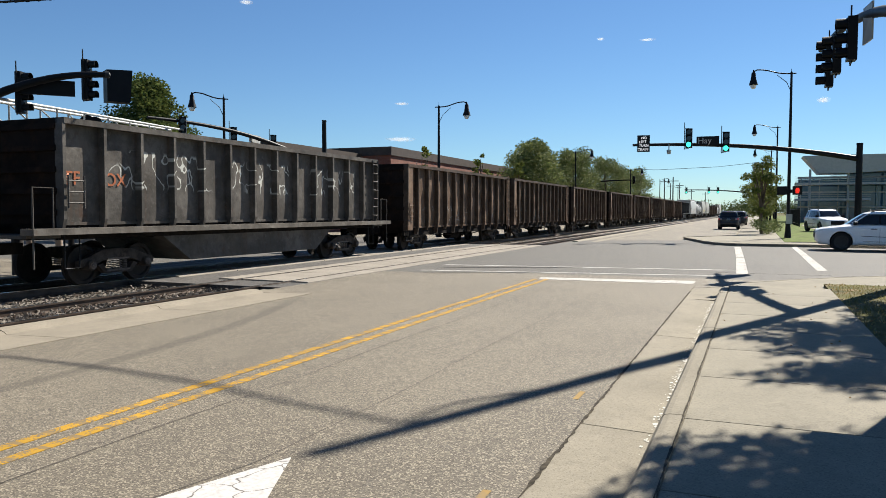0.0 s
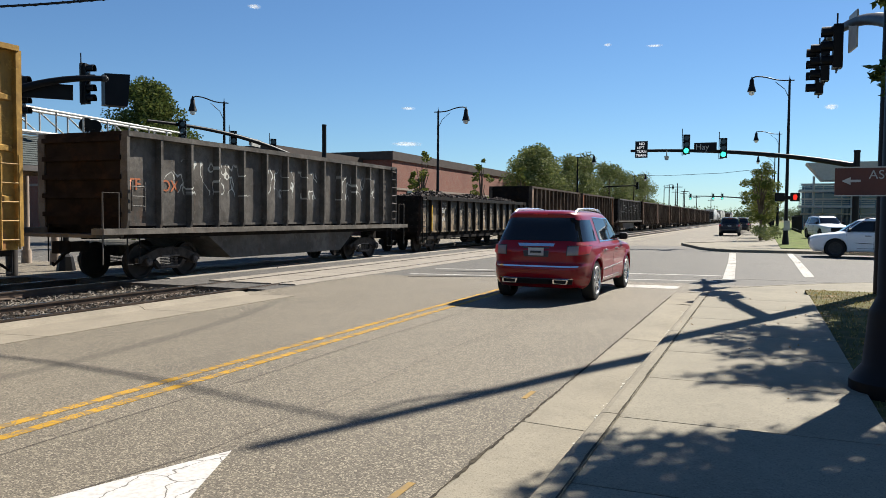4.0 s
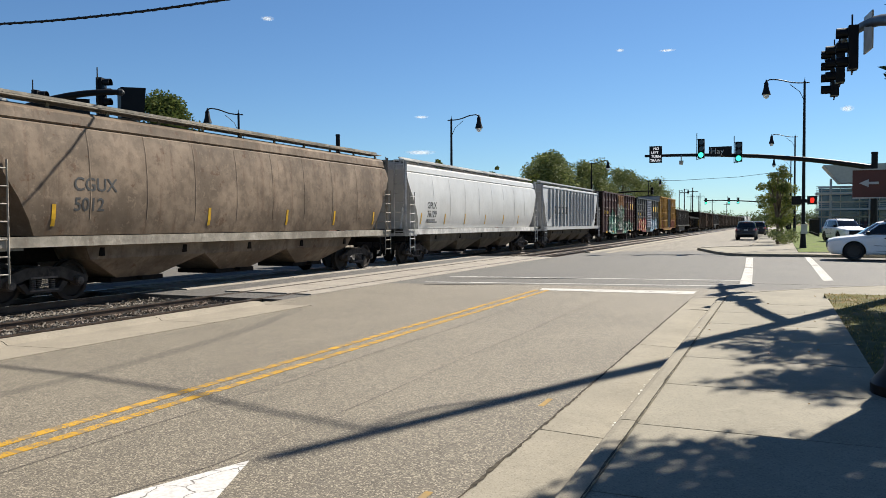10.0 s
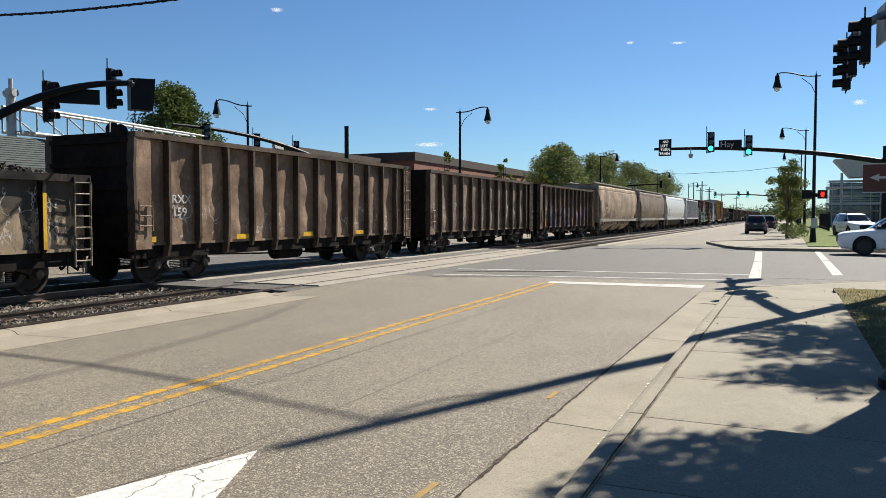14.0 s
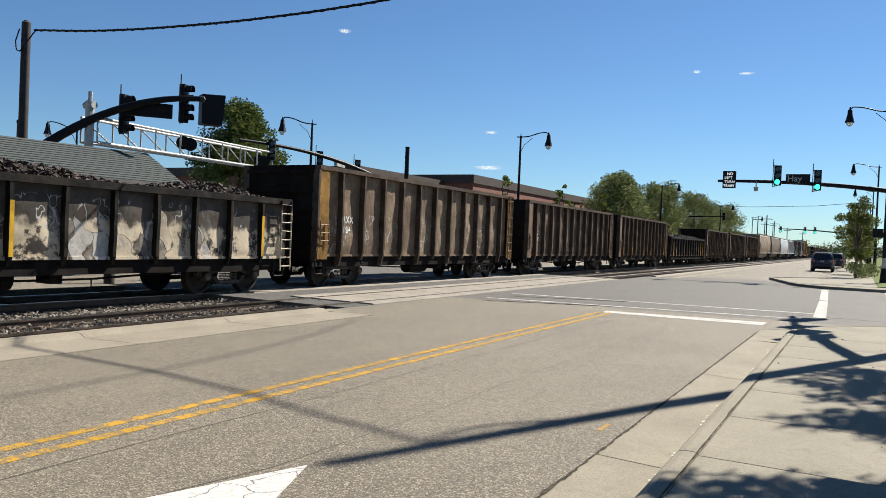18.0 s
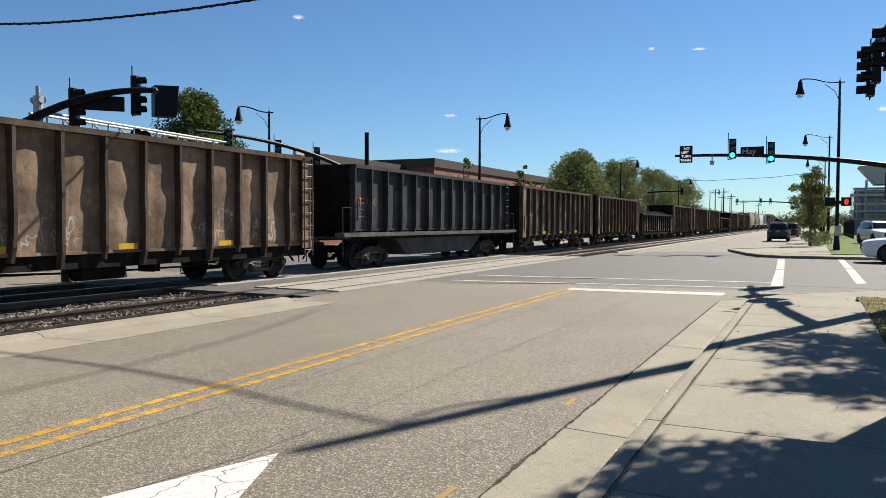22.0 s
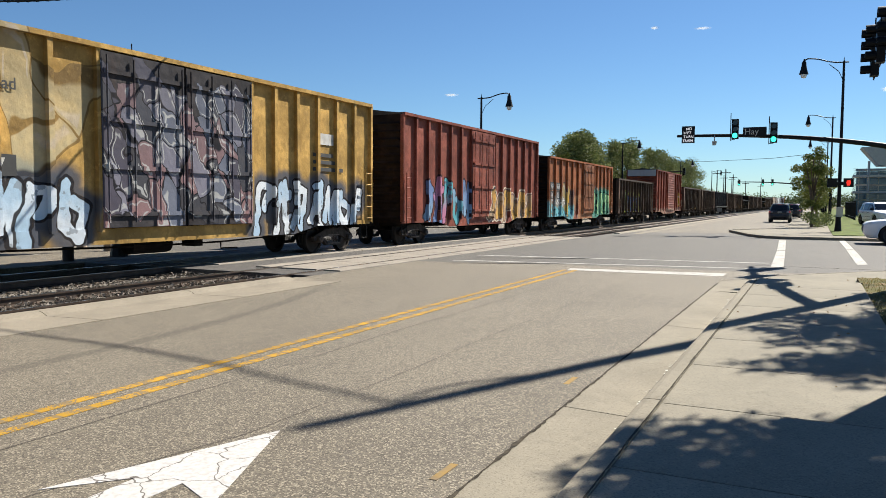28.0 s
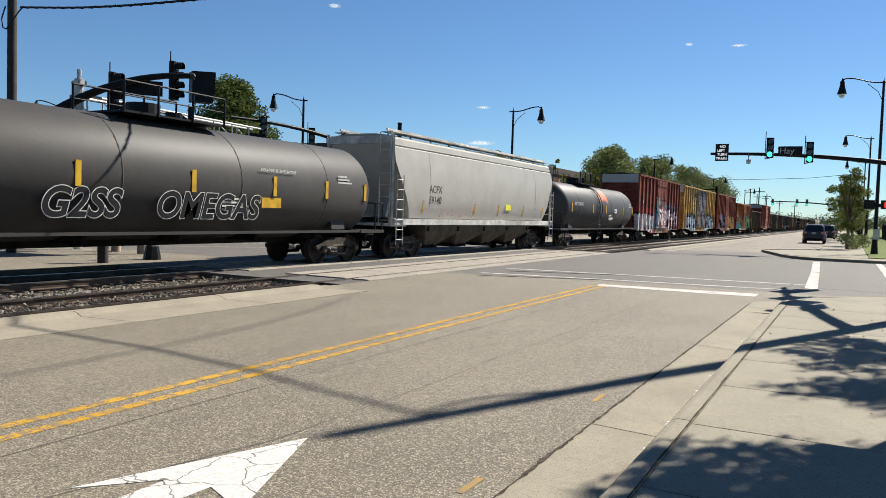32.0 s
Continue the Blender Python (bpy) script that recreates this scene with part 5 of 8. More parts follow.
# ---- the train ----
CYAN, PINK, PALE, SKY, LIME, BLUE = (0.12, 0.45, 0.50), (0.55, 0.22, 0.33), (0.62, 0.60, 0.57), (0.25, 0.42, 0.58), (0.50, 0.58, 0.05), (0.06, 0.20, 0.52)
MINT, ORANGE, GOLD, CREAM, GREY, WINE = (0.25, 0.45, 0.33), (0.60, 0.25, 0.07), (0.62, 0.40, 0.08), (0.62, 0.52, 0.38), (0.30, 0.32, 0.34), (0.25, 0.05, 0.05)
BROWN, BROWN2, BROWN3 = (0.36, 0.245, 0.165), (0.30, 0.20, 0.136), (0.345, 0.252, 0.172)
TAN_LOW = (1.0, (0.27, 0.18, 0.105), 0.5)

coat_g1 = car_paint("gondola_brown", BROWN, 0.45, 0.35, 1.0, tags=[("scrawl", -6, 7, 1.1, 2.1, dict(seed=2.0))])
coat_g2 = car_paint("gondola_dark", BROWN2, 0.5, 0.3, 5.0, tags=[("scrawl", -7, 6, 1.2, 2.0, dict(seed=7.0))])
coat_g3 = car_paint("gondola_tan", BROWN3, 0.5, 0.4, 9.0, low=TAN_LOW, tags=[("scrawl", -7, 7, 1.1, 2.4, dict(seed=4.0, scale=1.2))])
coat_rib = car_paint("gondola_rib", (0.135, 0.098, 0.072), 0.4, 0.15, 21.0)
coat_orange = car_paint("gondola_end_rust", (0.30, 0.10, 0.024), 0.7, 0.1, 3.0)
coat_tan_end = car_paint("gondola_end_tan", (0.40, 0.22, 0.06), 0.6, 0.1, 4.0)
coat_low = car_paint("low_gondola_coat", (0.12, 0.105, 0.088), 0.4, 0.35, 2.0, low=(1.75, (0.34, 0.255, 0.165), 0.7), tags=[("scrawl", -7.5, 7.5, 1.1, 2.4, dict(seed=3.0, scale=1.5, cover=0.85)), ("scrawl", -7.5, 7.5, 1.1, 2.3, dict(seed=8.0, scale=1.1, color=(0.5, 0.42, 0.3)))])
coat_low2 = car_paint("patched_low_gondola_coat", (0.13, 0.115, 0.1), 0.4, 0.35, 6.0, low=(1.75, (0.60, 0.50, 0.36), 0.85), tags=[("spray", -2.4, 0.4, 0.9, 2.2, dict(palette=[(0.42, 0.20, 0.12), (0.40, 0.22, 0.15)], scale=0.5, seed=3.0, cover=0.7)), ("spray", 1.0, 5.5, 0.9, 1.9, dict(palette=[PALE, CREAM, (0.2, 0.18, 0.16)], scale=1.1, seed=9.0, cover=0.75)), ("scrawl", -7.5, 7.5, 1.1, 2.3, dict(seed=5.0, scale=1.3))])
coat_black = car_paint("low_gondola_black", (0.022, 0.02, 0.018), 0.4, 0.25, 2.0)
coat_tub = car_paint("tub_grey", (0.173, 0.158, 0.14), 0.3, 0.25, 4.0, tags=[("scrawl", -6, 6.5, 2.2, 3.2, dict(seed=6.0, scale=0.7, cover=0.9, color=(0.55, 0.55, 0.5)))])
coat_tub2 = car_paint("tub_slate", (0.0812, 0.084, 0.0896), 0.12, 0.3, 11.0)
coat_tubrib = car_paint("tub_flange_grey", (0.247, 0.221, 0.189), 0.25, 0.3, 8.0)
coat_tubrib2 = car_paint("tub_flange_pale", (0.169, 0.169, 0.166), 0.12, 0.3, 8.0)
coat_srx = car_paint("gondola_tagged", BROWN2, 0.45, 0.3, 13.0, tags=[("spray", -5.8, -4.6, 0.95, 1.5, dict(palette=[CYAN, (0.2, 0.25, 0.3)], scale=1.1, seed=1.0, cover=0.6)), ("letters", -4.6, 5.4, 1.15, 2.2, dict(text="ebfdaceb", fills=[(0.33, 0.16, 0.42), (0.66, 0.58, 0.68), (0.55, 0.27, 0.36), (0.32, 0.36, 0.46), (0.50, 0.28, 0.20)], line=(0.20, 0.13, 0.24), rim=(0.62, 0.55, 0.58), thick=0.14, seed=2.5, cover=0.75))])
coat_mw = car_paint("gondola_blue_piece", (0.203, 0.128, 0.081), 0.4, 0.2, 17.0, tags=[("spray", -4.6, 2.1, 0.8, 1.5, dict(palette=[LIME, (0.42, 0.50, 0.10)], scale=0.45, seed=5.0, halo=LIME, line=(0.42, 0.5, 0.06))), ("letters", -3.2, 1.4, 1.1, 2.2, dict(text="MUTE", fills=[(0.05, 0.24, 0.56), (0.09, 0.34, 0.66)], line=(0.22, 0.08, 0.22), halo=LIME, thick=0.17, seed=3.0))])
coat_box_grey = car_paint("boxcar_slate", (0.146, 0.156, 0.148), 0.2, 0.15, 3.0, tags=[("letters", -6.9, -1.5, 0.8, 1.95, dict(text="aefbd", fills=[(0.52, 0.50, 0.24), (0.58, 0.52, 0.36), (0.45, 0.16, 0.12)], line=(0.34, 0.07, 0.06), halo=(0.27, 0.05, 0.045), thick=0.10, seed=4.0, cover=0.85)), ("letters", 2.2, 7.2, 0.75, 1.8, dict(text="adfbec", fills=[(0.26, 0.45, 0.58), (0.60, 0.66, 0.68)], line=(0.16, 0.2, 0.24), halo=(0.26, 0.38, 0.46), thick=0.13, seed=8.0))])
coat_door_blue = car_paint("door_blue_grey", (0.176, 0.198, 0.259), 0.12, 0.3, 5.0)
coat_fbox = car_paint("boxcar_yellow", (0.7, 0.413, 0.106), 0.35, 0.3, 7.0, tags=[("letters", -5.9, -1.2, 0.8, 1.9, dict(text="dcaef", fills=[(0.34, 0.12, 0.09), (0.42, 0.2, 0.12)], line=(0.25, 0.10, 0.08), thick=0.10, seed=2.0, cover=0.6)), ("letters", 1.9, 7.2, 0.8, 1.9, dict(text="fdace", fills=[(0.34, 0.11, 0.09), (0.40, 0.18, 0.12)], line=(0.24, 0.09, 0.08), halo=(0.36, 0.14, 0.09), thick=0.10, seed=5.0, cover=0.6))])
coat_black_door = car_paint("door_black", (0.05, 0.05, 0.055), 0.2, 0.3, 2.0)
coat_box_brown = car_paint("boxcar_dark_brown", (0.15, 0.0936, 0.0864), 0.2, 0.12, 6.0, tags=[("spray", -5.4, -1.2, 0.5, 2.3, dict(palette=[(0.06, 0.15, 0.11), (0.07, 0.17, 0.12)], scale=0.5, seed=1.5, cover=0.85, halo=(0.06, 0.16, 0.12), line=(0.06, 0.15, 0.11))), ("letters", -4.6, -1.5, 0.75, 2.3, dict(text="fe", fills=[(0.62, 0.63, 0.57), MINT], line=(0.08, 0.18, 0.14), thick=0.13, seed=1.5)), ("letters", 1.8, 7.4, 0.8, 1.7, dict(text="ebfdace", fills=[(0.6, 0.58, 0.5), MINT, (0.12, 0.22, 0.16)], line=(0.05, 0.06, 0.05), halo=(0.05, 0.11, 0.08), thick=0.10, seed=7.5))])
coat_box_door = car_paint("door_ochre", (0.30, 0.15, 0.06), 0.4, 0.3, 6.0, tags=[("spray", -2, 3, 0.6, 3.3, dict(palette=[(0.05, 0.11, 0.08), (0.12, 0.2, 0.16), PALE, (0.06, 0.09, 0.07), (0.16, 0.34, 0.24)], scale=1.3, seed=1.5, cover=0.85))])
coat_hop_white = car_paint("hopper_white", (0.80, 0.79, 0.755), 0.06, 0.12, 2.0, 0.4, spec=0.3, sleek=True)
coat_hop_grey = car_paint("hopper_grey", (0.60, 0.605, 0.60), 0.06, 0.15, 3.0, 0.45, spec=0.3, sleek=True)
coat_hop_tan = car_paint("hopper_tan", (0.31, 0.235, 0.17), 0.6, 0.25, 4.0, streak=(0.17, 0.10, 0.065), relief=0.2)
coat_hop_rust = car_paint("hopper_rust_streaked", (0.52, 0.41, 0.285), 1.0, 0.08, 5.0, streak=(0.42, 0.15, 0.07), relief=0.2)
coat_hop_pale = car_paint("hopper_pale_grey", (0.61, 0.58, 0.515), 0.05, 0.10, 6.0, 0.45, spec=0.3, sleek=True, tags=[("scrawl", -6, -1.5, 1.5, 2.0, dict(seed=4.0, color=(0.4, 0.13, 0.1)))])
coat_sill_white = car_paint("sill_white", (0.86, 0.84, 0.79), 0.1, 0.15, 8.0)
coat_sill_tan = car_paint("sill_tan", (0.50, 0.45, 0.37), 0.3, 0.3, 8.0)
coat_red = car_paint("boxcar_red", (0.36, 0.094, 0.055), 0.25, 0.12, 3.0, low=(1.25, (0.45, 0.34, 0.24), 0.75), tags=[("spray", 5.9, 6.9, 1.2, 2.9, dict(palette=[GOLD, (0.55, 0.33, 0.08)], scale=0.5, seed=4.0, cover=0.9, halo=GOLD, line=(0.5, 0.3, 0.06))), ("scrawl", -7, 7, 1.0, 1.5, dict(seed=2.0))])
coat_wr = car_paint("boxcar_orange_brown", (0.504, 0.174, 0.072), 0.2, 0.2, 9.0, low=(2.3, (0.50, 0.27, 0.14), 0.55), tags=[("spray", -8.0, -2.3, 0.5, 1.75, dict(palette=[CYAN, (0.13, 0.42, 0.50), (0.16, 0.48, 0.56)], scale=0.45, seed=2.0, halo=CYAN, line=(0.03, 0.10, 0.12))), ("letters", -7.2, -2.6, 0.8, 1.5, dict(text="aefbdc", fills=[CYAN, (0.2, 0.52, 0.58)], line=(0.02, 0.05, 0.06), thick=0.11, seed=2.0)), ("spray", -4.9, -2.4, 1.5, 2.6, dict(palette=[GOLD, (0.75, 0.45, 0.04), GOLD, (0.35, 0.4, 0.45)], scale=0.55, seed=6.5, halo=(0.06, 0.06, 0.07))), ("letters", -7.3, -4.3, 1.6, 2.05, dict(text="adfbe", fills=[(0.72, 0.70, 0.64)], line=(0.09, 0.09, 0.10), halo=(0.30, 0.26, 0.2), thick=0.055, seed=1.0)), ("spray", -2.6, -0.6, 0.7, 1.7, dict(palette=[(0.25, 0.05, 0.04), (0.16, 0.06, 0.05)], scale=0.6, seed=1.0, cover=0.7)), ("spray", 2.3, 7.7, 0.6, 1.3, dict(palette=[(0.16, 0.26, 0.28), (0.08, 0.30, 0.22), (0.2, 0.33, 0.36)], scale=0.8, seed=3.0, halo=(0.10, 0.24, 0.22))), ("letters", 2.5, 6.9, 1.05, 2.4, dict(text="dcaef", fills=[(0.20, 0.46, 0.28), (0.40, 0.62, 0.30)], line=(0.01, 0.03, 0.025), rim=(0.08, 0.32, 0.22), halo=(0.07, 0.24, 0.18), thick=0.17, seed=3.0)), ("scrawl", 1.5, 7, 2.5, 3.0, dict(seed=9.0, color=(0.6, 0.58, 0.52), scale=1.4))])
coat_wr_door = car_paint("door_orange_brown", (0.432, 0.18, 0.09), 0.35, 0.3, 9.5)
coat_red2 = car_paint("boxcar_brick_red", (0.403, 0.124, 0.0845), 0.2, 0.22, 5.0, tags=[("letters", 0.9, 7.0, 0.9, 2.1, dict(text="fdaceb", fills=[(0.46, 0.32, 0.20), (0.64, 0.38, 0.11)], line=(0.20, 0.11, 0.08), rim=(0.66, 0.58, 0.44), thick=0.18, seed=2.0)), ("letters", -6.0, -1.5, 0.85, 2.5, dict(text="feacd", fills=[SKY, (0.16, 0.25, 0.45), PINK, CYAN], thick=0.15, seed=5.0, cover=0.85))])
coat_tbox = car_paint("boxcar_long_yellow", (0.78, 0.481, 0.143), 0.15, 0.25, 4.0, tags=[("letters", -7.4, -2.4, 0.85, 2.1, dict(text="ebfdac", fills=[(0.38, 0.52, 0.64), (0.62, 0.68, 0.73)], halo=(0.07, 0.08, 0.10), thick=0.15, seed=1.0)), ("letters", 3.1, 9.0, 0.85, 2.2, dict(text="aefbdca", fills=[(0.40, 0.53, 0.65), (0.66, 0.70, 0.73)], halo=(0.07, 0.08, 0.10), thick=0.13, seed=4.5)), ("spray", -4.2, -2.2, 2.6, 4.9, dict(palette=[(0.55, 0.55, 0.40), (0.58, 0.40, 0.16)], scale=0.4, seed=8.0, cover=0.5))])
coat_tbox_door = car_paint("door_black_tagged", (0.07, 0.065, 0.07), 0.2, 0.2, 3.0, tags=[("spray", -3, 3.5, 1.0, 4.6, dict(palette=[(0.10, 0.09, 0.12), (0.28, 0.27, 0.33), (0.33, 0.2, 0.2), (0.07, 0.07, 0.08), (0.2, 0.22, 0.28)], scale=1.1, seed=3.0, cover=0.85))])
coat_red3 = car_paint("boxcar_maroon", (0.312, 0.085, 0.0562), 0.15, 0.15, 8.0, tags=[("spray", -1.9, -0.2, 2.9, 3.6, dict(palette=[(0.06, 0.16, 0.16), (0.45, 0.6, 0.58)], scale=2.2, seed=2.0, cover=0.8)), ("spray", 0.8, 6.8, 2.3, 3.2, dict(palette=[(0.05, 0.30, 0.48), (0.06, 0.34, 0.5)], scale=1.5, seed=3.0, cover=0.5, line=(0.3, 0.08, 0.05))), ("spray", -1.9, -0.7, 0.6, 2.6, dict(palette=[(0.05, 0.28, 0.42), (0.03, 0.04, 0.05), (0.05, 0.3, 0.45)], scale=0.8, seed=8.0, cover=0.8)), ("letters", -1.0, 7.3, 0.9, 2.7, dict(text="adfbecad", fills=[(0.76, 0.64, 0.65), (0.82, 0.76, 0.75)], line=(0.02, 0.02, 0.025), rim=(0.45, 0.09, 0.11), halo=(0.035, 0.03, 0.035), thick=0.105, seed=5.2, slant=0.35)), ("spray", -1.5, 7.4, 0.6, 1.05, dict(palette=[(0.5, 0.36, 0.05), (0.06, 0.25, 0.25), (0.6, 0.5, 0.4)], scale=1.3, seed=6.0, cover=0.7)), ("letters", -8.0, -2.4, 0.8, 2.1, dict(text="dcaef", fills=[(0.50, 0.50, 0.51), (0.74, 0.74, 0.73)], line=(0.02, 0.02, 0.02), halo=(0.3, 0.05, 0.05), thick=0.21, seed=2.2))])
coat_tank = car_paint("tank_black", (0.0819, 0.0819, 0.0842), 0.08, 0.15, 2.0, 0.55, spec=0.15, sleek=True, tags=[("spray", -0.75, 0.9, 2.95, 3.5, dict(palette=[(0.75, 0.20, 0.05), (0.72, 0.22, 0.07)], scale=0.5, seed=3.0, cover=0.9, halo=(0.72, 0.2, 0.06), line=(0.7, 0.2, 0.06), side=0.5))])
coat_tank2 = car_paint("tank_charcoal", (0.0792, 0.0756, 0.072), 0.12, 0.2, 5.0, 0.55, spec=0.15, sleek=True)
coat_tank_w = car_paint("tank_white", (0.62, 0.61, 0.58), 0.12, 0.25, 5.0, 0.42)

TRAIN = []   # (car, place along the train)


def at(car, rear, front):
    TRAIN.append((car, 0.5 * (rear + front)))
    return car


GL = "tall rust-brown steel gondola with dented ribbed sides"
# the two or three builds of gondola that the train repeats
ga = at(gondola("gondola_car", 14.5, 3.75, 13, coat_g1, coat_rib, seed=1, dent=0.065, label=GL + " and faint scrawls"), -21.85, -7.25)
gb = at(gondola("gondola_car", 14.5, 3.75, 13, coat_g2, coat_rib, seed=2, dent=0.075, label=GL + " and faint white scrawls"), 29.6, 44.2)
gc = at(gondola("gondola_car", 14.5, 3.75, 12, coat_g3, coat_rib, seed=3, dent=0.08, corner=coat_orange, label="tall tan-brown steel gondola with scrawls and rusted corner plates"), -6.2, 8.4)
blank = pose(0, 0, 0)
marks = {"a": ga, "b": gb, "c": gc}
order = [("b", 45.2, 59.6), ("c", 61.5, 76.5), ("a", 79, 93.5), ("b", 95.5, 110), ("c", 112, 126.5), ("a", 128.3, 142.8), ("b", 144.6, 159), ("b", 261, 275.5), ("c", 277.5, 292), ("a", 294, 308.5),
         ("c", -219.0, -204.7), ("a", -235.6, -221.1), ("b", -269.2, -255.0), ("b", -285.5, -271.2), ("c", -302.1, -287.7), ("b", -335.8, -321.5), ("a", -352.1, -337.7), ("a", -386.1, -371.8), ("c", -402.5, -388.0)]
copies = {}
for kind, r, f in order:
    copies[r] = at(copy_thing(marks[kind], blank), r, f)
    if kind == "c":
        # the corner plates differ from car to car
        for ob in copies[r].children:
            if ob.name.startswith("corner_plate"):
                ob.data = ob.data.copy()
                ob.data.materials[0] = coat_tan_end if r == -302.1 else coat_g3
    SURFACES[copies[r].name] = SURFACES[marks[kind].name]
for key, w1, w2 in ((-235.6, "SRXX", "4159"), (-302.1, "SRXX", "4184"), (-285.5, "SRXX", "4189"), (-352.1, "SRXX", "4112")):
    car = copies[key]
    lettering(car, w1, 0.31, -6.02, 2.05, HALF - 0.10)
    lettering(car, w2, 0.31, -6.02, 1.72, HALF - 0.10)
for key in (-269.2, -335.8):
    stripes(copies[key], 14.5, 1.05, 1.6, (-6.5, -4.0, -1.1, 2.2, 5.6), w=0.05)
for key in (-235.6, -352.1, -386.1, -402.5):
    stripes(copies[key], 14.5, 1.06, 1.2, (-6.8, -3.2, 0.1, 3.4), HALF - 0.11, w=0.28)
srx = at(gondola("gondola_car", 14.5, 3.75, 13, coat_srx, coat_rib, seed=4, dent=0.075, label="dark brown gondola with a purple and pink sprayed piece"), -203.0, -188.5)
lettering(srx, "SRXX", 0.31, -6.08, 2.05, HALF - 0.10)
lettering(srx, "4170", 0.31, -6.08, 1.72, HALF - 0.10)
stripes(srx, 14.5, 1.05, 1.6, (-6.4, -2.8, 0.2, 3.9))
mw = at(gondola("gondola_car", 14.4, 3.75, 13, coat_mw, coat_rib, seed=5, dent=0.06, label="brown gondola with a large blue and lime sprayed piece"), -436.7, -422.3)
lettering(mw, "MW", 0.38, -6.05, 2.02, HALF - 0.10)
lettering(mw, "CX", 0.38, -4.94, 2.02, HALF - 0.10)
lettering(mw, "101", 0.38, -6.05, 1.58, HALF - 0.10)
lettering(mw, "552", 0.38, -4.94, 1.58, HALF - 0.10)

LOW = "low dark gondola with peeling scrawled panels, heaped with scrap"
lowa = at(gondola("low_gondola_car", 16.4, 2.62, 14, coat_low, coat_black, 6, 0.95, 0.045, 0.16, load=True, chord=0.16, end_coat=coat_black, label=LOW), -39.75, -23.2)
stripes(lowa, 16.4, 1.0, 2.2, (-7.5, 5.6, 7.6), w=0.06)
lettering(lowa, "AEX", 0.36, -5.78, 1.85, HALF - 0.12)
lettering(lowa, "23804", 0.27, -5.78, 1.45, HALF - 0.12)
at(copy_thing(lowa, blank), -253.3, -236.9)
lowb = at(gondola("low_gondola_car", 16.4, 2.62, 14, coat_low2, coat_black, 7, 0.95, 0.045, 0.16, load=True, chord=0.16, end_coat=coat_black, label="low dark gondola with cream and red patches, heaped with scrap"), -319.8, -303.4)
stripes(lowb, 16.4, 1.0, 2.1, (-7.4, -0.2, 7.4), w=0.06)
lettering(lowb, "AEX", 0.36, -5.78, 1.85, HALF - 0.12)
lettering(lowb, "23799", 0.27, -5.78, 1.45, HALF - 0.12)
lettering(lowb, "LD LMT", 0.16, -5.78, 1.18, HALF - 0.12)
lettering(lowb, "95800", 0.16, -4.6, 1.38, HALF - 0.12)
lettering(lowb, "87200", 0.16, -4.6, 1.16, HALF - 0.12)

tuba = at(tub_gondola("tub_gondola_car", 14.7, 3.73, 13, coat_tub, coat_tubrib, 8, "grey coal gondola with a deep tub and white sprayed letters"), 12.1, 26.8)
lettering(tuba, "TF", 0.42, -7.25, 2.3, HALF - 0.17, M_LETTERORANGE)
lettering(tuba, "OX", 0.42, -6.1, 2.3, HALF - 0.17, M_LETTERORANGE)
tube = at(copy_thing(tuba, blank), -57.0, -42.3)
tubs = at(tub_gondola("tub_gondola_car", 14.7, 3.73, 13, coat_tub2, coat_tubrib2, 9, "slate-grey coal gondola with a deep tub and pale flange"), -369.2, -354.4)
lettering(tubs, "TF OX", 0.4, -6.9, 2.3, HALF - 0.17, M_LETTERORANGE)
at(copy_thing(tubs, blank), 170.5 - 8.5, 170.5 + 6.2)

fbox = at(boxcar("boxcar", 15.5, 5.12, 13, coat_fbox, coat_black_door, (-0.9, 1.9), seed=1, girts=3, low=1.05, end_top=coat_hop_grey, label="tall weathered yellow boxcar with a black plug door"), -75.5, -59.9)
box_h = at(boxcar("boxcar", 15.6, 4.45, 12, coat_box_grey, coat_door_blue, (-1.25, 1.95), True, 2, girts=4, low=1.0, label="slate-grey boxcar with a ribbed blue door and sprayed pieces"), -93.0, -77.4)
box_i = at(boxcar("boxcar", 15.6, 4.5, 12, coat_box_brown, coat_box_door, (-1.4, 1.7), False, 3, girts=4, low=1.0, label="dark brown boxcar with an ochre door and a mint sprayed piece"), -110.6, -95.0)
M_GOLDMARK = paint("mark_gold", (0.62, 0.42, 0.07), 0.6, dirt=RUST, dirt_amount=0.3)
TABLET = [(0.15, 0), (0.85, 0), (1, 0.15), (1, 0.85), (0.85, 1), (0.15, 1), (0, 0.85), (0, 0.15)]
for car in (box_h, box_i):
    # a large mark of the line and its small reporting marks, as plain tablets
    for i in range(3):
        bm = bmesh.new()
        prism(bm, [((3.95, 5.42, 6.85)[i] + a * 0.5, 3.1 + b * 0.6) for a, b in TABLET], "x", HALF - 0.09, HALF - 0.062)
        part("logo_block", bm, M_GOLDMARK, car)
    for i in range(4):
        bm = bmesh.new()
        y = -6.92 + i * 0.52 + (0.16 if i > 1 else 0)
        prism(bm, [(y + a * 0.26, 2.54 + b * 0.28) for a, b in TABLET], "x", HALF - 0.09, HALF - 0.062)
        part("mark_block", bm, M_GOLDMARK, car)
    lettering(car, "136" if car is box_h else "139", 0.44, -6.9, 1.95, HALF - 0.058, M_GOLDMARK)
    lettering(car, "516" if car is box_h else "173", 0.44, -5.66, 1.95, HALF - 0.058, M_GOLDMARK)
    stripes(car, 15.6, 0.82, 0.98, (-6.0, -3.0, 5.8), HALF - 0.085, w=0.3)
for i, col in enumerate((M_LETTERDARK, M_LETTERDARK)):
    bars(fbox, -6.1 + i * 1.2, 2.75, 0.8, 0.3, 2, col, HALF - 0.09, "mark_block")

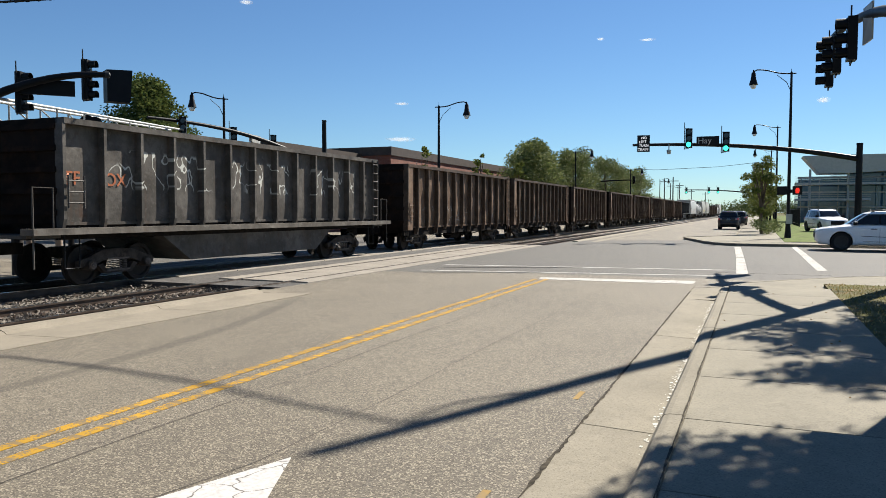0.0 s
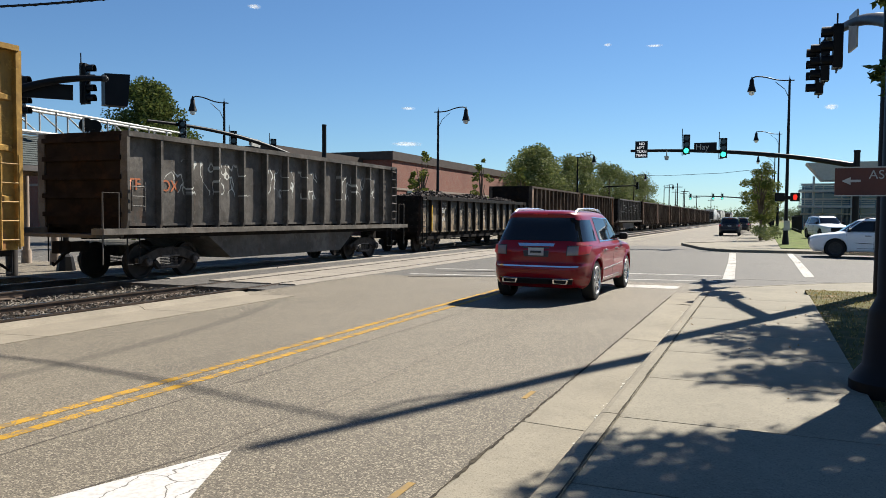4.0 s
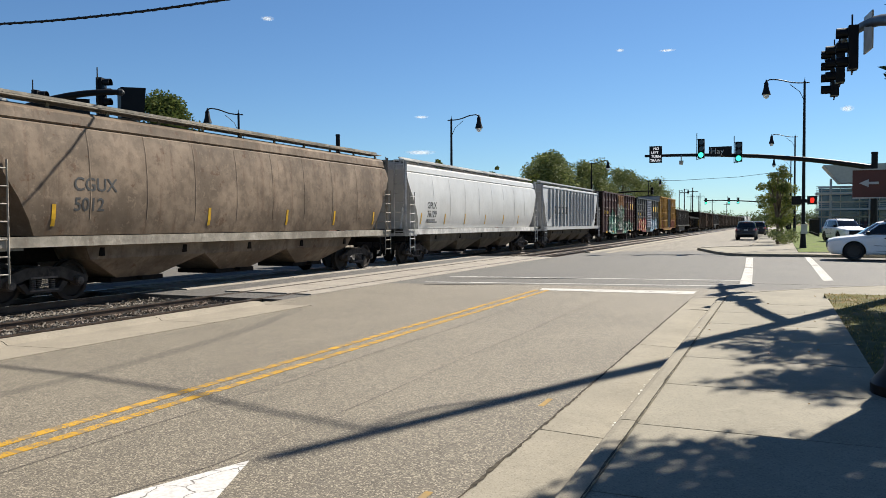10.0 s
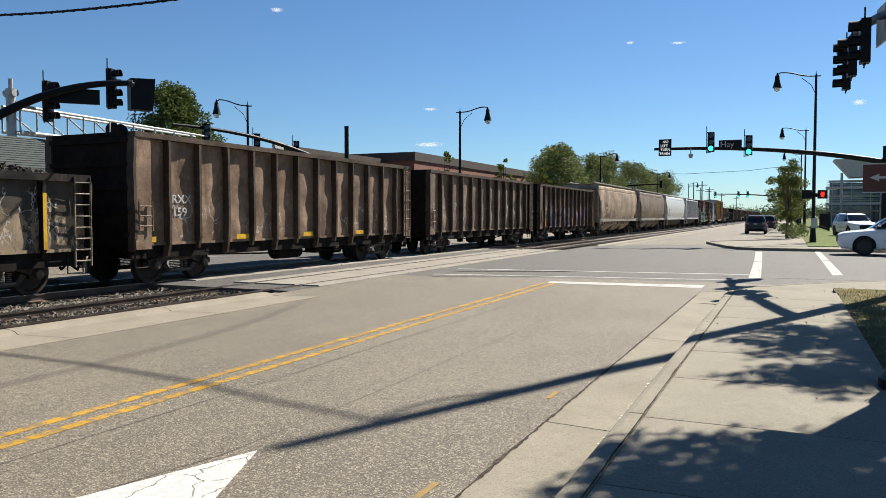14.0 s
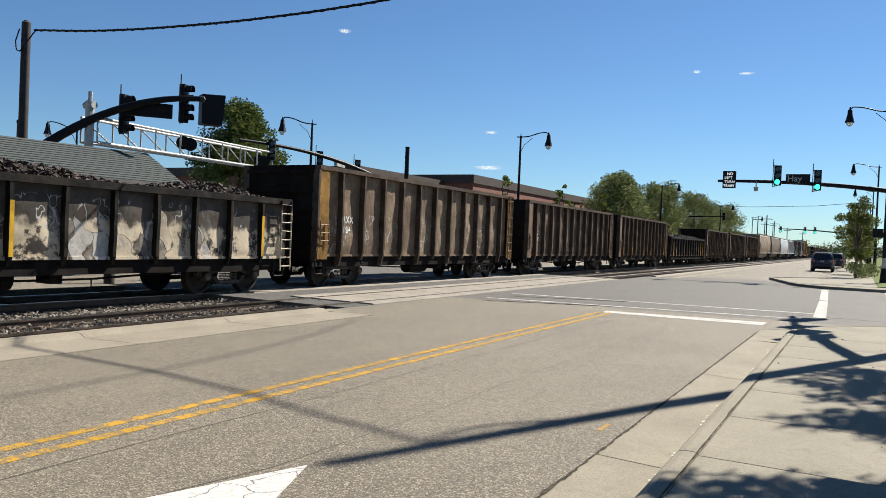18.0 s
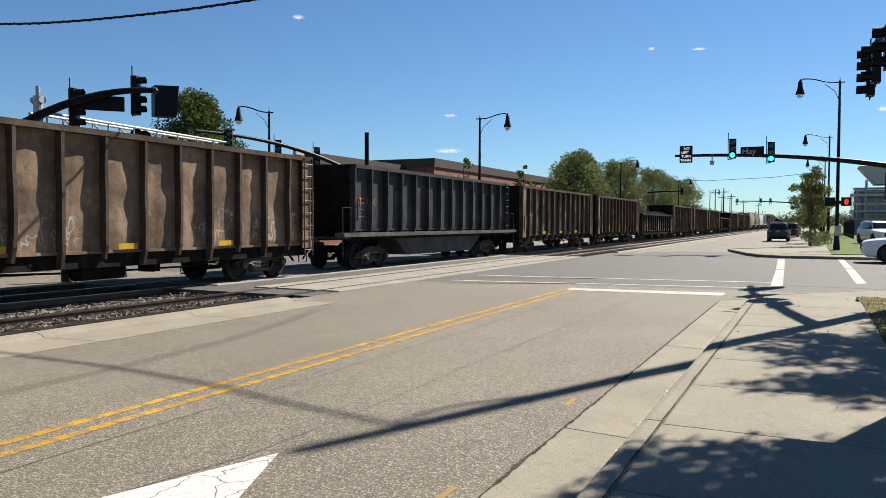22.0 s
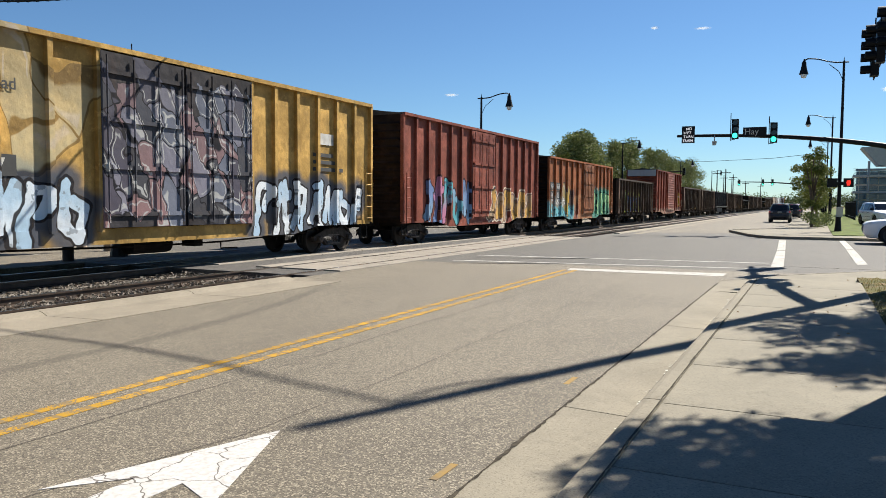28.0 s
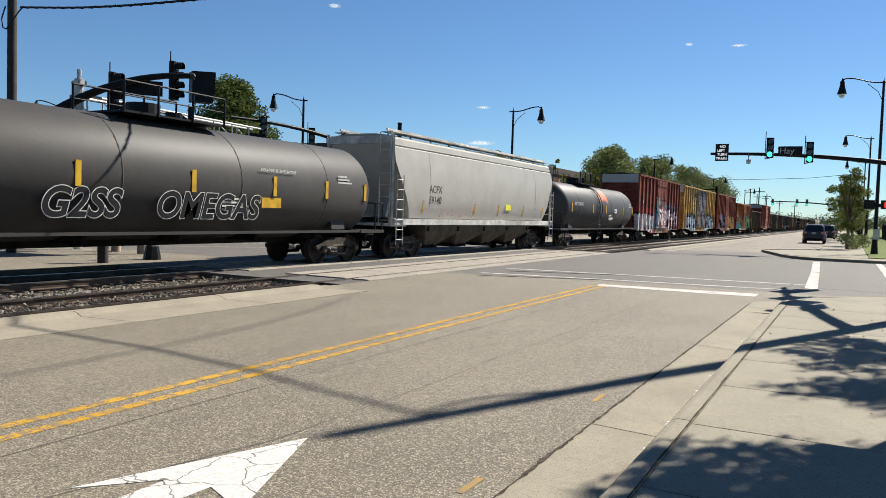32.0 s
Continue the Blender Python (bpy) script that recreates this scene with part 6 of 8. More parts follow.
hop_j = at(hopper("ribbed_hopper_car", 16.8, 4.32, coat_hop_grey, coat_hop_grey, False, 15, 4, 1, "pale grey ribbed covered hopper", pit_coat=M_PIT), -129.3, -112.4)
for i, w in enumerate(("TI", "MX", "49", "17")):
    bm = bmesh.new()
    y = -5.55 + i * 0.98
    box(bm, 1.405, 1.41, y - 0.04, y + 0.62, 2.38, 2.9)
    part("mark_plate", bm, M_LETTERDARK, hop_j)
    lettering(hop_j, w, 0.45, y, 2.46, 1.414)
bars(hop_j, -5.5, 2.2, 1.6, 0.035, 3, M_STEELGREY, 1.405)
hop_k = at(hopper("hopper_car", 18.5, 4.3, coat_hop_white, coat_sill_white, True, 0, 4, 2, "clean white covered hopper with curved sides", pit_coat=M_PIT), -149.4, -130.8)
lettering(hop_k, "GPLX", 0.40, -7.34, 2.40, 1.556, M_LETTERDARK)
lettering(hop_k, "76129", 0.40, -7.34, 2.02, 1.554, M_LETTERDARK)
bars(hop_k, -7.36, 1.86, 1.3, 0.05, 2, M_LETTERDARK, 1.512)
hop_l = at(hopper("hopper_car", 17.1, 4.3, coat_hop_tan, coat_sill_tan, True, 0, 3, 3, "dust-brown covered hopper with curved sides"), -168.1, -150.9)
lettering(hop_l, "CGUX", 0.42, -6.4, 2.5, 1.556, M_LETTERDARK)
lettering(hop_l, "5012", 0.42, -6.4, 2.05, 1.556, M_LETTERDARK)
hop_m = at(hopper("hopper_car", 17.1, 4.3, coat_hop_rust, coat_sill_tan, True, 0, 3, 4, "tan covered hopper streaked with red rust"), -186.9, -169.7)
lettering(hop_m, "SAMX", 0.42, -6.4, 2.5, 1.556, M_LETTERDARK)
lettering(hop_m, "11433", 0.42, -6.4, 2.05, 1.556, M_LETTERDARK)
bars(hop_m, -6.0, 1.95, 2.2, 0.06, 2, M_LETTERDARK, 1.525)
hop_p = at(hopper("hopper_car", 16.2, 4.45, coat_hop_pale, coat_sill_white, True, 0, 4, 5, "pale grey covered hopper with curved sides", pit_coat=M_PIT, seams=2), -546.7, -530.5)
lettering(hop_p, "ACFX", 0.40, -5.6, 2.5, 1.556, M_LETTERDARK)
lettering(hop_p, "59140", 0.40, -5.6, 2.08, 1.556, M_LETTERDARK)
bm = bmesh.new()
box(bm, 1.50, 1.548, 1.75, 2.35, 1.95, 2.22)
part("warning_placard", bm, paint("placard_yellow", (0.7, 0.62, 0.05), 0.5), hop_p)
for car, ys in ((hop_k, (-7.93, -5.35, -2.88, -0.04, 2.84, 5.5)), (hop_l, (-6.9, -2.0, 1.6, 4.4, 7.2)), (hop_m, (-7.0, -2.0, 2.4, 5.2, 7.3)), (hop_p, (-6.0, -1.5, 1.0, 4.0, 6.6))):
    for y in ys:
        bm = bmesh.new()
        loft(bm, [[(x + 0.002, y - 0.05, z), (x + 0.008, y - 0.05, z), (x + 0.008, y + 0.05, z), (x + 0.002, y + 0.05, z)] for x, z in ((1.46, 1.70), (1.50, 1.85), (1.536, 2.18))])
        part("reflective_strip", bm, M_STRIPE, car)
at(copy_thing(hop_k, blank), 182.5 - 1, 201)
at(copy_thing(hop_p, blank), 222, 238.2)
at(copy_thing(hop_p, blank), 240, 256.5)

at(boxcar("boxcar", 15.4, 5.1, 11, coat_red, coat_red, (-1.95, 2.68), True, 4, low=1.0, rib=0.12, open_door=True, end_top=coat_hop_grey, label="tall red boxcar with a ribbed door standing ajar"), -420.3, -404.9)
wr = at(boxcar("boxcar", 15.6, 4.5, 13, coat_wr, coat_wr_door, (-0.3, 2.3), False, 5, low=1.0, rib=0.11, label="orange-brown boxcar with turquoise and green sprayed pieces"), -454.6, -438.95)
for w, y, z in (("WR", -7.35, 2.58), ("WK", -6.15, 2.58), ("44", -7.35, 2.05), ("32", -6.15, 2.05)):
    bm = bmesh.new()
    box(bm, HALF - 0.096, HALF - 0.089, y - 0.04, y + 0.66, z - 0.09, z + 0.4)
    part("mark_plate", bm, M_LETTERDARK, wr)
    lettering(wr, w, 0.46, y, z, HALF - 0.086)
at(boxcar("boxcar", 15.8, 5.15, 14, coat_red2, coat_red2, (-1.4, 1.4), False, 6, low=1.0, rib=0.12, label="tall brick-red boxcar with a tan sprayed piece"), -472.6, -456.7)
tbox = at(boxcar("long_boxcar", 18.7, 5.15, 16, coat_tbox, coat_tbox_door, (-2.2, 2.9), False, 7, low=1.05, double=True, rib=0.12, end_top=coat_hop_grey, label="long yellow boxcar with black double doors and blue sprayed pieces"), -493.7, -474.9)
lettering(tbox, "next load", 0.34, -8.3, 4.1, HALF - 0.09, M_LETTERDARK)
lettering(tbox, "any road", 0.34, -5.3, 3.9, HALF - 0.09, M_LETTERDARK)
for w, y, z in (("TB", -7.0, 2.72), ("OX", -5.9, 2.72), ("67", -7.0, 2.25), ("05", -5.9, 2.25), ("07", -4.8, 2.25)):
    bm = bmesh.new()
    box(bm, HALF - 0.112, HALF - 0.098, y - 0.06, y + 0.66, z - 0.07, z + 0.36)
    part("mark_plate", bm, M_LETTERDARK, tbox)
    lettering(tbox, w, 0.42, y, z, HALF - 0.094)
M_MARKRED, M_MARKBLUE = paint("mark_red", (0.55, 0.10, 0.05), 0.6), paint("mark_blue", (0.16, 0.22, 0.34), 0.6)
for car, yc, zc, s in ((tbox, -6.4, 4.0, 0.75), (fbox, -5.4, 4.1, 0.6)):
    for k, (m_, d) in enumerate(((M_MARKBLUE, 1), (M_MARKRED, -1))):
        bm = bmesh.new()
        for o in (-0.13, 0.05):
            v = [bm.verts.new((HALF - 0.09 + 0.004 * k, yc + a * s + o, zc + d * a * s)) for a in (-1, 1)] + [bm.verts.new((HALF - 0.09 + 0.004 * k, yc + a * s + o + 0.16, zc + d * a * s)) for a in (1, -1)]
            bm.faces.new(v)
        part("painted_cross", bm, m_, car, "crossed red and blue painted stripes")
bars(tbox, 6.2, 3.55, 1.3, 0.36, 1, M_LETTER, HALF - 0.09, "logo_block")
bars(fbox, 4.9, 4.1, 1.3, 0.36, 1, M_LETTER, HALF - 0.09, "logo_block")
bars(tbox, 5.9, 3.15, 1.7, 0.12, 3, M_LETTERDARK, HALF - 0.09)
red_j = at(boxcar("boxcar", 15.5, 5.15, 14, coat_red3, coat_red3, (-1.7, 2.0), False, 8, low=1.0, rib=0.12, end_top=coat_hop_grey, label="tall maroon boxcar covered in white and pink sprayed letters"), -511.4, -495.85)
lettering(red_j, "14", 0.5, -6.4, 2.95, HALF - 0.09)
lettering(red_j, "5", 0.5, -5.2, 2.95, HALF - 0.09)
bars(red_j, 1.3, 3.3, 0.8, 0.05, 3, M_LETTER, HALF - 0.09)
tank_k = at(tank_car("tank_car", 15.6, coat_tank, 1, "black tank car with an orange paint patch and railed hatch", shift=-2.1), -528.3, -512.7)
lettering(tank_k, "DBCX 200115", 0.28, -6.2, 2.45, 1.51)
tank_n = at(tank_car("tank_car", 17.0, coat_tank2, 2, "charcoal tank car with outlined sprayed letters", rung_y=-5.4), -564.7, -547.7)
lettering(tank_n, "HEXAMETHYLENEDIAMINE", 0.125, 2.6, 2.72, 1.50)
for w, y in (("OMEGAS", -1.0), ("G2SS", -3.9)):
    lettering(tank_n, w, 0.88, y, 1.42, 1.495, None, "sprayed_letters", 0.045, 0.3)
    lettering(tank_n, w, 0.88, y, 1.42, 1.5, M_BLACK, "sprayed_letters", 0.022, 0.3)
bm = bmesh.new()
box(bm, 1.45, 1.47, 2.7, 3.5, 1.72, 2.0)
part("ochre_patch", bm, M_STRIPE, tank_n)
tank_w = at(tank_car("tank_car", 15.4, coat_tank_w, 3, "off-white tank car far along the train"), 204, 219.4)
at(copy_thing(tank_w, blank), 310.5, 326)
at(copy_thing(hop_p, blank), 328, 344)
for car, ys in ((tank_k, (-6.6, -2.5, 0.4, 4.6, 7.2)), (tank_n, (-3.0, 0.2, 3.2, 5.6, 7.7))):
    bm = bmesh.new()
    for y in ys:
        box(bm, 1.492, 1.51, y - 0.07, y + 0.07, 2.05, 2.6)
    part("reflective_strip", bm, M_STRIPE, car)
    if car is tank_k:
        bm = bmesh.new()
        box(bm, 1.49, 1.512, 2.35, 2.95, 2.1, 2.38)
        placard = part("placard", bm, M_LETTER, car, "white emergency placard")
        bars(placard, 2.4, 2.2, 0.5, 0.07, 1, M_LETTERDARK, 1.513)
    bars(car, 6.2, 2.75, 0.75, 0.05, 6, M_LETTER, 1.475)
    bars(car, 1.2, 1.9, 1.0, 0.05, 4, M_LETTER, 1.455)

for ob in list(BOGIE.children_recursive) + [BOGIE, COUPLER]:
    bpy.data.objects.remove(ob)

# ---- street furniture ----
def lamp_post(x, y, h, turn, reach=1.9, label="black street lamp with a curved arm and hanging bell lantern", head_drop=0.1):
    """A tapered post, a swan arm that reaches to its own +x, and a hanging bell lantern."""
    post = thing("street_lamp", label, "street lamp", "street lamps", pose(x, y, 0, 0, 0, turn))
    bm = bmesh.new()
    rod(bm, (0, 0, 0), (0, 0, 0.9), 0.2, 0.13, 12)
    rod(bm, (0, 0, 0.9), (0, 0, 1.1), 0.15, 0.12, 12)
    rod(bm, (0, 0, 1.1), (0, 0, h), 0.105, 0.06, 10)
    rod(bm, (0, 0, h), (0, 0, h + 0.22), 0.03, 0.005, 8)
    part("post", bm, M_BLACK, post, smooth=True)
    bm = bmesh.new()
    pts = []
    for i in range(13):
        u = i / 12
        pts.append((-0.25 + u * (reach + 0.25), 0, h - 0.08 + 0.34 * (1 / (1 + math.exp(-9 * (u - 0.55)))) - (0.1 if i == 12 else 0)))
    pipe(bm, pts, 0.035, 8)
    pipe(bm, [(0, 0, h - 1.1), (0.25, 0, h - 0.55), (0.75, 0, h - 0.12)], 0.018)
    part("arm", bm, M_BLACK, post)
    ex, ez = reach, pts[-1][2]
    bm = bmesh.new()
    loft(bm, [[(ex + r * math.cos(k * math.tau / 16), r * math.sin(k * math.tau / 16), ez + z) for k in range(16)] for r, z in ((0.03, 0.1), (0.05, 0), (0.12, -0.1), (0.13, -0.32), (0.15, -0.36), (0.15, -0.42), (0.24, -0.72), (0.25, -0.76))])
    part("lantern", bm, M_BLACK, post, smooth=True)
    bm = bmesh.new()
    loft(bm, [[(ex + r * math.cos(k * math.tau / 14), r * math.sin(k * math.tau / 14), ez + z) for k in range(14)] for r, z in ((0.17, -0.765), (0.165, -0.85), (0.12, -0.94), (0.04, -0.98))])
    part("globe", bm, M_LAMPGLASS, post, "pale glass globe", smooth=True)
    return post


lamp = lamp_post(1.26, 47.9, 9.55, 180, 2.0)
for i in range(1, 8):
    copy_thing(lamp, pose(1.26, 47.9 + 30.0 * i, 0, 0, 0, 180))
left = lamp_post(-19.05, 44.6, 8.25, 20, 1.75)
copy_thing(left, pose(-29.0, 36.2, -0.1, 0, 0, 215))
copy_thing(left, pose(-46.3, 33.0, -0.3, 0, 0, 235))
for y in (84, 124, 164):
    copy_thing(left, pose(-19.05, y, 0, 0, 0, 10))
copy_thing(left, pose(-33.5, 18.5, -2.4, 0, 0, 180))


def signal_head(parent, n, lit=None, m=None, back=False, side=False):
    """A traffic signal head of n sections with hooded lenses; it faces its own -y."""
    bm = bmesh.new()
    h = 0.36 * n
    box(bm, -0.18, 0.18, -0.1, 0.12, -h / 2, h / 2)
    head = part("signal_head", bm, M_BLACK, parent, at=m)
    for i in range(n):
        z = h / 2 - 0.18 - 0.36 * i
        bm = bmesh.new()
        loft(bm, [[(0.155 * math.cos(a), y, z + 0.155 * math.sin(a)) for a in np.linspace(-0.5, math.pi + 0.5, 12)] + [(0.145 * math.cos(a), y, z + 0.145 * math.sin(a)) for a in np.linspace(math.pi + 0.5, -0.5, 12)] for y in (-0.1, -0.36)])
        part("hood", bm, M_BLACK, head)
        bm = bmesh.new()
        rod(bm, (0, -0.1, z), (0, -0.112, z), 0.14, n=16)
        part("lens", bm, M_GREEN if lit == i else M_GLASS, head)
    bm = bmesh.new()
    pipe(bm, [(-0.24, 0.02, -h / 2 - 0.08), (-0.24, 0.02, h / 2 + 0.35)], 0.022)
    pipe(bm, [(-0.24, 0.02, h / 2), (0, 0.02, h / 2)], 0.02)
    pipe(bm, [(-0.24, 0.02, -h / 2 - 0.05), (0, 0.02, -h / 2 - 0.02)], 0.02)
    part("bracket", bm, M_BLACK, head)
    return head


def mast(label, base, height, tip, droop, group="signal masts", r=0.19, bow=2.4, arm=(0.15, 0.075)):
    """A post with a long arm that bends up from it."""
    s = thing("signal_mast", label, "traffic signal", group)
    bm = bmesh.new()
    rod(bm, base, (base[0], base[1], base[2] + height), r, r * 0.8, 16)
    rod(bm, (base[0], base[1], base[2] + height), (base[0], base[1], base[2] + height + 0.1), r * 0.9, r * 0.85, 16)
    part("post", bm, M_BLACK, s, smooth=True)
    bm = bmesh.new()
    a, b = Vector((base[0], base[1], base[2] + height - droop)), Vector(tip)
    pts = []
    for i in range(15):
        u = i / 14
        p = a.lerp(b, u)
        p.z = a.z + (b.z - a.z) * (1 - (1 - u) ** bow)
        pts.append(p)
    pipe(bm, pts, arm[0], 12, arm[1])
    part("arm", bm, M_BLACK, s, smooth=True)
    return s


# the mast across the side street, with two green heads, a street name and a turn sign
hay = mast("black signal mast arm with two green signals and signs", (4.6, 46.2, 0), 5.2, (-7.15, 45.3, 5.48), 0.75)
signal_head(hay, 3, 2, pose(-4.02, 45.05, 5.75))
signal_head(hay, 3, 2, pose(-2.06, 45.15, 5.5))
bm = bmesh.new()
box(bm, -3.62, -2.42, 45.1, 45.14, 5.33, 5.83)
plate = part("street_sign", bm, M_BLACK, hay, "dark street name sign")
lettering(hay, "Hay", 0.46, 0, 0, 0, M_LETTER, "sign_text", 0.0).matrix_basis = pose(-3.55, 45.09, 5.44, 90, 0, 0)
bm = bmesh.new()
box(bm, -6.85, -6.15, 45.0, 45.04, 5.05, 6.0)
part("turn_sign", bm, M_BLACK, hay, "black electronic turn sign")
for i, w in enumerate(("NO", "LEFT", "TURN", "TRAIN")):
    lettering(hay, w, 0.20, 0, 0, 0, glow("sign_white", (0.9, 0.92, 0.95), 0.4), "sign_text", 0.01).matrix_basis = pose(-6.5 - 0.06 * len(w) - 0.01, 44.99, 5.78 - 0.22 * i, 90, 0, 0)
bm = bmesh.new()
rod(bm, (-5.1, 45.1, 5.45), (-5.1, 45.1, 5.1), 0.03)
rod(bm, (-5.1, 45.1, 5.12), (-5.1, 45.1, 4.9), 0.13, 0.1, 12)
part("camera_pod", bm, M_STEEL, hay)

# the pedestrian head on the lamp post
ped = thing("pedestrian_signal", "pedestrian signal showing a red hand on the lamp post", "pedestrian signal", m=pose(1.3, 47.55, 0))
bm = bmesh.new()
box(bm, 0.14, 0.64, -0.12, 0.12, 2.6, 3.08)
box(bm, -0.66, -0.15, -0.12, 0.12, 2.6, 3.08)
box(bm, -0.2, 0.2, 0.02, 0.1, 2.7, 2.9)
part("housing", bm, M_BLACK, ped)
bm = bmesh.new()
prism(bm, [(0.31, 2.68), (0.46, 2.68), (0.51, 2.85), (0.47, 2.98), (0.31, 2.98), (0.28, 2.85)], "y", -0.135, -0.121)
part("hand_lens", bm, M_RED, ped, "glowing red hand")
bm = bmesh.new()
box(bm, -0.16, 0.16, -0.1, 0.1, 0.95, 1.5)
part("cabinet", bm, M_STEEL, ped)

# the mast at the near corner: its arm hangs over the side street
near = mast("black signal mast with an arm over the side street", (2.35, 17.7, 0.03), 6.6, (1.42, 28.2, 6.95), 1.05)
bm = bmesh.new()
rod(bm, (2.35, 17.7, 6.6), (2.25, 17.7, 13.5), 0.165, 0.085, 12)
part("upper_post", bm, M_BLACK, near, smooth=True)
signal_head(near, 3, None, pose(1.67, 21.67, 5.95, 0, 0, -88))
signal_head(near, 3, None, pose(1.56, 24.37, 6.08, 0, 0, -88))
signal_head(near, 4, None, pose(1.55, 26.57, 6.22, 0, 0, -88))
bm = bmesh.new()
box(bm, -0.02, 0.02, -0.38, 0.38, -0.45, 0.45)
part("back_sign", bm, M_STEEL, near, at=pose(1.98, 21.2, 6.2, 0, 0, 8))

# the near pole with a brown way sign
M_BROWN = paint("sign_brown", (0.11, 0.04, 0.03), 0.5)
pole = thing("sign_pole", "thick black pole with a flared base and a brown way sign", "pole", m=pose(1.19, 7.55, 0.1))
bm = bmesh.new()
loft(bm, [[(r * math.cos(k * math.tau / 20), r * math.sin(k * math.tau / 20), z) for k in range(20)] for r, z in ((0.4, 0), (0.4, 0.12), (0.3, 0.25), (0.26, 0.7), (0.245, 0.75), (0.2, 0.85), (0.185, 3.0), (0.16, 8.5))])
part("post", bm, M_BLACK, pole, smooth=True)
bm = bmesh.new()
box(bm, -0.57, 0.75, -0.23, -0.21, 1.72, 1.96)
board = part("sign_board", bm, M_BROWN, pole, "brown board with a white arrow")
for a, b, c, d in ((-0.57, 0.75, 1.715, 1.725), (-0.57, 0.75, 1.955, 1.965)):
    bm = bmesh.new()
    box(bm, a, b, -0.236, -0.229, c, d)
    part("sign_border", bm, M_LETTER, pole)
bm = bmesh.new()
prism(bm, [(-0.52, 1.845), (-0.45, 1.878), (-0.45, 1.855), (-0.375, 1.855), (-0.375, 1.835), (-0.45, 1.835), (-0.45, 1.812)], "y", -0.236, -0.231)
part("sign_arrow", bm, M_LETTER, pole)
lettering(pole, "ASOM", 0.105, 0, 0, 0, M_LETTER, "sign_text", 0.0).matrix_basis = pose(-0.315, -0.236, 1.862, 90, 0, 0)
lettering(pole, "PAR", 0.105, 0, 0, 0, M_LETTER, "sign_text", 0.0).matrix_basis = pose(-0.10, -0.236, 1.752, 90, 0, 0)

# the mast behind the railway that carries signals over the far street
west = mast("black signal mast arm seen from behind", (-26.55, 16.7, -0.1), 5.2, (-22.0, 20.8, 6.47), 1.38, bow=2.0, arm=(0.185, 0.10))
bm = bmesh.new()
rod(bm, (-22.02, 20.78, 6.47), (-21.92, 20.87, 6.47), 0.12, 0.12, 16)
rod(bm, (-21.92, 20.87, 6.47), (-21.88, 20.9, 6.47), 0.09, 0.04, 16)
part("end_cap", bm, M_STEELGREY, west, "round grey cap")
signal_head(west, 4, None, pose(-22.95, 20.85, 6.35, 0, 0, 108))
signal_head(west, 4, None, pose(-24.5, 19.4, 5.78, 0, 0, 108))
bm = bmesh.new()
prism(bm, [(-0.4, -0.6), (0.4, -0.6), (0.5, 0.6), (-0.4, 0.55)], "y", -0.25, 0.3)
part("sign_box", bm, M_BLACK, west, at=pose(-22.46, 21.75, 6.23, 0, 0, 60))
bm = bmesh.new()
box(bm, -0.9, 0.9, -0.05, 0.05, -0.27, 0.27)
part("back_sign", bm, M_BLACK, west, at=pose(-23.7, 19.77, 5.97, 0, 0, 48))
far_w = mast("signal mast on the far street with a street name", (-26, 42.3, -0.1), 7.4, (-29.3, 30.5, 6.4), 3.0, r=0.17)
for x, y, z in ((-28.6, 32.3, 6.05), (-28.1, 35.9, 5.85), (-27.7, 39.2, 5.7)):
    signal_head(far_w, 3, None, pose(x, y, z, 0, 0, 35))
bm = bmesh.new()
box(bm, -0.02, 0.02, -0.75, 0.75, -0.22, 0.22)
part("street_sign", bm, M_STEEL, far_w, at=pose(-27.75, 37.4, 5.85, 0, 0, 12))

# the white cantilever of the level crossing
gantry = thing("crossing_gantry", "white steel cantilever truss with crossing lights", "signal gantry")
g0, g1 = Vector((-25.0, 18.3, 0)), Vector((-28.9, 32.2, 0))
along = (g1 - g0).normalized()
across = Vector((-along.y, along.x, 0))


def lift(u):
    """The truss rises slightly towards its tip."""
    return -0.36 * (1 - u)


for w in (-0.35, 0.35):
    for z in (4.95, 5.85):
        bm = bmesh.new()
        rod(bm, g0 + across * w + Vector((0, 0, z + lift(0))), g1 + across * w + Vector((0, 0, z + 0.05)), 0.055, n=8)
        part("chord", bm, M_STEEL, gantry)
for i in range(9):
    u, u2 = i / 8, min(1, (i + 1) / 8)
    p, q = g0.lerp(g1, u), g0.lerp(g1, u2)
    for w in (-0.35, 0.35):
        bm = bmesh.new()
        o = across * w
        rod(bm, p + o + Vector((0, 0, 4.95 + lift(u))), p + o + Vector((0, 0, 5.87 + lift(u))), 0.035, n=6)
        if i < 8 and w > 0:
            rod(bm, p + o + Vector((0, 0, 5.85 + lift(u))), q + o + Vector((0, 0, 4.97 + lift(u2))), 0.03, n=6)
        part("brace", bm, M_STEEL, gantry)
    bm = bmesh.new()
    rod(bm, p - across * 0.35 + Vector((0, 0, 4.95 + lift(u))), p + across * 0.35 + Vector((0, 0, 4.95 + lift(u))), 0.03, n=6)
    part("cross_piece", bm, M_STEEL, gantry)
bm = bmesh.new()
rod(bm, g0 + Vector((0, 0, -0.1)), g0 + Vector((0, 0, 6.1)), 0.16, n=12)
rod(bm, g0 + Vector((0, 0, 6.1)), g0 + Vector((0, 0, 6.45)), 0.08, n=10)
rod(bm, g0 + Vector((-0.25, 0, 5.95)), g0 + Vector((0.25, 0, 5.95)), 0.14, n=10)
part("mast", bm, M_STEEL, gantry)
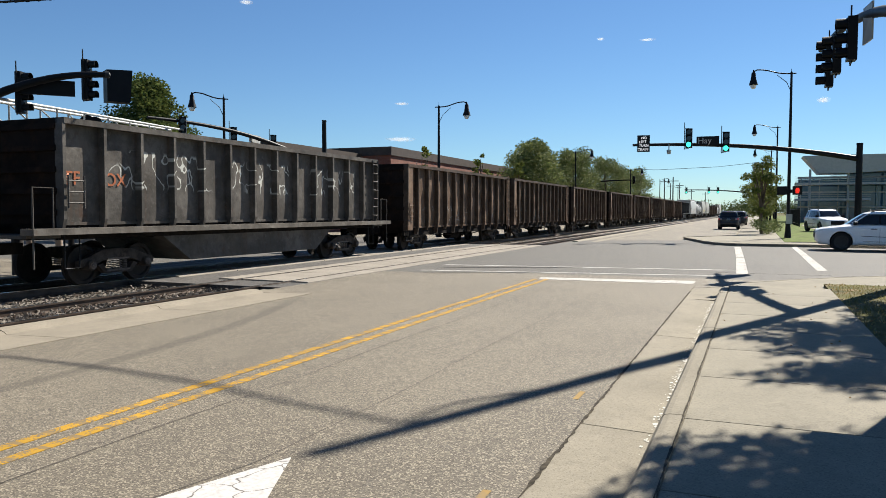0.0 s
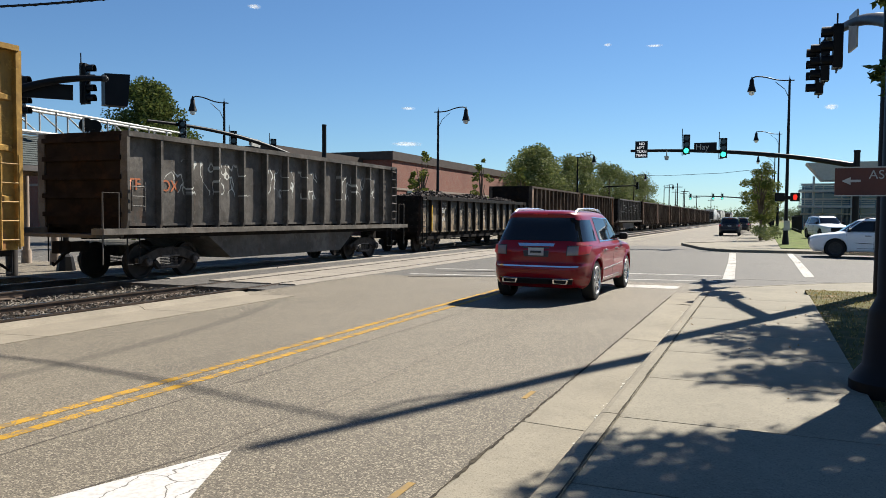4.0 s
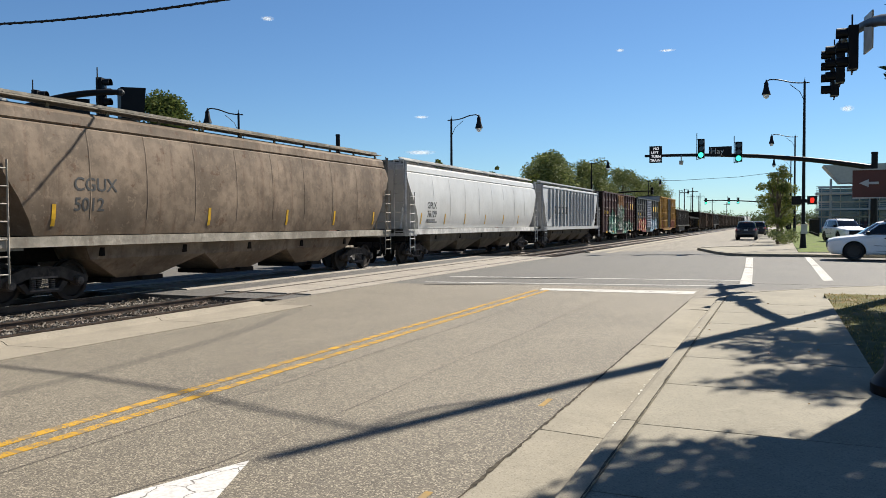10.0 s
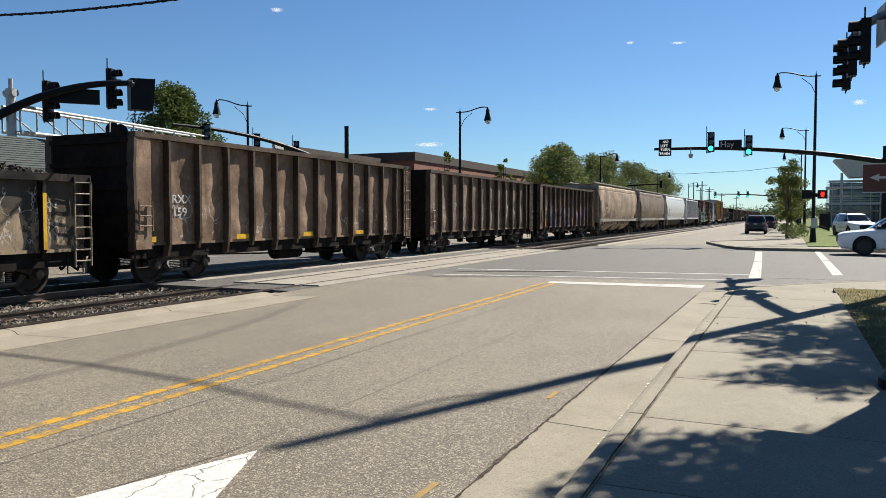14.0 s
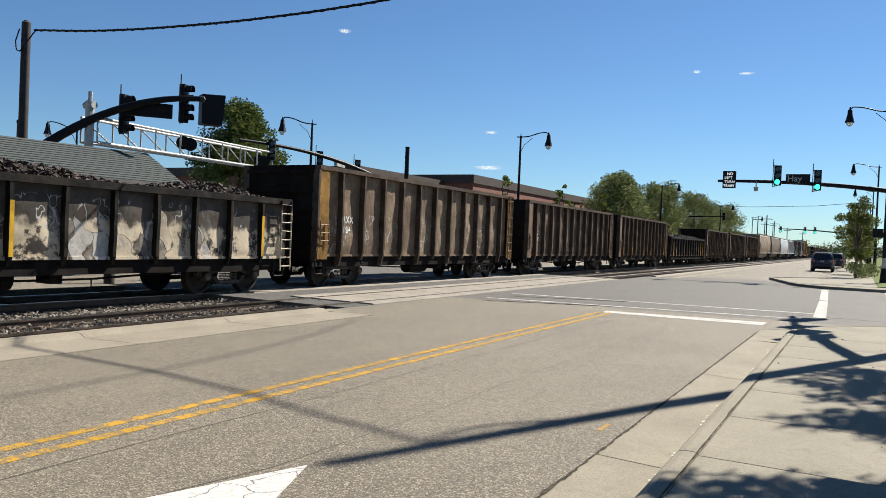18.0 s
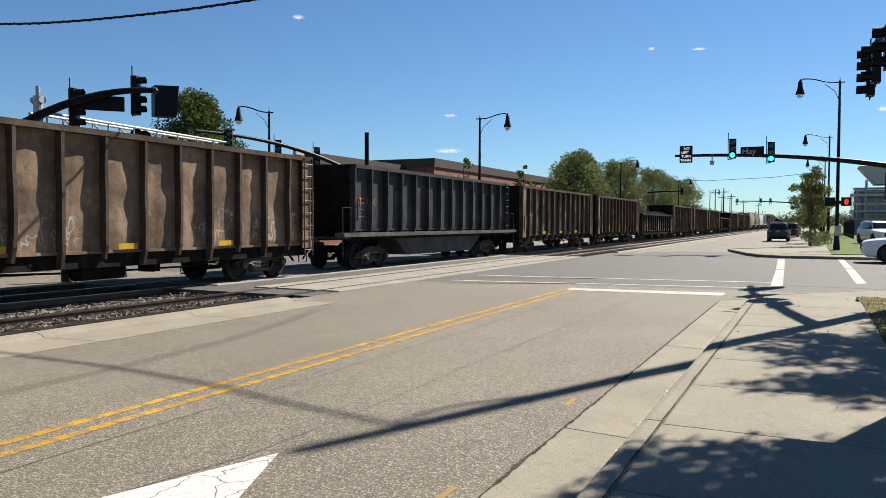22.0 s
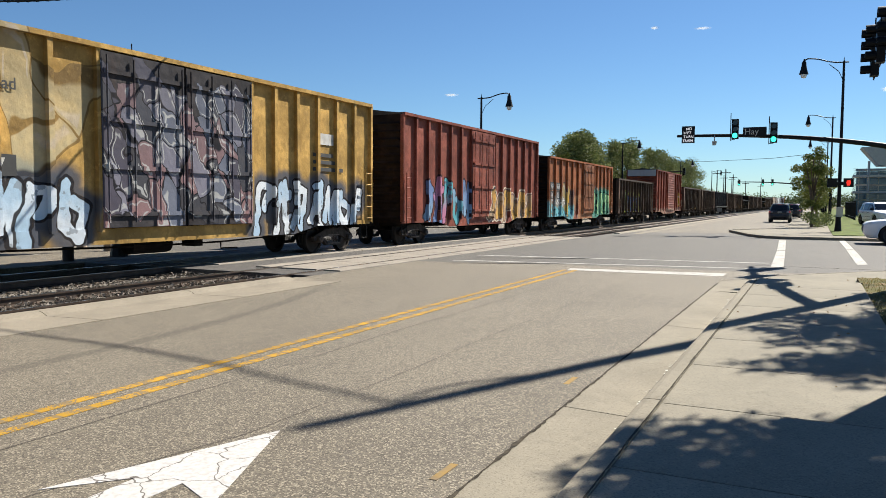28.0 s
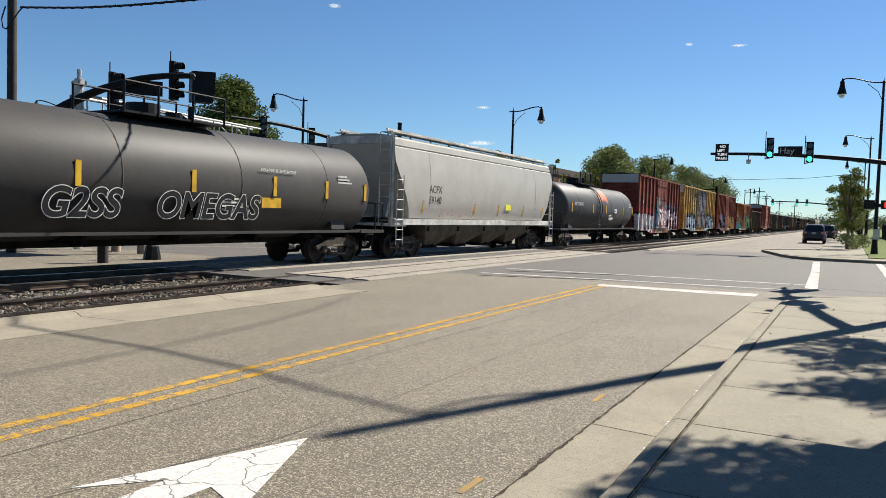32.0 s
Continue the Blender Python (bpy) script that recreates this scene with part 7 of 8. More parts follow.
for u in (0.42, 0.46, 0.93, 0.97):
    p = g0.lerp(g1, u) + Vector((0.1, 0, 5.35))
    bm = bmesh.new()
    d = Vector((0.75, -0.6, 0))
    rod(bm, p, p + d * 0.05, 0.3, n=18)
    rod(bm, p + d * 0.05, p + d * 0.3, 0.12, 0.14, 14)
    part("crossing_light", bm, M_BLACK, gantry)

# a bollard and the flared foot of a crossing post behind the main track
bollard = thing("bollard", "thick grey steel bollard beside the track", "bollard", m=pose(-18.93, 14.66, -0.11))
bm = bmesh.new()
rod(bm, (0, 0, 0), (0, 0, 1.25), 0.15, 0.15, 14)
rod(bm, (0, 0, 1.25), (0, 0, 1.32), 0.15, 0.08, 14)
part("tube", bm, M_POLE, bollard, smooth=True)
bell_post = thing("crossing_post", "black crossing post with a flared iron foot", "post", m=pose(-19.25, 16.7, -0.11))
bm = bmesh.new()
loft(bm, [[(r * math.cos(k * math.tau / 8), r * math.sin(k * math.tau / 8), z) for k in range(8)] for r, z in ((0.27, 0), (0.26, 0.1), (0.2, 0.42), (0.12, 0.5))])
part("foot", bm, M_BLACK, bell_post)
bm = bmesh.new()
rod(bm, (0, 0, 0.5), (0, 0, 1.7), 0.09, 0.08, 12)
part("post", bm, M_BLACK, bell_post)

# utility poles and the cable
up = thing("utility_pole", "dark round utility pole with a coiled cable at its top", "utility pole", m=pose(-24.25, 15.3, -0.1))
bm = bmesh.new()
rod(bm, (0, 0, 0), (0, 0, 8.2), 0.155, 0.14, 14)
rod(bm, (0, 0, 8.2), (0, 0, 8.28), 0.14, 0.06, 14)
part("pole", bm, M_POLE, up, smooth=True)
bm = bmesh.new()
pipe(bm, [(-0.2, -0.1, 8.0), (-0.32, -0.15, 7.6), (-0.25, -0.15, 7.3), (0, -0.2, 7.22), (0.2, -0.2, 7.35), (0.35, 0, 7.8), (0.5, 0.05, 7.95)], 0.022)
part("cable_loop", bm, M_BLACK, up)
CABLE_RISE = hermite([(0, 7.84), (0.11, 7.62), (0.2, 7.54), (0.29, 7.52), (0.39, 7.57), (0.455, 7.65), (0.51, 7.76), (0.60, 8.8), (0.69, 10.6), (0.755, 10.97), (0.82, 11.3), (0.90, 11.88), (0.935, 12.17), (1.0, 12.6)])
cable = thing("overhead_cable", "twisted black overhead cable", "cable")
bm = bmesh.new()
pts = []
for i in range(41):
    u = i / 40
    p = Vector((-23.9, 15.35, 0)).lerp(Vector((2.25, 17.7, 0)), u)
    p.z = CABLE_RISE(u)
    pts.append(p)
pts += [Vector(p) for p in ((2.06, 17.62, 12.35), (1.95, 17.6, 11.95), (1.97, 17.6, 11.6), (2.12, 17.65, 11.2), (2.28, 17.7, 10.9))]
pipe(bm, pts, 0.032, 6)
part("strand", bm, M_BLACK, cable)
bm = bmesh.new()
twist = []
for i in range(0, 40):
    p, q = pts[i], pts[i + 1]
    for j in range(8):
        a = (i * 8 + j) * 1.3
        twist.append(p.lerp(q, j / 8) + Vector((0, 0.036 * math.cos(a), 0.036 * math.sin(a))))
pipe(bm, twist, 0.015, 5)
part("lashing", bm, M_BLACK, cable)
for i, (x, y, h) in enumerate(((-9, 170, 9), (-14, 200, 10), (-16, 235, 10), (-12, 260, 9), (-18, 280, 11), (-10, 300, 9), (-13, 230, 10))):
    p = thing("utility_pole", "distant wooden utility pole with a crossarm", "utility pole", "distant utility poles", pose(x - 8, y, 0))
    bm = bmesh.new()
    rod(bm, (0, 0, 0), (0, 0, h), 0.16, 0.1, 8)
    part("pole", bm, M_POLE, p)
    bm = bmesh.new()
    box(bm, -1.1, 1.1, -0.06, 0.06, h - 0.9, h - 0.75)
    part("crossarm", bm, M_POLE, p)
far_mast = mast("distant signal mast over the road", (2.5, 150, 0), 5.2, (-13, 150, 5.7), 0.8, r=0.16)
for x in (-12.6, -8.6, -7):
    signal_head(far_mast, 3, 2, pose(x, 149.9, 5.6))
near_mast2 = mast("distant signal mast beside the railway", (-27, 118, 0), 6.6, (-17.5, 118, 6.4), 0.8, r=0.16)
signal_head(near_mast2, 3, None, pose(-17.6, 117.8, 6.4))
bm = bmesh.new()
pipe(bm, [(-26, 135, 9.2), (-16, 132, 8.6), (-6, 128, 8.7), (1.2, 126, 9.3)], 0.03)
part("wire", bm, M_BLACK, thing("distant_wire", "thin black wire across the road", "cable"))


# ---- plants ----
def leaf_cloud(bm, R, centre, radius, count, size):
    for _ in range(count):
        d = Vector((R.gauss(0, 1), R.gauss(0, 1), R.gauss(0, 1))).normalized() * radius * R.uniform(0.35, 1.0)
        c = Vector(centre) + Vector((d.x, d.y, d.z * 0.75))
        a = Vector((R.gauss(0, 1), R.gauss(0, 1), R.gauss(0, 0.6))).normalized() * size * R.uniform(0.6, 1.2)
        b = a.orthogonal().normalized() * size * 0.55
        v = [bm.verts.new(c - a), bm.verts.new(c + b), bm.verts.new(c + a), bm.verts.new(c - b)]
        bm.faces.new(v)


def tree(name, label, x, y, h, spread, trunk_h, coat, seed, clumps=26, leaf=0.16, per=170, z=0.0, group="trees", cone=False):
    """A tapered trunk that forks into limbs, and a crown of leaf clumps with gaps."""
    R = random.Random(seed)
    t = thing(name, label, "tree", group, pose(x, y, z))
    bm = bmesh.new()
    rod(bm, (0, 0, -0.1), (0, 0, trunk_h), 0.035 * h * 0.55, 0.02 * h * 0.5, 8)
    tips = []
    for i in range(9):
        a = i * 2.4 + R.uniform(-0.4, 0.4)
        z0 = trunk_h * R.uniform(0.75, 1.0)
        q = Vector((math.cos(a) * spread * R.uniform(0.3, 0.7), math.sin(a) * spread * R.uniform(0.3, 0.7), R.uniform(trunk_h + 0.2 * (h - trunk_h), h * 0.9)))
        mid = Vector((q.x * 0.35, q.y * 0.35, z0 + (q.z - z0) * 0.55))
        rod(bm, (0, 0, z0), mid, 0.012 * h, 0.008 * h, 6)
        rod(bm, mid, q, 0.008 * h, 0.003 * h, 5)
        tips.append(q)
    rod(bm, (0, 0, trunk_h), (0, 0, h * 0.9), 0.014 * h, 0.004 * h, 6)
    part("trunk", bm, M_BARK, t)
    bm = bmesh.new()
    for i in range(clumps):
        u = R.random()
        zc = trunk_h * 0.8 + (h - trunk_h * 0.8) * u
        wide = spread * (1.0 - 0.75 * abs(u - 0.38) ** 1.3 * 1.5) * R.uniform(0.35, 0.95)
        if cone:
            wide = spread * (1.05 - u) ** 0.75 * R.uniform(0.3, 1.0)
        a = R.uniform(0, math.tau)
        leaf_cloud(bm, R, (math.cos(a) * wide, math.sin(a) * wide, min(zc, h * 0.97)), spread * R.uniform(0.22, 0.4) * (0.62 if cone else 1.0), per, leaf)
    part("crown", bm, coat, t)
    return t


M_BARK = paint("bark", (0.12, 0.09, 0.065), 0.9, vary=0.4)
L_OAK = leaves("leaves_green", (0.045, 0.07, 0.018), (0.10, 0.13, 0.035))
L_STREET = leaves("leaves_mid_green", (0.05, 0.08, 0.02), (0.15, 0.17, 0.05))
L_WILLOW = leaves("leaves_olive", (0.08, 0.11, 0.032), (0.24, 0.26, 0.09))
L_YOUNG = leaves("leaves_yellow_green", (0.065, 0.095, 0.02), (0.20, 0.21, 0.045))
tree("street_tree", "dense dark green broadleaf tree behind the crossing", -34.5, 36.0, 9.4, 4.7, 0.9, L_STREET, 1, 135, 0.11, 300, cone=True)
for i, (x, y, h, s) in enumerate(((-24, 84, 9.2, 3.6), (-26, 93, 10.4, 4.2), (-23.5, 103, 9.6, 4.2), (-26, 114, 10.2, 4.6), (-23.5, 127, 10, 4.5), (-26, 142, 10.2, 5), (-24, 158, 10.2, 5), (-26, 178, 10.5, 5.5))):
    tree("willow_oak", "olive green feathery tree in the row beside the railway", x, y, h, s, 2.0, L_WILLOW, 10 + i, 50, 0.16, 230, group="trees beside the railway")
for i, (x, y, h) in enumerate(((-22.6, 50, 6.2), (-22.6, 62.5, 6.8), (-22.6, 74, 6.6), (-27.5, 60, 5.5))):
    tree("young_tree", "slender young tree with sparse yellow-green leaves", x, y, h, 1.05, 2.4, L_YOUNG, 30 + i, 13, 0.13, 60, group="young trees")
for i, (x, y, h, s) in enumerate(((-0.1, 56, 5.4, 1.35), (0.2, 65, 5.0, 1.3), (-0.1, 78, 5.6, 1.5), (0.2, 92, 5.5, 1.5), (0.2, 110, 6, 1.8), (0.2, 135, 6, 2))):
    tree("young_tree", "young pavement tree with yellow-green leaves", x, y, h, s, 1.5, L_YOUNG, 40 + i, 24, 0.085, 190, z=0.12, group="young trees")
# the street tree that shades the pavement: high clumps over the walk, reached by long limbs
R = random.Random(60)
shade = thing("shade_tree", "broadleaf tree whose high crown shades the pavement", "tree", "trees", pose(4.3, 9.6, 0.1))
bm = bmesh.new()
rod(bm, (0, 0, -0.1), (-0.1, 0.1, 3.6), 0.17, 0.12, 10)
clumps = []


def over(gx, gy, h):
    """The place in the crown, h metres up, whose shade falls at (gx, gy)."""
    return Vector((gx + 0.40 * h - 4.3, gy + 0.994 * h - 9.6, h))


for i in range(230):
    gx = R.uniform(-0.95, 2.6)
    far = 5.0 + 0.85 * min(1.5, gx + 1.0)
    clumps.append((over(gx, far - 0.3 - 2.9 * R.random(), R.uniform(5.4, 7.4)), 0.40, 62))
for i in range(150):
    clumps.append((over(-0.55 + 2.3 * math.sqrt(R.random()), R.choice((7.9, 8.9, 9.9, 11.0)) + R.gauss(0, 0.28), R.uniform(6.9, 7.8)), 0.36, 75))
for i in range(330):
    clumps.append((over(R.uniform(1.05, 3.6), R.uniform(6.5, 14.6), R.uniform(6.6, 7.8)), 0.5, 90))
# twigs that hang beside the mast
for i in range(16):
    clumps.append((Vector((R.uniform(1.70, 2.1) - 4.3, 15.0 - 9.6 + R.uniform(-0.3, 0.3), R.uniform(3.7, 5.6))), 0.10, 9))
clumps.append((Vector((-2.35, 3.9, 3.6)), 0.35, 40))
for i, (c, r, n) in enumerate(clumps):
    if i % 12 == 0:
        mid = Vector((c.x * 0.5 + 0.4, c.y * 0.4, 3.6 + (c.z - 3.6) * 0.7))
        rod(bm, (-0.1, 0.1, 3.5), mid, 0.05, 0.03, 6)
        rod(bm, mid, c, 0.03, 0.008, 5)
part("trunk", bm, M_BARK, shade)
bm = bmesh.new()
for c, r, n in clumps:
    leaf_cloud(bm, R, c, r, n, 0.115)
part("crown", bm, L_OAK, shade)
bm = bmesh.new()
R = random.Random(9)
for i in range(26):
    leaf_cloud(bm, R, (R.uniform(-0.6, 1.0), R.uniform(53, 62), R.uniform(0.35, 0.9)), 0.5, 60, 0.09)
tagged(part("shrubs", bm, L_WILLOW), "low olive shrubs beside the far pavement", "shrub", kind="stuff")
bm = bmesh.new()
for i in range(5000):
    x, y = R.uniform(0.95, 4.5), R.uniform(5, 17.9)
    s, a = R.uniform(0.02, 0.06), R.uniform(0, math.tau)
    v = [bm.verts.new(p) for p in ((x - 0.006, y, 0.1), (x + 0.006, y, 0.1), (x + s * 0.5 * math.cos(a), y + s * 0.5 * math.sin(a), 0.1 + s))]
    bm.faces.new(v)
tagged(part("grass_blades", bm, leaves("dry_blades", (0.10, 0.10, 0.03), (0.30, 0.24, 0.10))), "dry grass blades on the verge", "grass", kind="stuff")
bm = bmesh.new()
L_LITTER = leaves("leaf_litter", (0.20, 0.11, 0.04), (0.42, 0.28, 0.12))
for i in range(1500):
    x, y = R.uniform(0.93, 4.2), R.uniform(6, 17.9)
    if R.random() < 0.02:
        x = R.uniform(-1.0, 0.9)
    z = 0.115 if x > 0.92 else 0.146 if y < 16.3 else 0.05
    leaf_cloud(bm, R, (x, y, z), 0.012, 1, R.uniform(0.012, 0.028))
tagged(part("fallen_leaves", bm, L_LITTER), "scattered brown fallen leaves", "leaves", kind="stuff")
# the wooded skyline
bm = bmesh.new()
for i in range(420):
    x = R.uniform(-420, 330)
    y = R.uniform(420, 620)
    h = R.uniform(6, 12) if y > 450 else R.uniform(5, 7)
    leaf_cloud(bm, R, (x, y, h * 0.42), h * 0.62, 230, 0.6)
tagged(part("far_woods", bm, L_OAK), "dark line of woods on the horizon", "trees", kind="stuff")


# ---- buildings ----
def brickwork(name, a, b, mortar, scale=4.0):
    k = Nodes(name)
    c1 = k.t.nodes.new("ShaderNodeTexBrick")
    for i, v in (("Color1", a), ("Color2", b), ("Mortar", mortar)):
        c1.inputs[i].default_value = (*v, 1)
    c1.inputs["Scale"].default_value = scale
    p = k.n("SeparateXYZ", at={0: k.n("TexCoord").outputs["Object"]})
    q = k.n("CombineXYZ", at={0: k.math("ADD", p.outputs[0], p.outputs[1]), 1: p.outputs[2]})
    k.t.links.new(q.outputs[0], c1.inputs["Vector"])
    where = k.xyz()
    c = k.mix(k.math("MULTIPLY", k.step(k.noise(where, 0.6, 5), 0.4, 0.7), 0.35), c1.outputs[0], tuple(x * 0.6 for x in a))
    return k.put(color=c, rough=0.9)


M_BRICK = brickwork("red_brick", (0.17, 0.05, 0.03), (0.21, 0.07, 0.042), (0.22, 0.15, 0.11))
M_COPING = paint("coping_brown", (0.06, 0.045, 0.036), 0.7)
M_STONE = paint("band_stone", (0.25, 0.2, 0.16), 0.85)
hall = thing("brick_hall", "long red brick building with a dark parapet band", "building")
for x0, x1, y0, y1, h, w in ((-62, -30, 60, 150, 7.25, "wall"), (-75, -33, 47, 60, 6.7, "wall")):
    bm = bmesh.new()
    box(bm, x0, x1, y0, y1, -0.3, h - 0.75)
    part(w, bm, M_BRICK, hall)
    bm = bmesh.new()
    box(bm, x0 - 0.12, x1 + 0.12, y0 - 0.12, y1 + 0.12, h - 0.75, h)
    part("parapet", bm, M_COPING, hall)
    bm = bmesh.new()
    box(bm, x0 - 0.06, x1 + 0.06, y0 - 0.06, y1 + 0.06, 3.9, 4.1)
    part("band", bm, M_STONE, hall)
for i in range(12):
    for z in (0.9, 2.6):
        bm = bmesh.new()
        y = 63 + i * 7
        box(bm, -29.98, -29.93, y, y + 1.6, z, z + 1.3)
        win = part("window", bm, M_GLASS, hall)
        bm = bmesh.new()
        box(bm, -29.98, -29.88, y - 0.1, y + 1.7, z - 0.12, z)
        part("sill", bm, M_STONE, win)


def shingle_mat(name, color):
    k = Nodes(name)
    p = k.n("SeparateXYZ", at={0: k.n("TexCoord").outputs["Object"]})
    q = k.n("CombineXYZ", at={0: k.math("ADD", p.outputs[0], p.outputs[1]), 1: k.math("MULTIPLY", p.outputs[2], 2.2)})
    c1 = k.t.nodes.new("ShaderNodeTexBrick")
    for i, v in (("Color1", color), ("Color2", tuple(x * 1.35 for x in color)), ("Mortar", tuple(x * 0.45 for x in color))):
        c1.inputs[i].default_value = (*v, 1)
    c1.inputs["Scale"].default_value = 3.2
    k.t.links.new(q.outputs[0], c1.inputs["Vector"])
    return k.put(color=c1.outputs[0], rough=0.9)


M_ROOF = shingle_mat("shingle_green_grey", (0.040, 0.048, 0.044))
M_SHEATH = paint("roof_boards", (0.10, 0.08, 0.06), 0.9, vary=0.2)
station = thing("station", "open station shelter with a sloping grey-green shingle roof on posts", "building", m=pose(-20.9, 19.1, 0, 0, 0, -8.4))
RIDGE = (-2.45, 4.24)
for x in (-0.55, -2.2):
    for y in (-0.9, -6.6, -12.3, -18.0, -23.7, -29.4):
        bm = bmesh.new()
        rod(bm, (x, y, -0.12), (x, y, 0.35), 0.17, 0.15, 12)
        rod(bm, (x, y, 0.35), (x, y, 3.1 if x > -1 else 3.85), 0.11, 0.11, 12)
        part("post", bm, M_STONE, station, smooth=True)
bm = bmesh.new()
prism(bm, [(0.0, 3.02), (0.0, 3.10), (RIDGE[0], RIDGE[1] + 0.04), (RIDGE[0], RIDGE[1] - 0.12)], "y", -34, 0)
part("roof", bm, M_SHEATH, station)
# courses of shingles, each lapping the one below
N_COURSE = 14
for i in range(N_COURSE):
    u0, u1 = i / N_COURSE, (i + 1.15) / N_COURSE
    up = RIDGE[1] - 3.06
    bm = bmesh.new()
    z0, z1 = 3.10 + up * u0, 3.10 + up * min(1, u1)
    prism(bm, [(RIDGE[0] * u0 + 0.03, z0 + 0.004), (RIDGE[0] * u0 + 0.03, z0 + 0.026), (RIDGE[0] * min(1, u1), z1 + 0.008), (RIDGE[0] * min(1, u1), z1 - 0.01)], "y", -34.03, 0.03)
    part("shingle_course", bm, M_ROOF, station)
bm = bmesh.new()
box(bm, 0.0, 0.06, -34.05, 0.05, 2.93, 3.1)
box(bm, RIDGE[0] - 0.05, RIDGE[0], -34.05, 0.05, 3.95, 4.26)
part("fascia", bm, paint("fascia_grey", (0.20, 0.18, 0.16), 0.7), station)
bm = bmesh.new()
box(bm, -0.65, -0.45, -33, -0.3, 2.8, 3.0)
part("beam", bm, M_STONE, station)
canopy = thing("canopy", "pale flat canopy corner above the station", "canopy")
bm = bmesh.new()
box(bm, -38, -30.6, 6, 13.6, 7.05, 7.35)
part("slab", bm, M_STEEL, canopy)
bm = bmesh.new()
box(bm, -30.6, -30.3, 13.2, 13.6, 6.95, 7.25)
box(bm, -34.5, -34.2, 9.5, 9.8, -0.15, 7.05)
part("bracket", bm, M_STEEL, canopy)

M_CLAD = paint("cladding_white", (0.45, 0.43, 0.40), 0.6, vary=0.06)
M_BLUEGLASS = glass("blue_glass", (0.07, 0.13, 0.19), 0.05)
hq = thing("glass_building", "modern glass building with a white wedge canopy", "building")
bm = bmesh.new()
box(bm, 11.5, 60, 122, 150, 0, 9.2)
part("glazed_block", bm, M_BLUEGLASS, hq)
bm = bmesh.new()
prism(bm, [(5.5, 9.5), (60, 9.8), (60, 9.2), (11.2, 7.0), (7.6, 7.0)], "y", 119, 124)
part("wedge_canopy", bm, M_CLAD, hq)
bm = bmesh.new()
box(bm, 5.2, 12, 124, 135, 0, 6.4)
part("low_block", bm, M_BLUEGLASS, hq)
for z in (2.2, 4.3, 6.4):
    bm = bmesh.new()
    box(bm, 5.0, 60, 121.6, 121.8, z, z + 0.25)
    part("floor_band", bm, M_CLAD, hq)
for i in range(7):
    bm = bmesh.new()
    rod(bm, (6.5 + i * 4.8, 119.5, 0), (6.5 + i * 4.8, 119.5, 7.6), 0.16, n=10)
    part("column", bm, M_CLAD, hq)
for z, x1 in ((3.2, 14), (5.4, 22)):
    bm = bmesh.new()
    box(bm, 4.6, x1, 118.6, 121.6, z, z + 0.3)
    part("balcony_slab", bm, M_CLAD, hq)
    bm = bmesh.new()
    for k_ in range(3):
        box(bm, 4.6, x1, 118.6, 118.65, z + 0.55 + 0.28 * k_, z + 0.6 + 0.28 * k_)
    part("balcony_rail", bm, M_STEEL, hq)
for i in range(14):
    bm = bmesh.new()
    x = 5.4 + i * 2.4
    box(bm, x, x + 0.09, 121.5, 121.6, 0, 6.5)
    part("mullion", bm, M_STEEL, hq)
low = thing("low_building", "distant low buildings along the road", "building")
bm = bmesh.new()
box(bm, 12, 60, 190, 230, 0, 5.5)
part("wall", bm, M_CLAD, low)
bm = bmesh.new()
box(bm, 11.8, 60, 189.8, 230, 5.5, 5.9)
part("roof_edge", bm, M_COPING, low)
fence = thing("fence", "dark metal railing beside the car park", "fence")
for i in range(24):
    bm = bmesh.new()
    rod(bm, (3.6, 84 + i * 1.2, 0.1), (3.6, 84 + i * 1.2, 2.0), 0.03, n=6)
    part("fence_post", bm, M_BLACK, fence)
for z in (0.4, 1.9):
    bm = bmesh.new()
    rod(bm, (3.6, 84, z), (3.6, 111.6, z), 0.025, n=6)
    part("fence_rail", bm, M_BLACK, fence)


# ---- road vehicles ----
# the shape of the sport utility car, level by level, for a car 5.1 m long, 2 m wide and 1.76 m high
SUV_REAR = hermite([(0.27, -2.30), (0.40, -2.46), (0.46, -2.52), (0.62, -2.545), (0.70, -2.53), (0.75, -2.475), (0.95, -2.475), (1.10, -2.43), (1.16, -2.40), (1.60, -2.17), (1.66, -2.19), (1.70, -2.17), (1.735, -2.0), (1.76, -1.55)])
SUV_FRONT = hermite([(0.27, 2.33), (0.45, 2.49), (0.65, 2.53), (0.80, 2.51), (0.92, 2.42), (0.99, 2.25), (1.05, 1.85), (1.10, 1.42), (1.14, 1.26), (1.40, 0.88), (1.60, 0.56), (1.68, 0.38), (1.735, 0.05), (1.76, -0.4)])
SUV_HALF = hermite([(0.27, 0.88), (0.33, 0.945), (0.45, 0.968), (0.62, 0.978), (0.78, 0.99), (0.92, 0.998), (1.0, 0.99), (1.07, 0.965), (1.12, 0.925), (1.17, 0.90), (1.40, 0.825), (1.58, 0.762), (1.66, 0.715), (1.71, 0.64), (1.74, 0.52), (1.76, 0.25)])


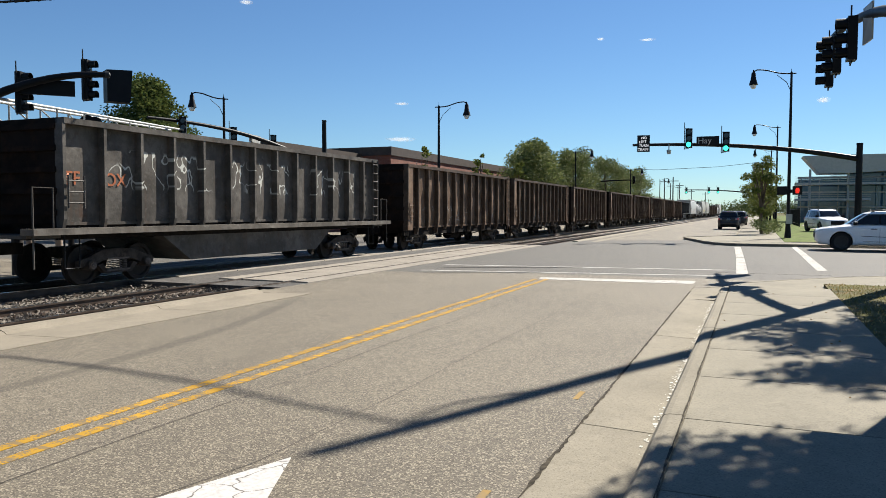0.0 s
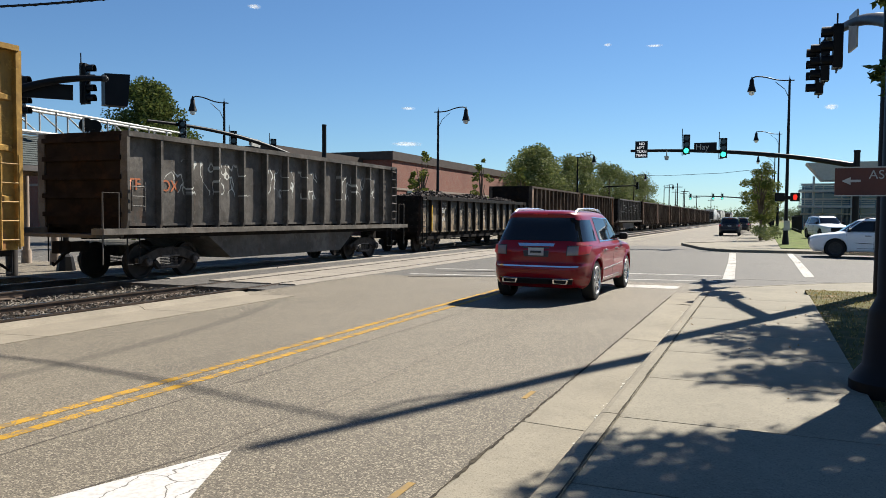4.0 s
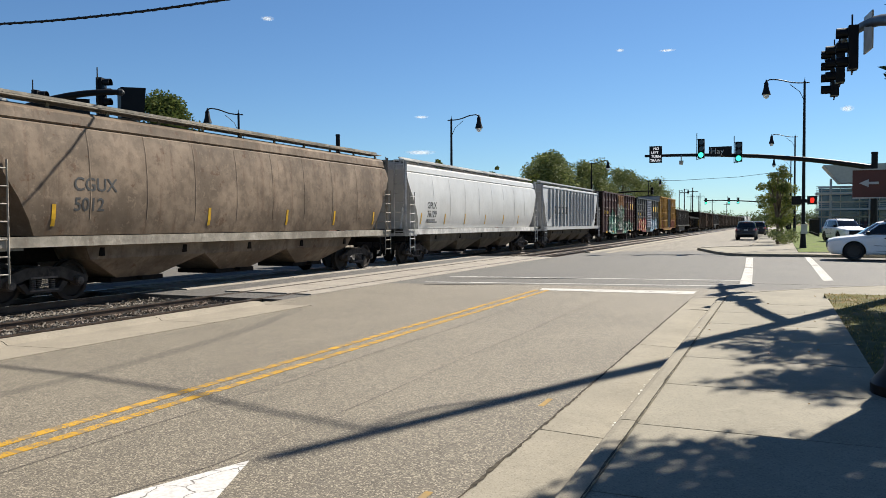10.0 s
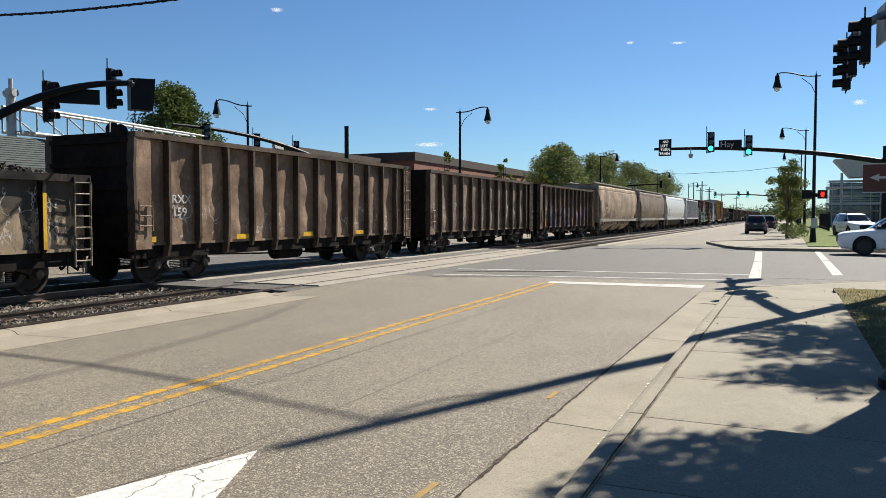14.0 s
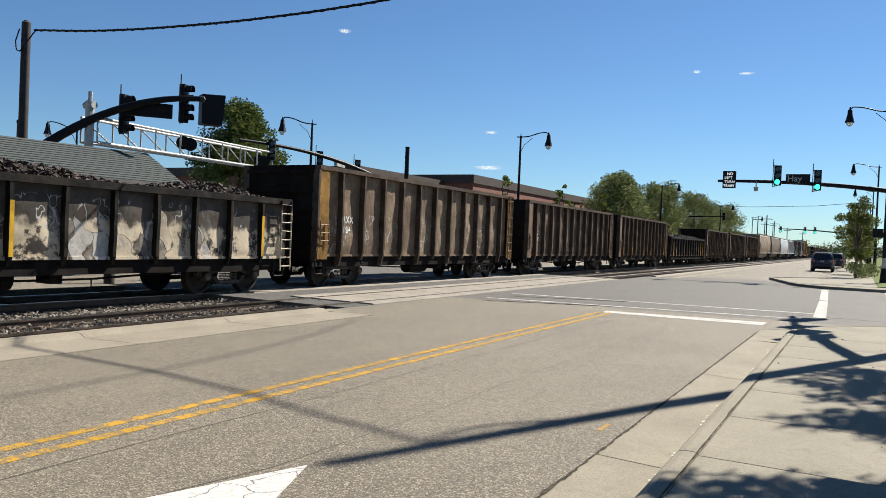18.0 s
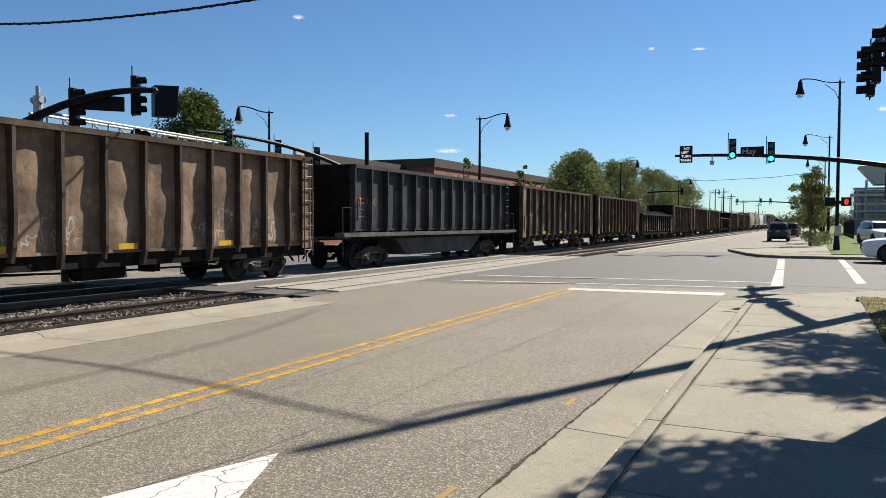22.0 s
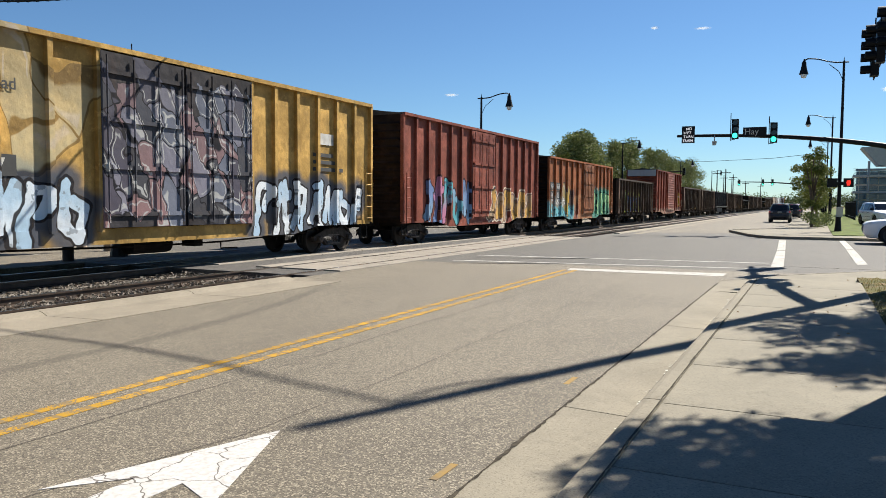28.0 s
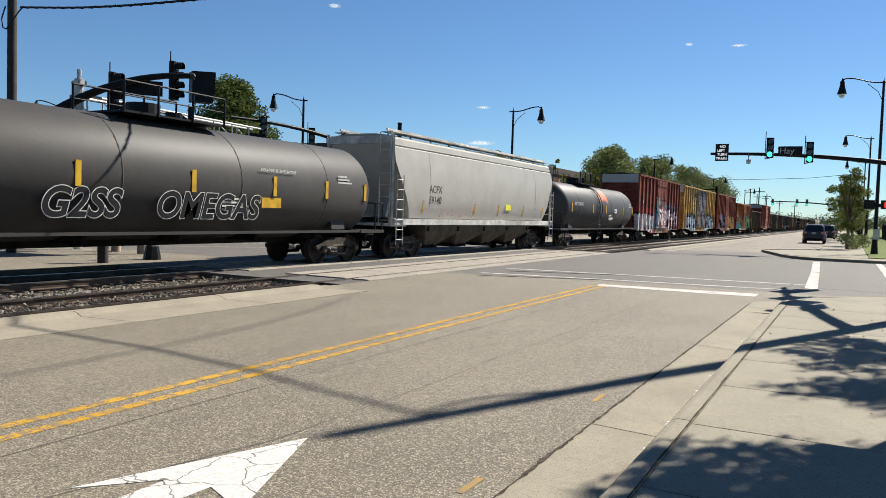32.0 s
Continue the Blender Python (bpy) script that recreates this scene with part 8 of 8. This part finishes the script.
def suv(name, label, L, W, H, coat, base=0.45, trim=None, spoke=None, group=""):
    """A sport utility car: a body of level outlines with cut wheel arches, wrapped glass, lamps, trim and wheels. It stands on z = 0 and faces +y."""
    car = thing(name, label, "car", group)
    kx, ky, kz, hw = W / 2, L / 5.1, H / 1.73, W / 2
    wb = L * 0.592
    ya, yb = -wb / 2 - L * 0.01, wb / 2 - L * 0.01
    trim = trim or M_CHROME
    POW = 6.5

    def level(z):
        q = z / kz
        return SUV_HALF(q) * kx, SUV_REAR(q) * ky, SUV_FRONT(q) * ky

    def side(y, z):
        w, r, f = level(z)
        u = abs((y - (r + f) / 2) / ((f - r) / 2))
        return w * max(0.0, 1 - min(1, u) ** POW) ** (1 / POW)

    def rear(x, z):
        w, r, f = level(z)
        return (r + f) / 2 - (f - r) / 2 * max(0.0, 1 - min(1, abs(x) / w) ** POW) ** (1 / POW)

    def front(x, z):
        w, r, f = level(z)
        return (r + f) / 2 + (f - r) / 2 * max(0.0, 1 - min(1, abs(x) / w) ** POW) ** (1 / POW)

    # body
    levels = [0.27 + 0.0233 * i for i in range(38)] + [1.16 + 0.045 * i for i in range(11)] + [1.65, 1.68, 1.71, 1.73, 1.745, 1.755]
    n, arch = 176, 0.465
    bm = bmesh.new()
    rows = []
    for q in levels:
        z = q * kz
        w, r, f = level(z)
        row = []
        for i in range(n):
            a = math.tau * i / n
            a += 0.16 * math.sin(4 * a) * 0.5
            c, s = math.cos(a), math.sin(a)
            x = w * math.copysign(abs(c) ** (2 / POW), c)
            y = (r + f) / 2 + (f - r) / 2 * math.copysign(abs(s) ** (2 / POW), s)
            zz = z
            if abs(x) > 0.6 * w and z < 1.1:
                for ax in (ya, yb):
                    dy, dz = y - ax, z - 0.385
                    d = math.hypot(dy, dz)
                    x += math.copysign(0.022 * math.exp(-((d - arch) / 0.09) ** 2), x)
            row.append(bm.verts.new((x, y, zz)))
        rows.append(row)
    for a, b in zip(rows, rows[1:]):
        for k in range(n):
            face = (a[k], a[(k + 1) % n], b[(k + 1) % n], b[k])
            m = sum((v.co for v in face), Vector()) / 4
            if any(math.hypot(m.y - ax, m.z - 0.385) < arch - 0.006 for ax in (ya, yb)) and abs(m.x) > 0.6 * hw:
                continue
            bm.faces.new(face)
    bm.faces.new(rows[-1])
    bm.faces.new(rows[0][::-1])
    bmesh.ops.dissolve_degenerate(bm, edges=bm.edges, dist=0.002)
    part("body", bm, coat, car, smooth=True)

    for s in (-1, 1):
        for ax in (ya, yb):
            bm = bmesh.new()
            loft(bm, [[(s * (side(y_, min(z_, 1.0)) + o), y_, z_) for y_, z_, o in ((ax + r_ * math.cos(a), 0.385 + r_ * math.sin(a), o) for r_, o in ((arch - 0.035, -0.09), (arch - 0.03, 0.02), (arch - 0.005, 0.032), (arch + 0.045, 0.018), (arch + 0.07, -0.004)))] for a in [math.radians(-15 + 210 * i / 36) for i in range(37)]], closed=False)
            part("wheel_arch", bm, coat, car, smooth=True)

    def patch(nm, corners, place, material, lift=0.006, nu=8, nv=5, lab=""):
        """A piece that lies on the body: corners (a, z) of a quad, low edge first, and the place of (a, z) on the body."""
        (a0, z0), (a1, z1), (a2, z2), (a3, z3) = corners
        bm = bmesh.new()
        outer, inner = [], []
        for j in range(nv + 1):
            v = j / nv
            ro, ri = [], []
            for i in range(nu + 1):
                u = i / nu
                a = (a0 * (1 - u) + a1 * u) * (1 - v) + (a3 * (1 - u) + a2 * u) * v
                z = (z0 * (1 - u) + z1 * u) * (1 - v) + (z3 * (1 - u) + z2 * u) * v
                p, nrm = place(a, z)
                ro.append(bm.verts.new(p + nrm * lift))
                ri.append(bm.verts.new(p - nrm * 0.02))
            outer.append(ro)
            inner.append(ri)
        for j in range(nv):
            for i in range(nu):
                bm.faces.new((outer[j][i], outer[j][i + 1], outer[j + 1][i + 1], outer[j + 1][i]))
        rim = [(0, i) for i in range(nu)] + [(j, nu) for j in range(nv)] + [(nv, i) for i in range(nu, 0, -1)] + [(j, 0) for j in range(nv, 0, -1)]
        for (j, i), (q, p) in zip(rim, rim[1:] + rim[:1]):
            bm.faces.new((outer[j][i], outer[q][p], inner[q][p], inner[j][i]))
        return part(nm, bm, material, car, lab, smooth=True)

    def on_rear(x, z):
        return Vector((x, rear(x, z), z)), Vector((0, -1, 0.15)).normalized()

    def on_front(x, z):
        return Vector((x, front(x, z), z)), Vector((0, 0.8, 0.6)).normalized()

    def on_side(s):
        return lambda y, z: (Vector((s * side(y, z), y, z)), Vector((s * 0.95, 0, 0.3)).normalized())

    def on_corner(s):
        # a runs along the rear from the middle and round the corner on to the flank
        def f(a, z):
            w = level(z)[0] * 0.9
            if a <= w:
                return Vector((s * a, rear(a, z), z)), Vector((s * 0.2, -1, 0)).normalized()
            y = rear(w, z) + (a - w)
            return Vector((s * side(y, z), y, z)), Vector((s * 0.8, -0.6, 0)).normalized()
        return f

    g0, g1 = 1.155 * kz, 1.595 * kz
    for s in (-1, 1):
        A = ky
        patch("rear_quarter_window", [(-2.19 * A, g0), (-1.36 * A, g0), (-1.40 * A, g1 - 0.03), (-2.0 * A, g1 - 0.04)], on_side(s), M_GLASS)
        patch("wrapped_pillar_glass", [(-2.36 * A, g0), (-2.19 * A, g0), (-2.0 * A, g1 - 0.04), (-2.13 * A, g1 - 0.03)], on_side(s), M_GLASS, 0.005, 4, 5)
        patch("rear_door_window", [(-1.13 * A, g0), (-0.12 * A, g0), (-0.14 * A, g1), (-1.17 * A, g1 - 0.01)], on_side(s), M_GLASS)
        patch("front_door_window", [(-0.05 * A, g0), (1.0 * A, g0), (0.44 * A, g1 - 0.04), (-0.07 * A, g1)], on_side(s), M_GLASS)
        patch("window_pillar", [(-0.12 * A, g0), (-0.05 * A, g0), (-0.07 * A, g1), (-0.14 * A, g1)], on_side(s), M_BLACK, 0.004, 2, 4)
        patch("window_trim", [(-1.16 * A, g0 - 0.03), (1.06 * A, g0 - 0.03), (1.04 * A, g0 - 0.008), (-1.15 * A, g0 - 0.008)], on_side(s), trim, 0.012, 10, 1)
        patch("upper_trim", [(-1.19 * A, g1 + 0.004), (0.40 * A, g1 - 0.02), (0.40 * A, g1), (-1.20 * A, g1 + 0.02)], on_side(s), trim, 0.01, 10, 1)
        patch("side_trim", [(ya + 0.55, 0.565), (yb - 0.52, 0.625), (yb - 0.52, 0.643), (ya + 0.55, 0.583)], on_side(s), trim, 0.014, 8, 1)
        patch("rocker_trim", [(ya + 0.55, 0.385), (yb - 0.52, 0.40), (yb - 0.52, 0.412), (ya + 0.55, 0.397)], on_side(s), trim, 0.014, 8, 1)
        for y in (-1.20, -0.085, 1.02):
            patch("door_seam", [(y * A, 0.36), (y * A + 0.008, 0.36), (y * A + 0.008, g0 - 0.04), (y * A, g0 - 0.04)], on_side(s), M_BLACK, 0.002, 1, 10)
        for y in (-0.92, 0.16):
            bm = bmesh.new()
            loft(bm, [[(s * (side(y * A, 0.98 * kz) + d), y * A + p, 0.965 * kz + q) for d, q in ((-0.02, -0.018), (o, -0.014), (o, 0.014), (-0.02, 0.018))] for p, o in ((-0.12, 0.0), (-0.09, 0.03), (0.08, 0.035), (0.11, 0.0))])
            part("door_handle", bm, trim, car, smooth=True)
        bm = bmesh.new()
        x = s * level(1.70 * kz)[0] * 0.93
        zr = 1.715 * kz
        loft(bm, [[(x + a, y * A, zr + h + b) for a, b in ((-0.02, -0.03), (0.02, -0.035), (0.024, 0.0), (0.0, 0.014), (-0.024, 0.0))] for y, h in ((-1.95, -0.015), (-1.75, 0.055), (-1.2, 0.075), (-0.4, 0.075), (0.05, 0.05), (0.26, -0.02))])
        part("roof_rail", bm, trim, car, smooth=True)
        bm = bmesh.new()
        xm, ym, zm = s * side(0.92 * A, 1.16 * kz), 0.90 * A, 1.20 * kz
        loft(bm, [[(xm + s * d, ym + a * g, zm + b * g) for a, b in ((-0.06, -0.06), (0.05, -0.075), (0.09, 0.0), (0.05, 0.085), (-0.06, 0.075))] for d, g in ((-0.04, 0.35), (0.05, 0.5), (0.075, 1.0), (0.2, 1.0), (0.235, 0.7))])
        part("mirror", bm, M_BLACK, car, smooth=True)
        corner = on_corner(s)
        zl = 0.90 * kz
        patch("reverse_lamp", [(0.60 * kx, zl), (0.80 * kx, zl + 0.005), (0.80 * kx, zl + 0.17), (0.61 * kx, zl + 0.165)], corner, M_REVERSE, 0.02, 4, 4, "clear reversing lamp")
        patch("tail_lamp", [(0.80 * kx, zl + 0.005), (1.02 * kx, zl + 0.03), (1.16 * kx, zl + 0.165), (0.80 * kx, zl + 0.17)], corner, M_TAIL, 0.02, 12, 4, "red and clear tail lamp")
        patch("lamp_bezel", [(0.585 * kx, zl - 0.014), (1.045 * kx, zl + 0.015), (1.19 * kx, zl + 0.18), (0.597 * kx, zl + 0.182)], corner, M_STEELDARK, 0.008, 14, 2)
        patch("headlamp", [(0.55 * kx, 0.80 * kz), (0.90 * kx, 0.86 * kz), (0.86 * kx, 0.97 * kz), (0.55 * kx, 0.92 * kz)], lambda x, z, s=s: (Vector((s * x, front(x, z), z)), Vector((0, 1, 0.2)).normalized()), M_LAMPGLASS, 0.012, 6, 4)
        bm = bmesh.new()
        px, zt = 0.50 * kx, 0.40
        loft(bm, [[(s * px + a * g, -2.50 * A + d, zt + b * g) for a, b in ((-0.15, -0.036), (0.12, -0.04), (0.15, 0.04), (-0.15, 0.042))] for d, g in ((0.06, 1.0), (-0.035, 1.0), (-0.035, 0.8), (0.05, 0.8))], caps=False)
        part("exhaust_surround", bm, trim, car)
        bm = bmesh.new()
        box(bm, s * px - 0.11, s * px + 0.11, -2.49 * A, -2.44 * A, zt - 0.04, zt + 0.04)
        part("exhaust_pipe", bm, M_BLACK, car)
    patch("rear_window", [(-0.90 * kx, 1.165 * kz), (0.90 * kx, 1.165 * kz), (0.72 * kx, 1.60 * kz), (-0.72 * kx, 1.60 * kz)], on_rear, M_GLASS, 0.01, 16, 6)
    patch("windscreen", [(-0.80 * kx, 1.16 * kz), (0.80 * kx, 1.16 * kz), (0.66 * kx, 1.62 * kz), (-0.66 * kx, 1.62 * kz)], on_front, M_GLASS, 0.008, 14, 6)
    patch("tailgate_bar", [(-0.34, 1.06 * kz), (0.34, 1.06 * kz), (0.36, 1.115 * kz), (-0.36, 1.115 * kz)], on_rear, trim, 0.022, 6, 2)
    patch("rear_trim", [(-0.80 * kx, 0.672 * kz), (0.80 * kx, 0.672 * kz), (0.82 * kx, 0.70 * kz), (-0.82 * kx, 0.70 * kz)], on_rear, trim, 0.012, 16, 1)
    patch("bumper_seam", [(-0.93 * kx, 0.742 * kz), (0.93 * kx, 0.742 * kz), (0.93 * kx, 0.752 * kz), (-0.93 * kx, 0.752 * kz)], on_rear, M_BLACK, 0.003, 16, 1)
    patch("rear_skirt", [(-0.68 * kx, 0.335), (0.68 * kx, 0.335), (0.72 * kx, 0.445), (-0.72 * kx, 0.445)], on_rear, M_STEELDARK, 0.01, 12, 2)
    patch("skirt_trim", [(-0.72 * kx, 0.447), (0.72 * kx, 0.447), (0.72 * kx, 0.462), (-0.72 * kx, 0.462)], on_rear, trim, 0.014, 12, 1)
    patch("plate_recess", [(-0.24, 0.86 * kz), (0.24, 0.86 * kz), (0.26, 1.05 * kz), (-0.26, 1.05 * kz)], on_rear, M_STEELDARK, 0.003, 4, 2)
    plate = patch("number_plate", [(-0.152, 0.885 * kz), (0.152, 0.885 * kz), (0.152, 1.03 * kz), (-0.152, 1.03 * kz)], on_rear, M_LETTER, 0.014, 2, 1)
    bm = bmesh.new()
    box(bm, -0.11, 0.11, rear(0, 0.96 * kz) - 0.019, rear(0, 0.96 * kz) - 0.004, 0.935 * kz, 0.975 * kz)
    part("plate_bar", bm, M_LETTERDARK, plate)
    patch("brake_light", [(-0.14, 1.665 * kz), (0.14, 1.665 * kz), (0.14, 1.685 * kz), (-0.14, 1.685 * kz)], on_rear, M_TAIL, 0.01, 4, 1, "high brake light")
    patch("grille", [(-0.5 * kx, 0.56 * kz), (0.5 * kx, 0.56 * kz), (0.5 * kx, 0.86 * kz), (-0.5 * kx, 0.86 * kz)], lambda x, z: (Vector((x, front(x, z), z)), Vector((0, 1, 0))), M_BLACK, 0.01, 6, 4)
    bm = bmesh.new()
    rod(bm, (0, -1.95 * ky, 1.73 * kz), (0, -2.12 * ky, 1.98 * kz), 0.006, 0.004, 6)
    part("aerial", bm, M_BLACK, car)
    bm = bmesh.new()
    box(bm, -hw * 0.72, hw * 0.72, ya - 0.5, yb + 0.5, 0.24, 0.9)
    part("underbody", bm, M_BLACK, car)
    wheels = []
    for s in (-1, 1):
        for y in (ya, yb):
            bm = bmesh.new()
            loft(bm, [[(x, rr * math.cos(k * math.tau / 40), rr * math.sin(k * math.tau / 40)) for k in range(40)] for rr, x in ((0.26, -0.11), (0.36, -0.12), (0.385, -0.09), (0.385, 0.085), (0.375, 0.108), (0.33, 0.122), (0.275, 0.115))], caps=False)
            w = part("wheel", bm, M_TYRE, car, smooth=True, at=pose(s * (hw - 0.14), y, 0.385, 0, 0, 0 if s > 0 else 180))
            bm = bmesh.new()
            loft(bm, [[(x, rr * math.cos(k * math.tau / 40), rr * math.sin(k * math.tau / 40)) for k in range(40)] for rr, x in ((0.25, 0.10), (0.235, 0.02), (0.02, 0.01))], caps=False)
            part("rim", bm, M_STEELDARK, w)
            bm = bmesh.new()
            loft(bm, [[(x, rr * math.cos(k * math.tau / 40), rr * math.sin(k * math.tau / 40)) for k in range(40)] for rr, x in ((0.282, 0.112), (0.278, 0.122), (0.258, 0.118), (0.248, 0.09))], caps=False)
            part("rim_lip", bm, spoke or M_ALLOY, w, smooth=True)
            bm = bmesh.new()
            for k in range(6):
                a = k * math.tau / 6
                c, sn = math.cos(a), math.sin(a)
                for e in (-1, 1):
                    prism(bm, [(c * r_ - sn * o_, sn * r_ + c * o_) for r_, o_ in ((0.05, e * 0.006), (0.26, e * 0.022), (0.26, e * 0.062), (0.05, e * 0.04))], "x", 0.055, 0.108)
            rod(bm, (0.05, 0, 0), (0.112, 0, 0), 0.075, 0.06, 16)
            part("spoke", bm, spoke or M_ALLOY, w)
            bm = bmesh.new()
            for k in range(6):
                a = (k + 0.5) * math.tau / 6
                rod(bm, (0.10, 0.048 * math.cos(a), 0.048 * math.sin(a)), (0.118, 0.048 * math.cos(a), 0.048 * math.sin(a)), 0.011, n=6)
            part("wheel_nut", bm, M_BLACK, w)
            wheels.append((w, s, y))
    return car, wheels


def car_coat(name, color):
    k = Nodes(name)
    fl = k.noise(k.xyz(), 300, 2)
    return k.put(color=k.mix(k.step(fl, 0.4, 0.7), color, tuple(min(1, x * 1.25) for x in color)), rough=0.35, metal=0.0, coat=0.6, spec=0.15)


M_STEELDARK, M_ALLOY = paint("dark_alloy", (0.05, 0.05, 0.053), 0.4, 0.6), paint("bright_alloy", (0.62, 0.62, 0.63), 0.28, 1.0, vary=0.06)
M_TAIL, M_REVERSE = glow("tail_red", (0.8, 0.015, 0.02), 0.06), glass("clear_lens", (0.24, 0.21, 0.21), 0.1)
C_RED, C_WHITE, C_DARK, C_SILVER, C_MAROON = car_coat("paint_crimson", (0.19, 0.001, 0.008)), car_coat("paint_white", (0.78, 0.78, 0.77)), car_coat("paint_dark", (0.03, 0.03, 0.035)), car_coat("paint_silver", (0.4, 0.41, 0.42)), car_coat("paint_maroon", (0.14, 0.02, 0.03))
RED_CAR, RED_WHEELS = suv("red_suv", "crimson sport utility car with chrome trim and dark windows", 5.1, 1.99, 1.73, C_RED)
WHITE_CAR, _ = suv("white_suv", "white sport utility car waiting on the side street", 4.65, 1.86, 1.66, C_WHITE, trim=M_BLACK, spoke=M_STEELDARK)
WHITE_CAR.matrix_basis = pose(4.2, 36.6, 0, 0, 0, 90)
DARK_CAR, _ = suv("dark_suv", "black sport utility car waiting in the lane", 4.6, 1.86, 1.68, C_DARK, trim=M_BLACK, spoke=M_STEELDARK, group="waiting cars")
DARK_CAR.matrix_basis = pose(-2.75, 76.1, 0)
for x, y in ((-2.3, 96.0), (-2.4, 104.0), (-2.5, 121)):
    copy_thing(DARK_CAR, pose(x, y, 0))
copy_thing(WHITE_CAR, pose(4.4, 64.0, 0.16, 0, 0, 196))["label"] = "white car parked nose out in the car park"
PARKED, _ = suv("parked_car", "maroon car parked in the car park", 4.6, 1.85, 1.6, C_MAROON, trim=M_BLACK, spoke=M_STEELDARK, group="parked cars")
PARKED.matrix_basis = pose(11.5, 73, 0.16, 0, 0, 170)
copy_thing(PARKED, pose(14.4, 74, 0.16, 0, 0, 172))
S2, _ = suv("parked_car", "silver car parked in the car park", 4.5, 1.82, 1.6, C_SILVER, trim=M_BLACK, group="parked cars")
S2.matrix_basis = pose(8.9, 72, 0.16, 0, 0, 172)
copy_thing(S2, pose(13.4, 62, 0.16, 0, 0, 175))

# ---- clouds ----
k = Nodes("cloud_white")
where = k.xyz(space="Generated")
ball = k.n("TexGradient", at={0: k.n("Mapping", at={0: k.coord.outputs["Generated"], "Location": (-1.0, 0.0, -1.0), "Scale": (2, 0, 2)}).outputs[0]})
ball.gradient_type = "SPHERICAL"
dens = k.math("MULTIPLY", k.step(k.math("MULTIPLY", k.noise(k.xyz((3, 3, 4), space="Generated"), 2.2, 6, 0.65), k.math("POWER", ball.outputs["Fac"], 0.45)), 0.27, 0.62), 0.75)
k.b.inputs["Emission Color"].default_value, k.b.inputs["Emission Strength"].default_value = (1, 1, 1, 1), 0.28
CLOUD = k.put(color=(0.8, 0.8, 0.8), alpha=dens, rough=1.0)
for az, el, w, h in ((-25.5, 5.4, 3.2, 0.55), (-36.6, 14.7, 1.3, 0.5), (-25.4, 8.0, 1.5, 0.35), (-10.8, 12.4, 0.8, 0.35), (-7.5, 12.2, 1.6, 0.3), (4.0, 7.5, 1.2, 0.6), (-20, 3.2, 2.0, 0.4)):
    az, el, D = radians(az), radians(el), 1300
    bm = bmesh.new()
    ww, hh = D * radians(w) / 2, D * radians(h) / 2
    loft(bm, [[(-ww, y, -hh), (ww, y, -hh), (ww, y, hh), (-ww, y, hh)] for y in (-1, 1)])
    c = part("cloud", bm, CLOUD, at=look((D * math.sin(az) * math.cos(el), D * math.cos(az) * math.cos(el), D * math.sin(el)), (0, 0, 1.6)) @ pose(0, 0, 0, -90, 0, 0))
    tagged(c, kind="structure")
    c.visible_shadow = False


# ---- what moves ----
SPEED = 17.8


def motions():
    times = [0, 1 / 30, 2 / 30] + [i / 2 for i in range(1, 64)] + [32 - 2 / 30, 32 - 1 / 30, 32]
    for car, u in TRAIN:
        walk(car, [(t, pose(TRACK_X, u + SPEED * t, RAIL_TOP)) for t in times])
    # the red car drives up, slows and turns right into the side street; (seconds, x, y of the rear axle, heading)
    way = [(0, -3.4, -12.0, 0), (1.0, -3.4, -4.1, 0.5), (1.5, -3.45, -0.3, 1), (2.0, -3.55, 3.4, 1.5), (2.5, -3.68, 7.0, 1.5), (3.0, -3.77, 10.2, 0.5), (3.5, -3.85, 12.85, -0.5), (4.2, -3.9, 15.6, -2), (4.9, -3.75, 17.5, -6),
           (5.5, -3.34, 18.35, -12), (6.0, -2.80, 20.2, -24), (6.5, -1.77, 22.4, -36), (7.0, -0.15, 25.0, -45), (7.5, 2.1, 27.5, -55), (8.0, 5.0, 29.3, -68), (9.0, 12, 31, -84), (10.0, 19.2, 31.3, -89), (12.0, 34, 31.4, -90)]
    rows, off = [], -RED_WHEELS[0][2]
    for t, x, y, h in way:
        a = radians(-h)
        rows.append((t, pose(x + off * math.sin(a), y + off * math.cos(a), 0, 0, 0, h)))
    rows.append((32.0, rows[-1][1]))
    walk(RED_CAR, rows)
    # wheels roll with the way gone
    ts = [w[0] for w in way]
    gone = [0.0]
    for p, q in zip(way, way[1:]):
        gone.append(gone[-1] + math.hypot(q[1] - p[1], q[2] - p[2]))
    for w, s, y in RED_WHEELS:
        spin = []
        for i in range(int(12.0 * 15) + 1):
            t = i / 15
            a = math.degrees(float(np.interp(t, ts, gone)) / 0.385)
            spin.append((t, pose(s * (RED_HALF - 0.14), y, 0.385) @ pose(0, 0, 0, -a) @ pose(0, 0, 0, 0, 0, 0 if s > 0 else 180)))
        spin.append((32.0, spin[-1][1]))
        walk(w, spin)


RED_HALF = 0.995
motions()
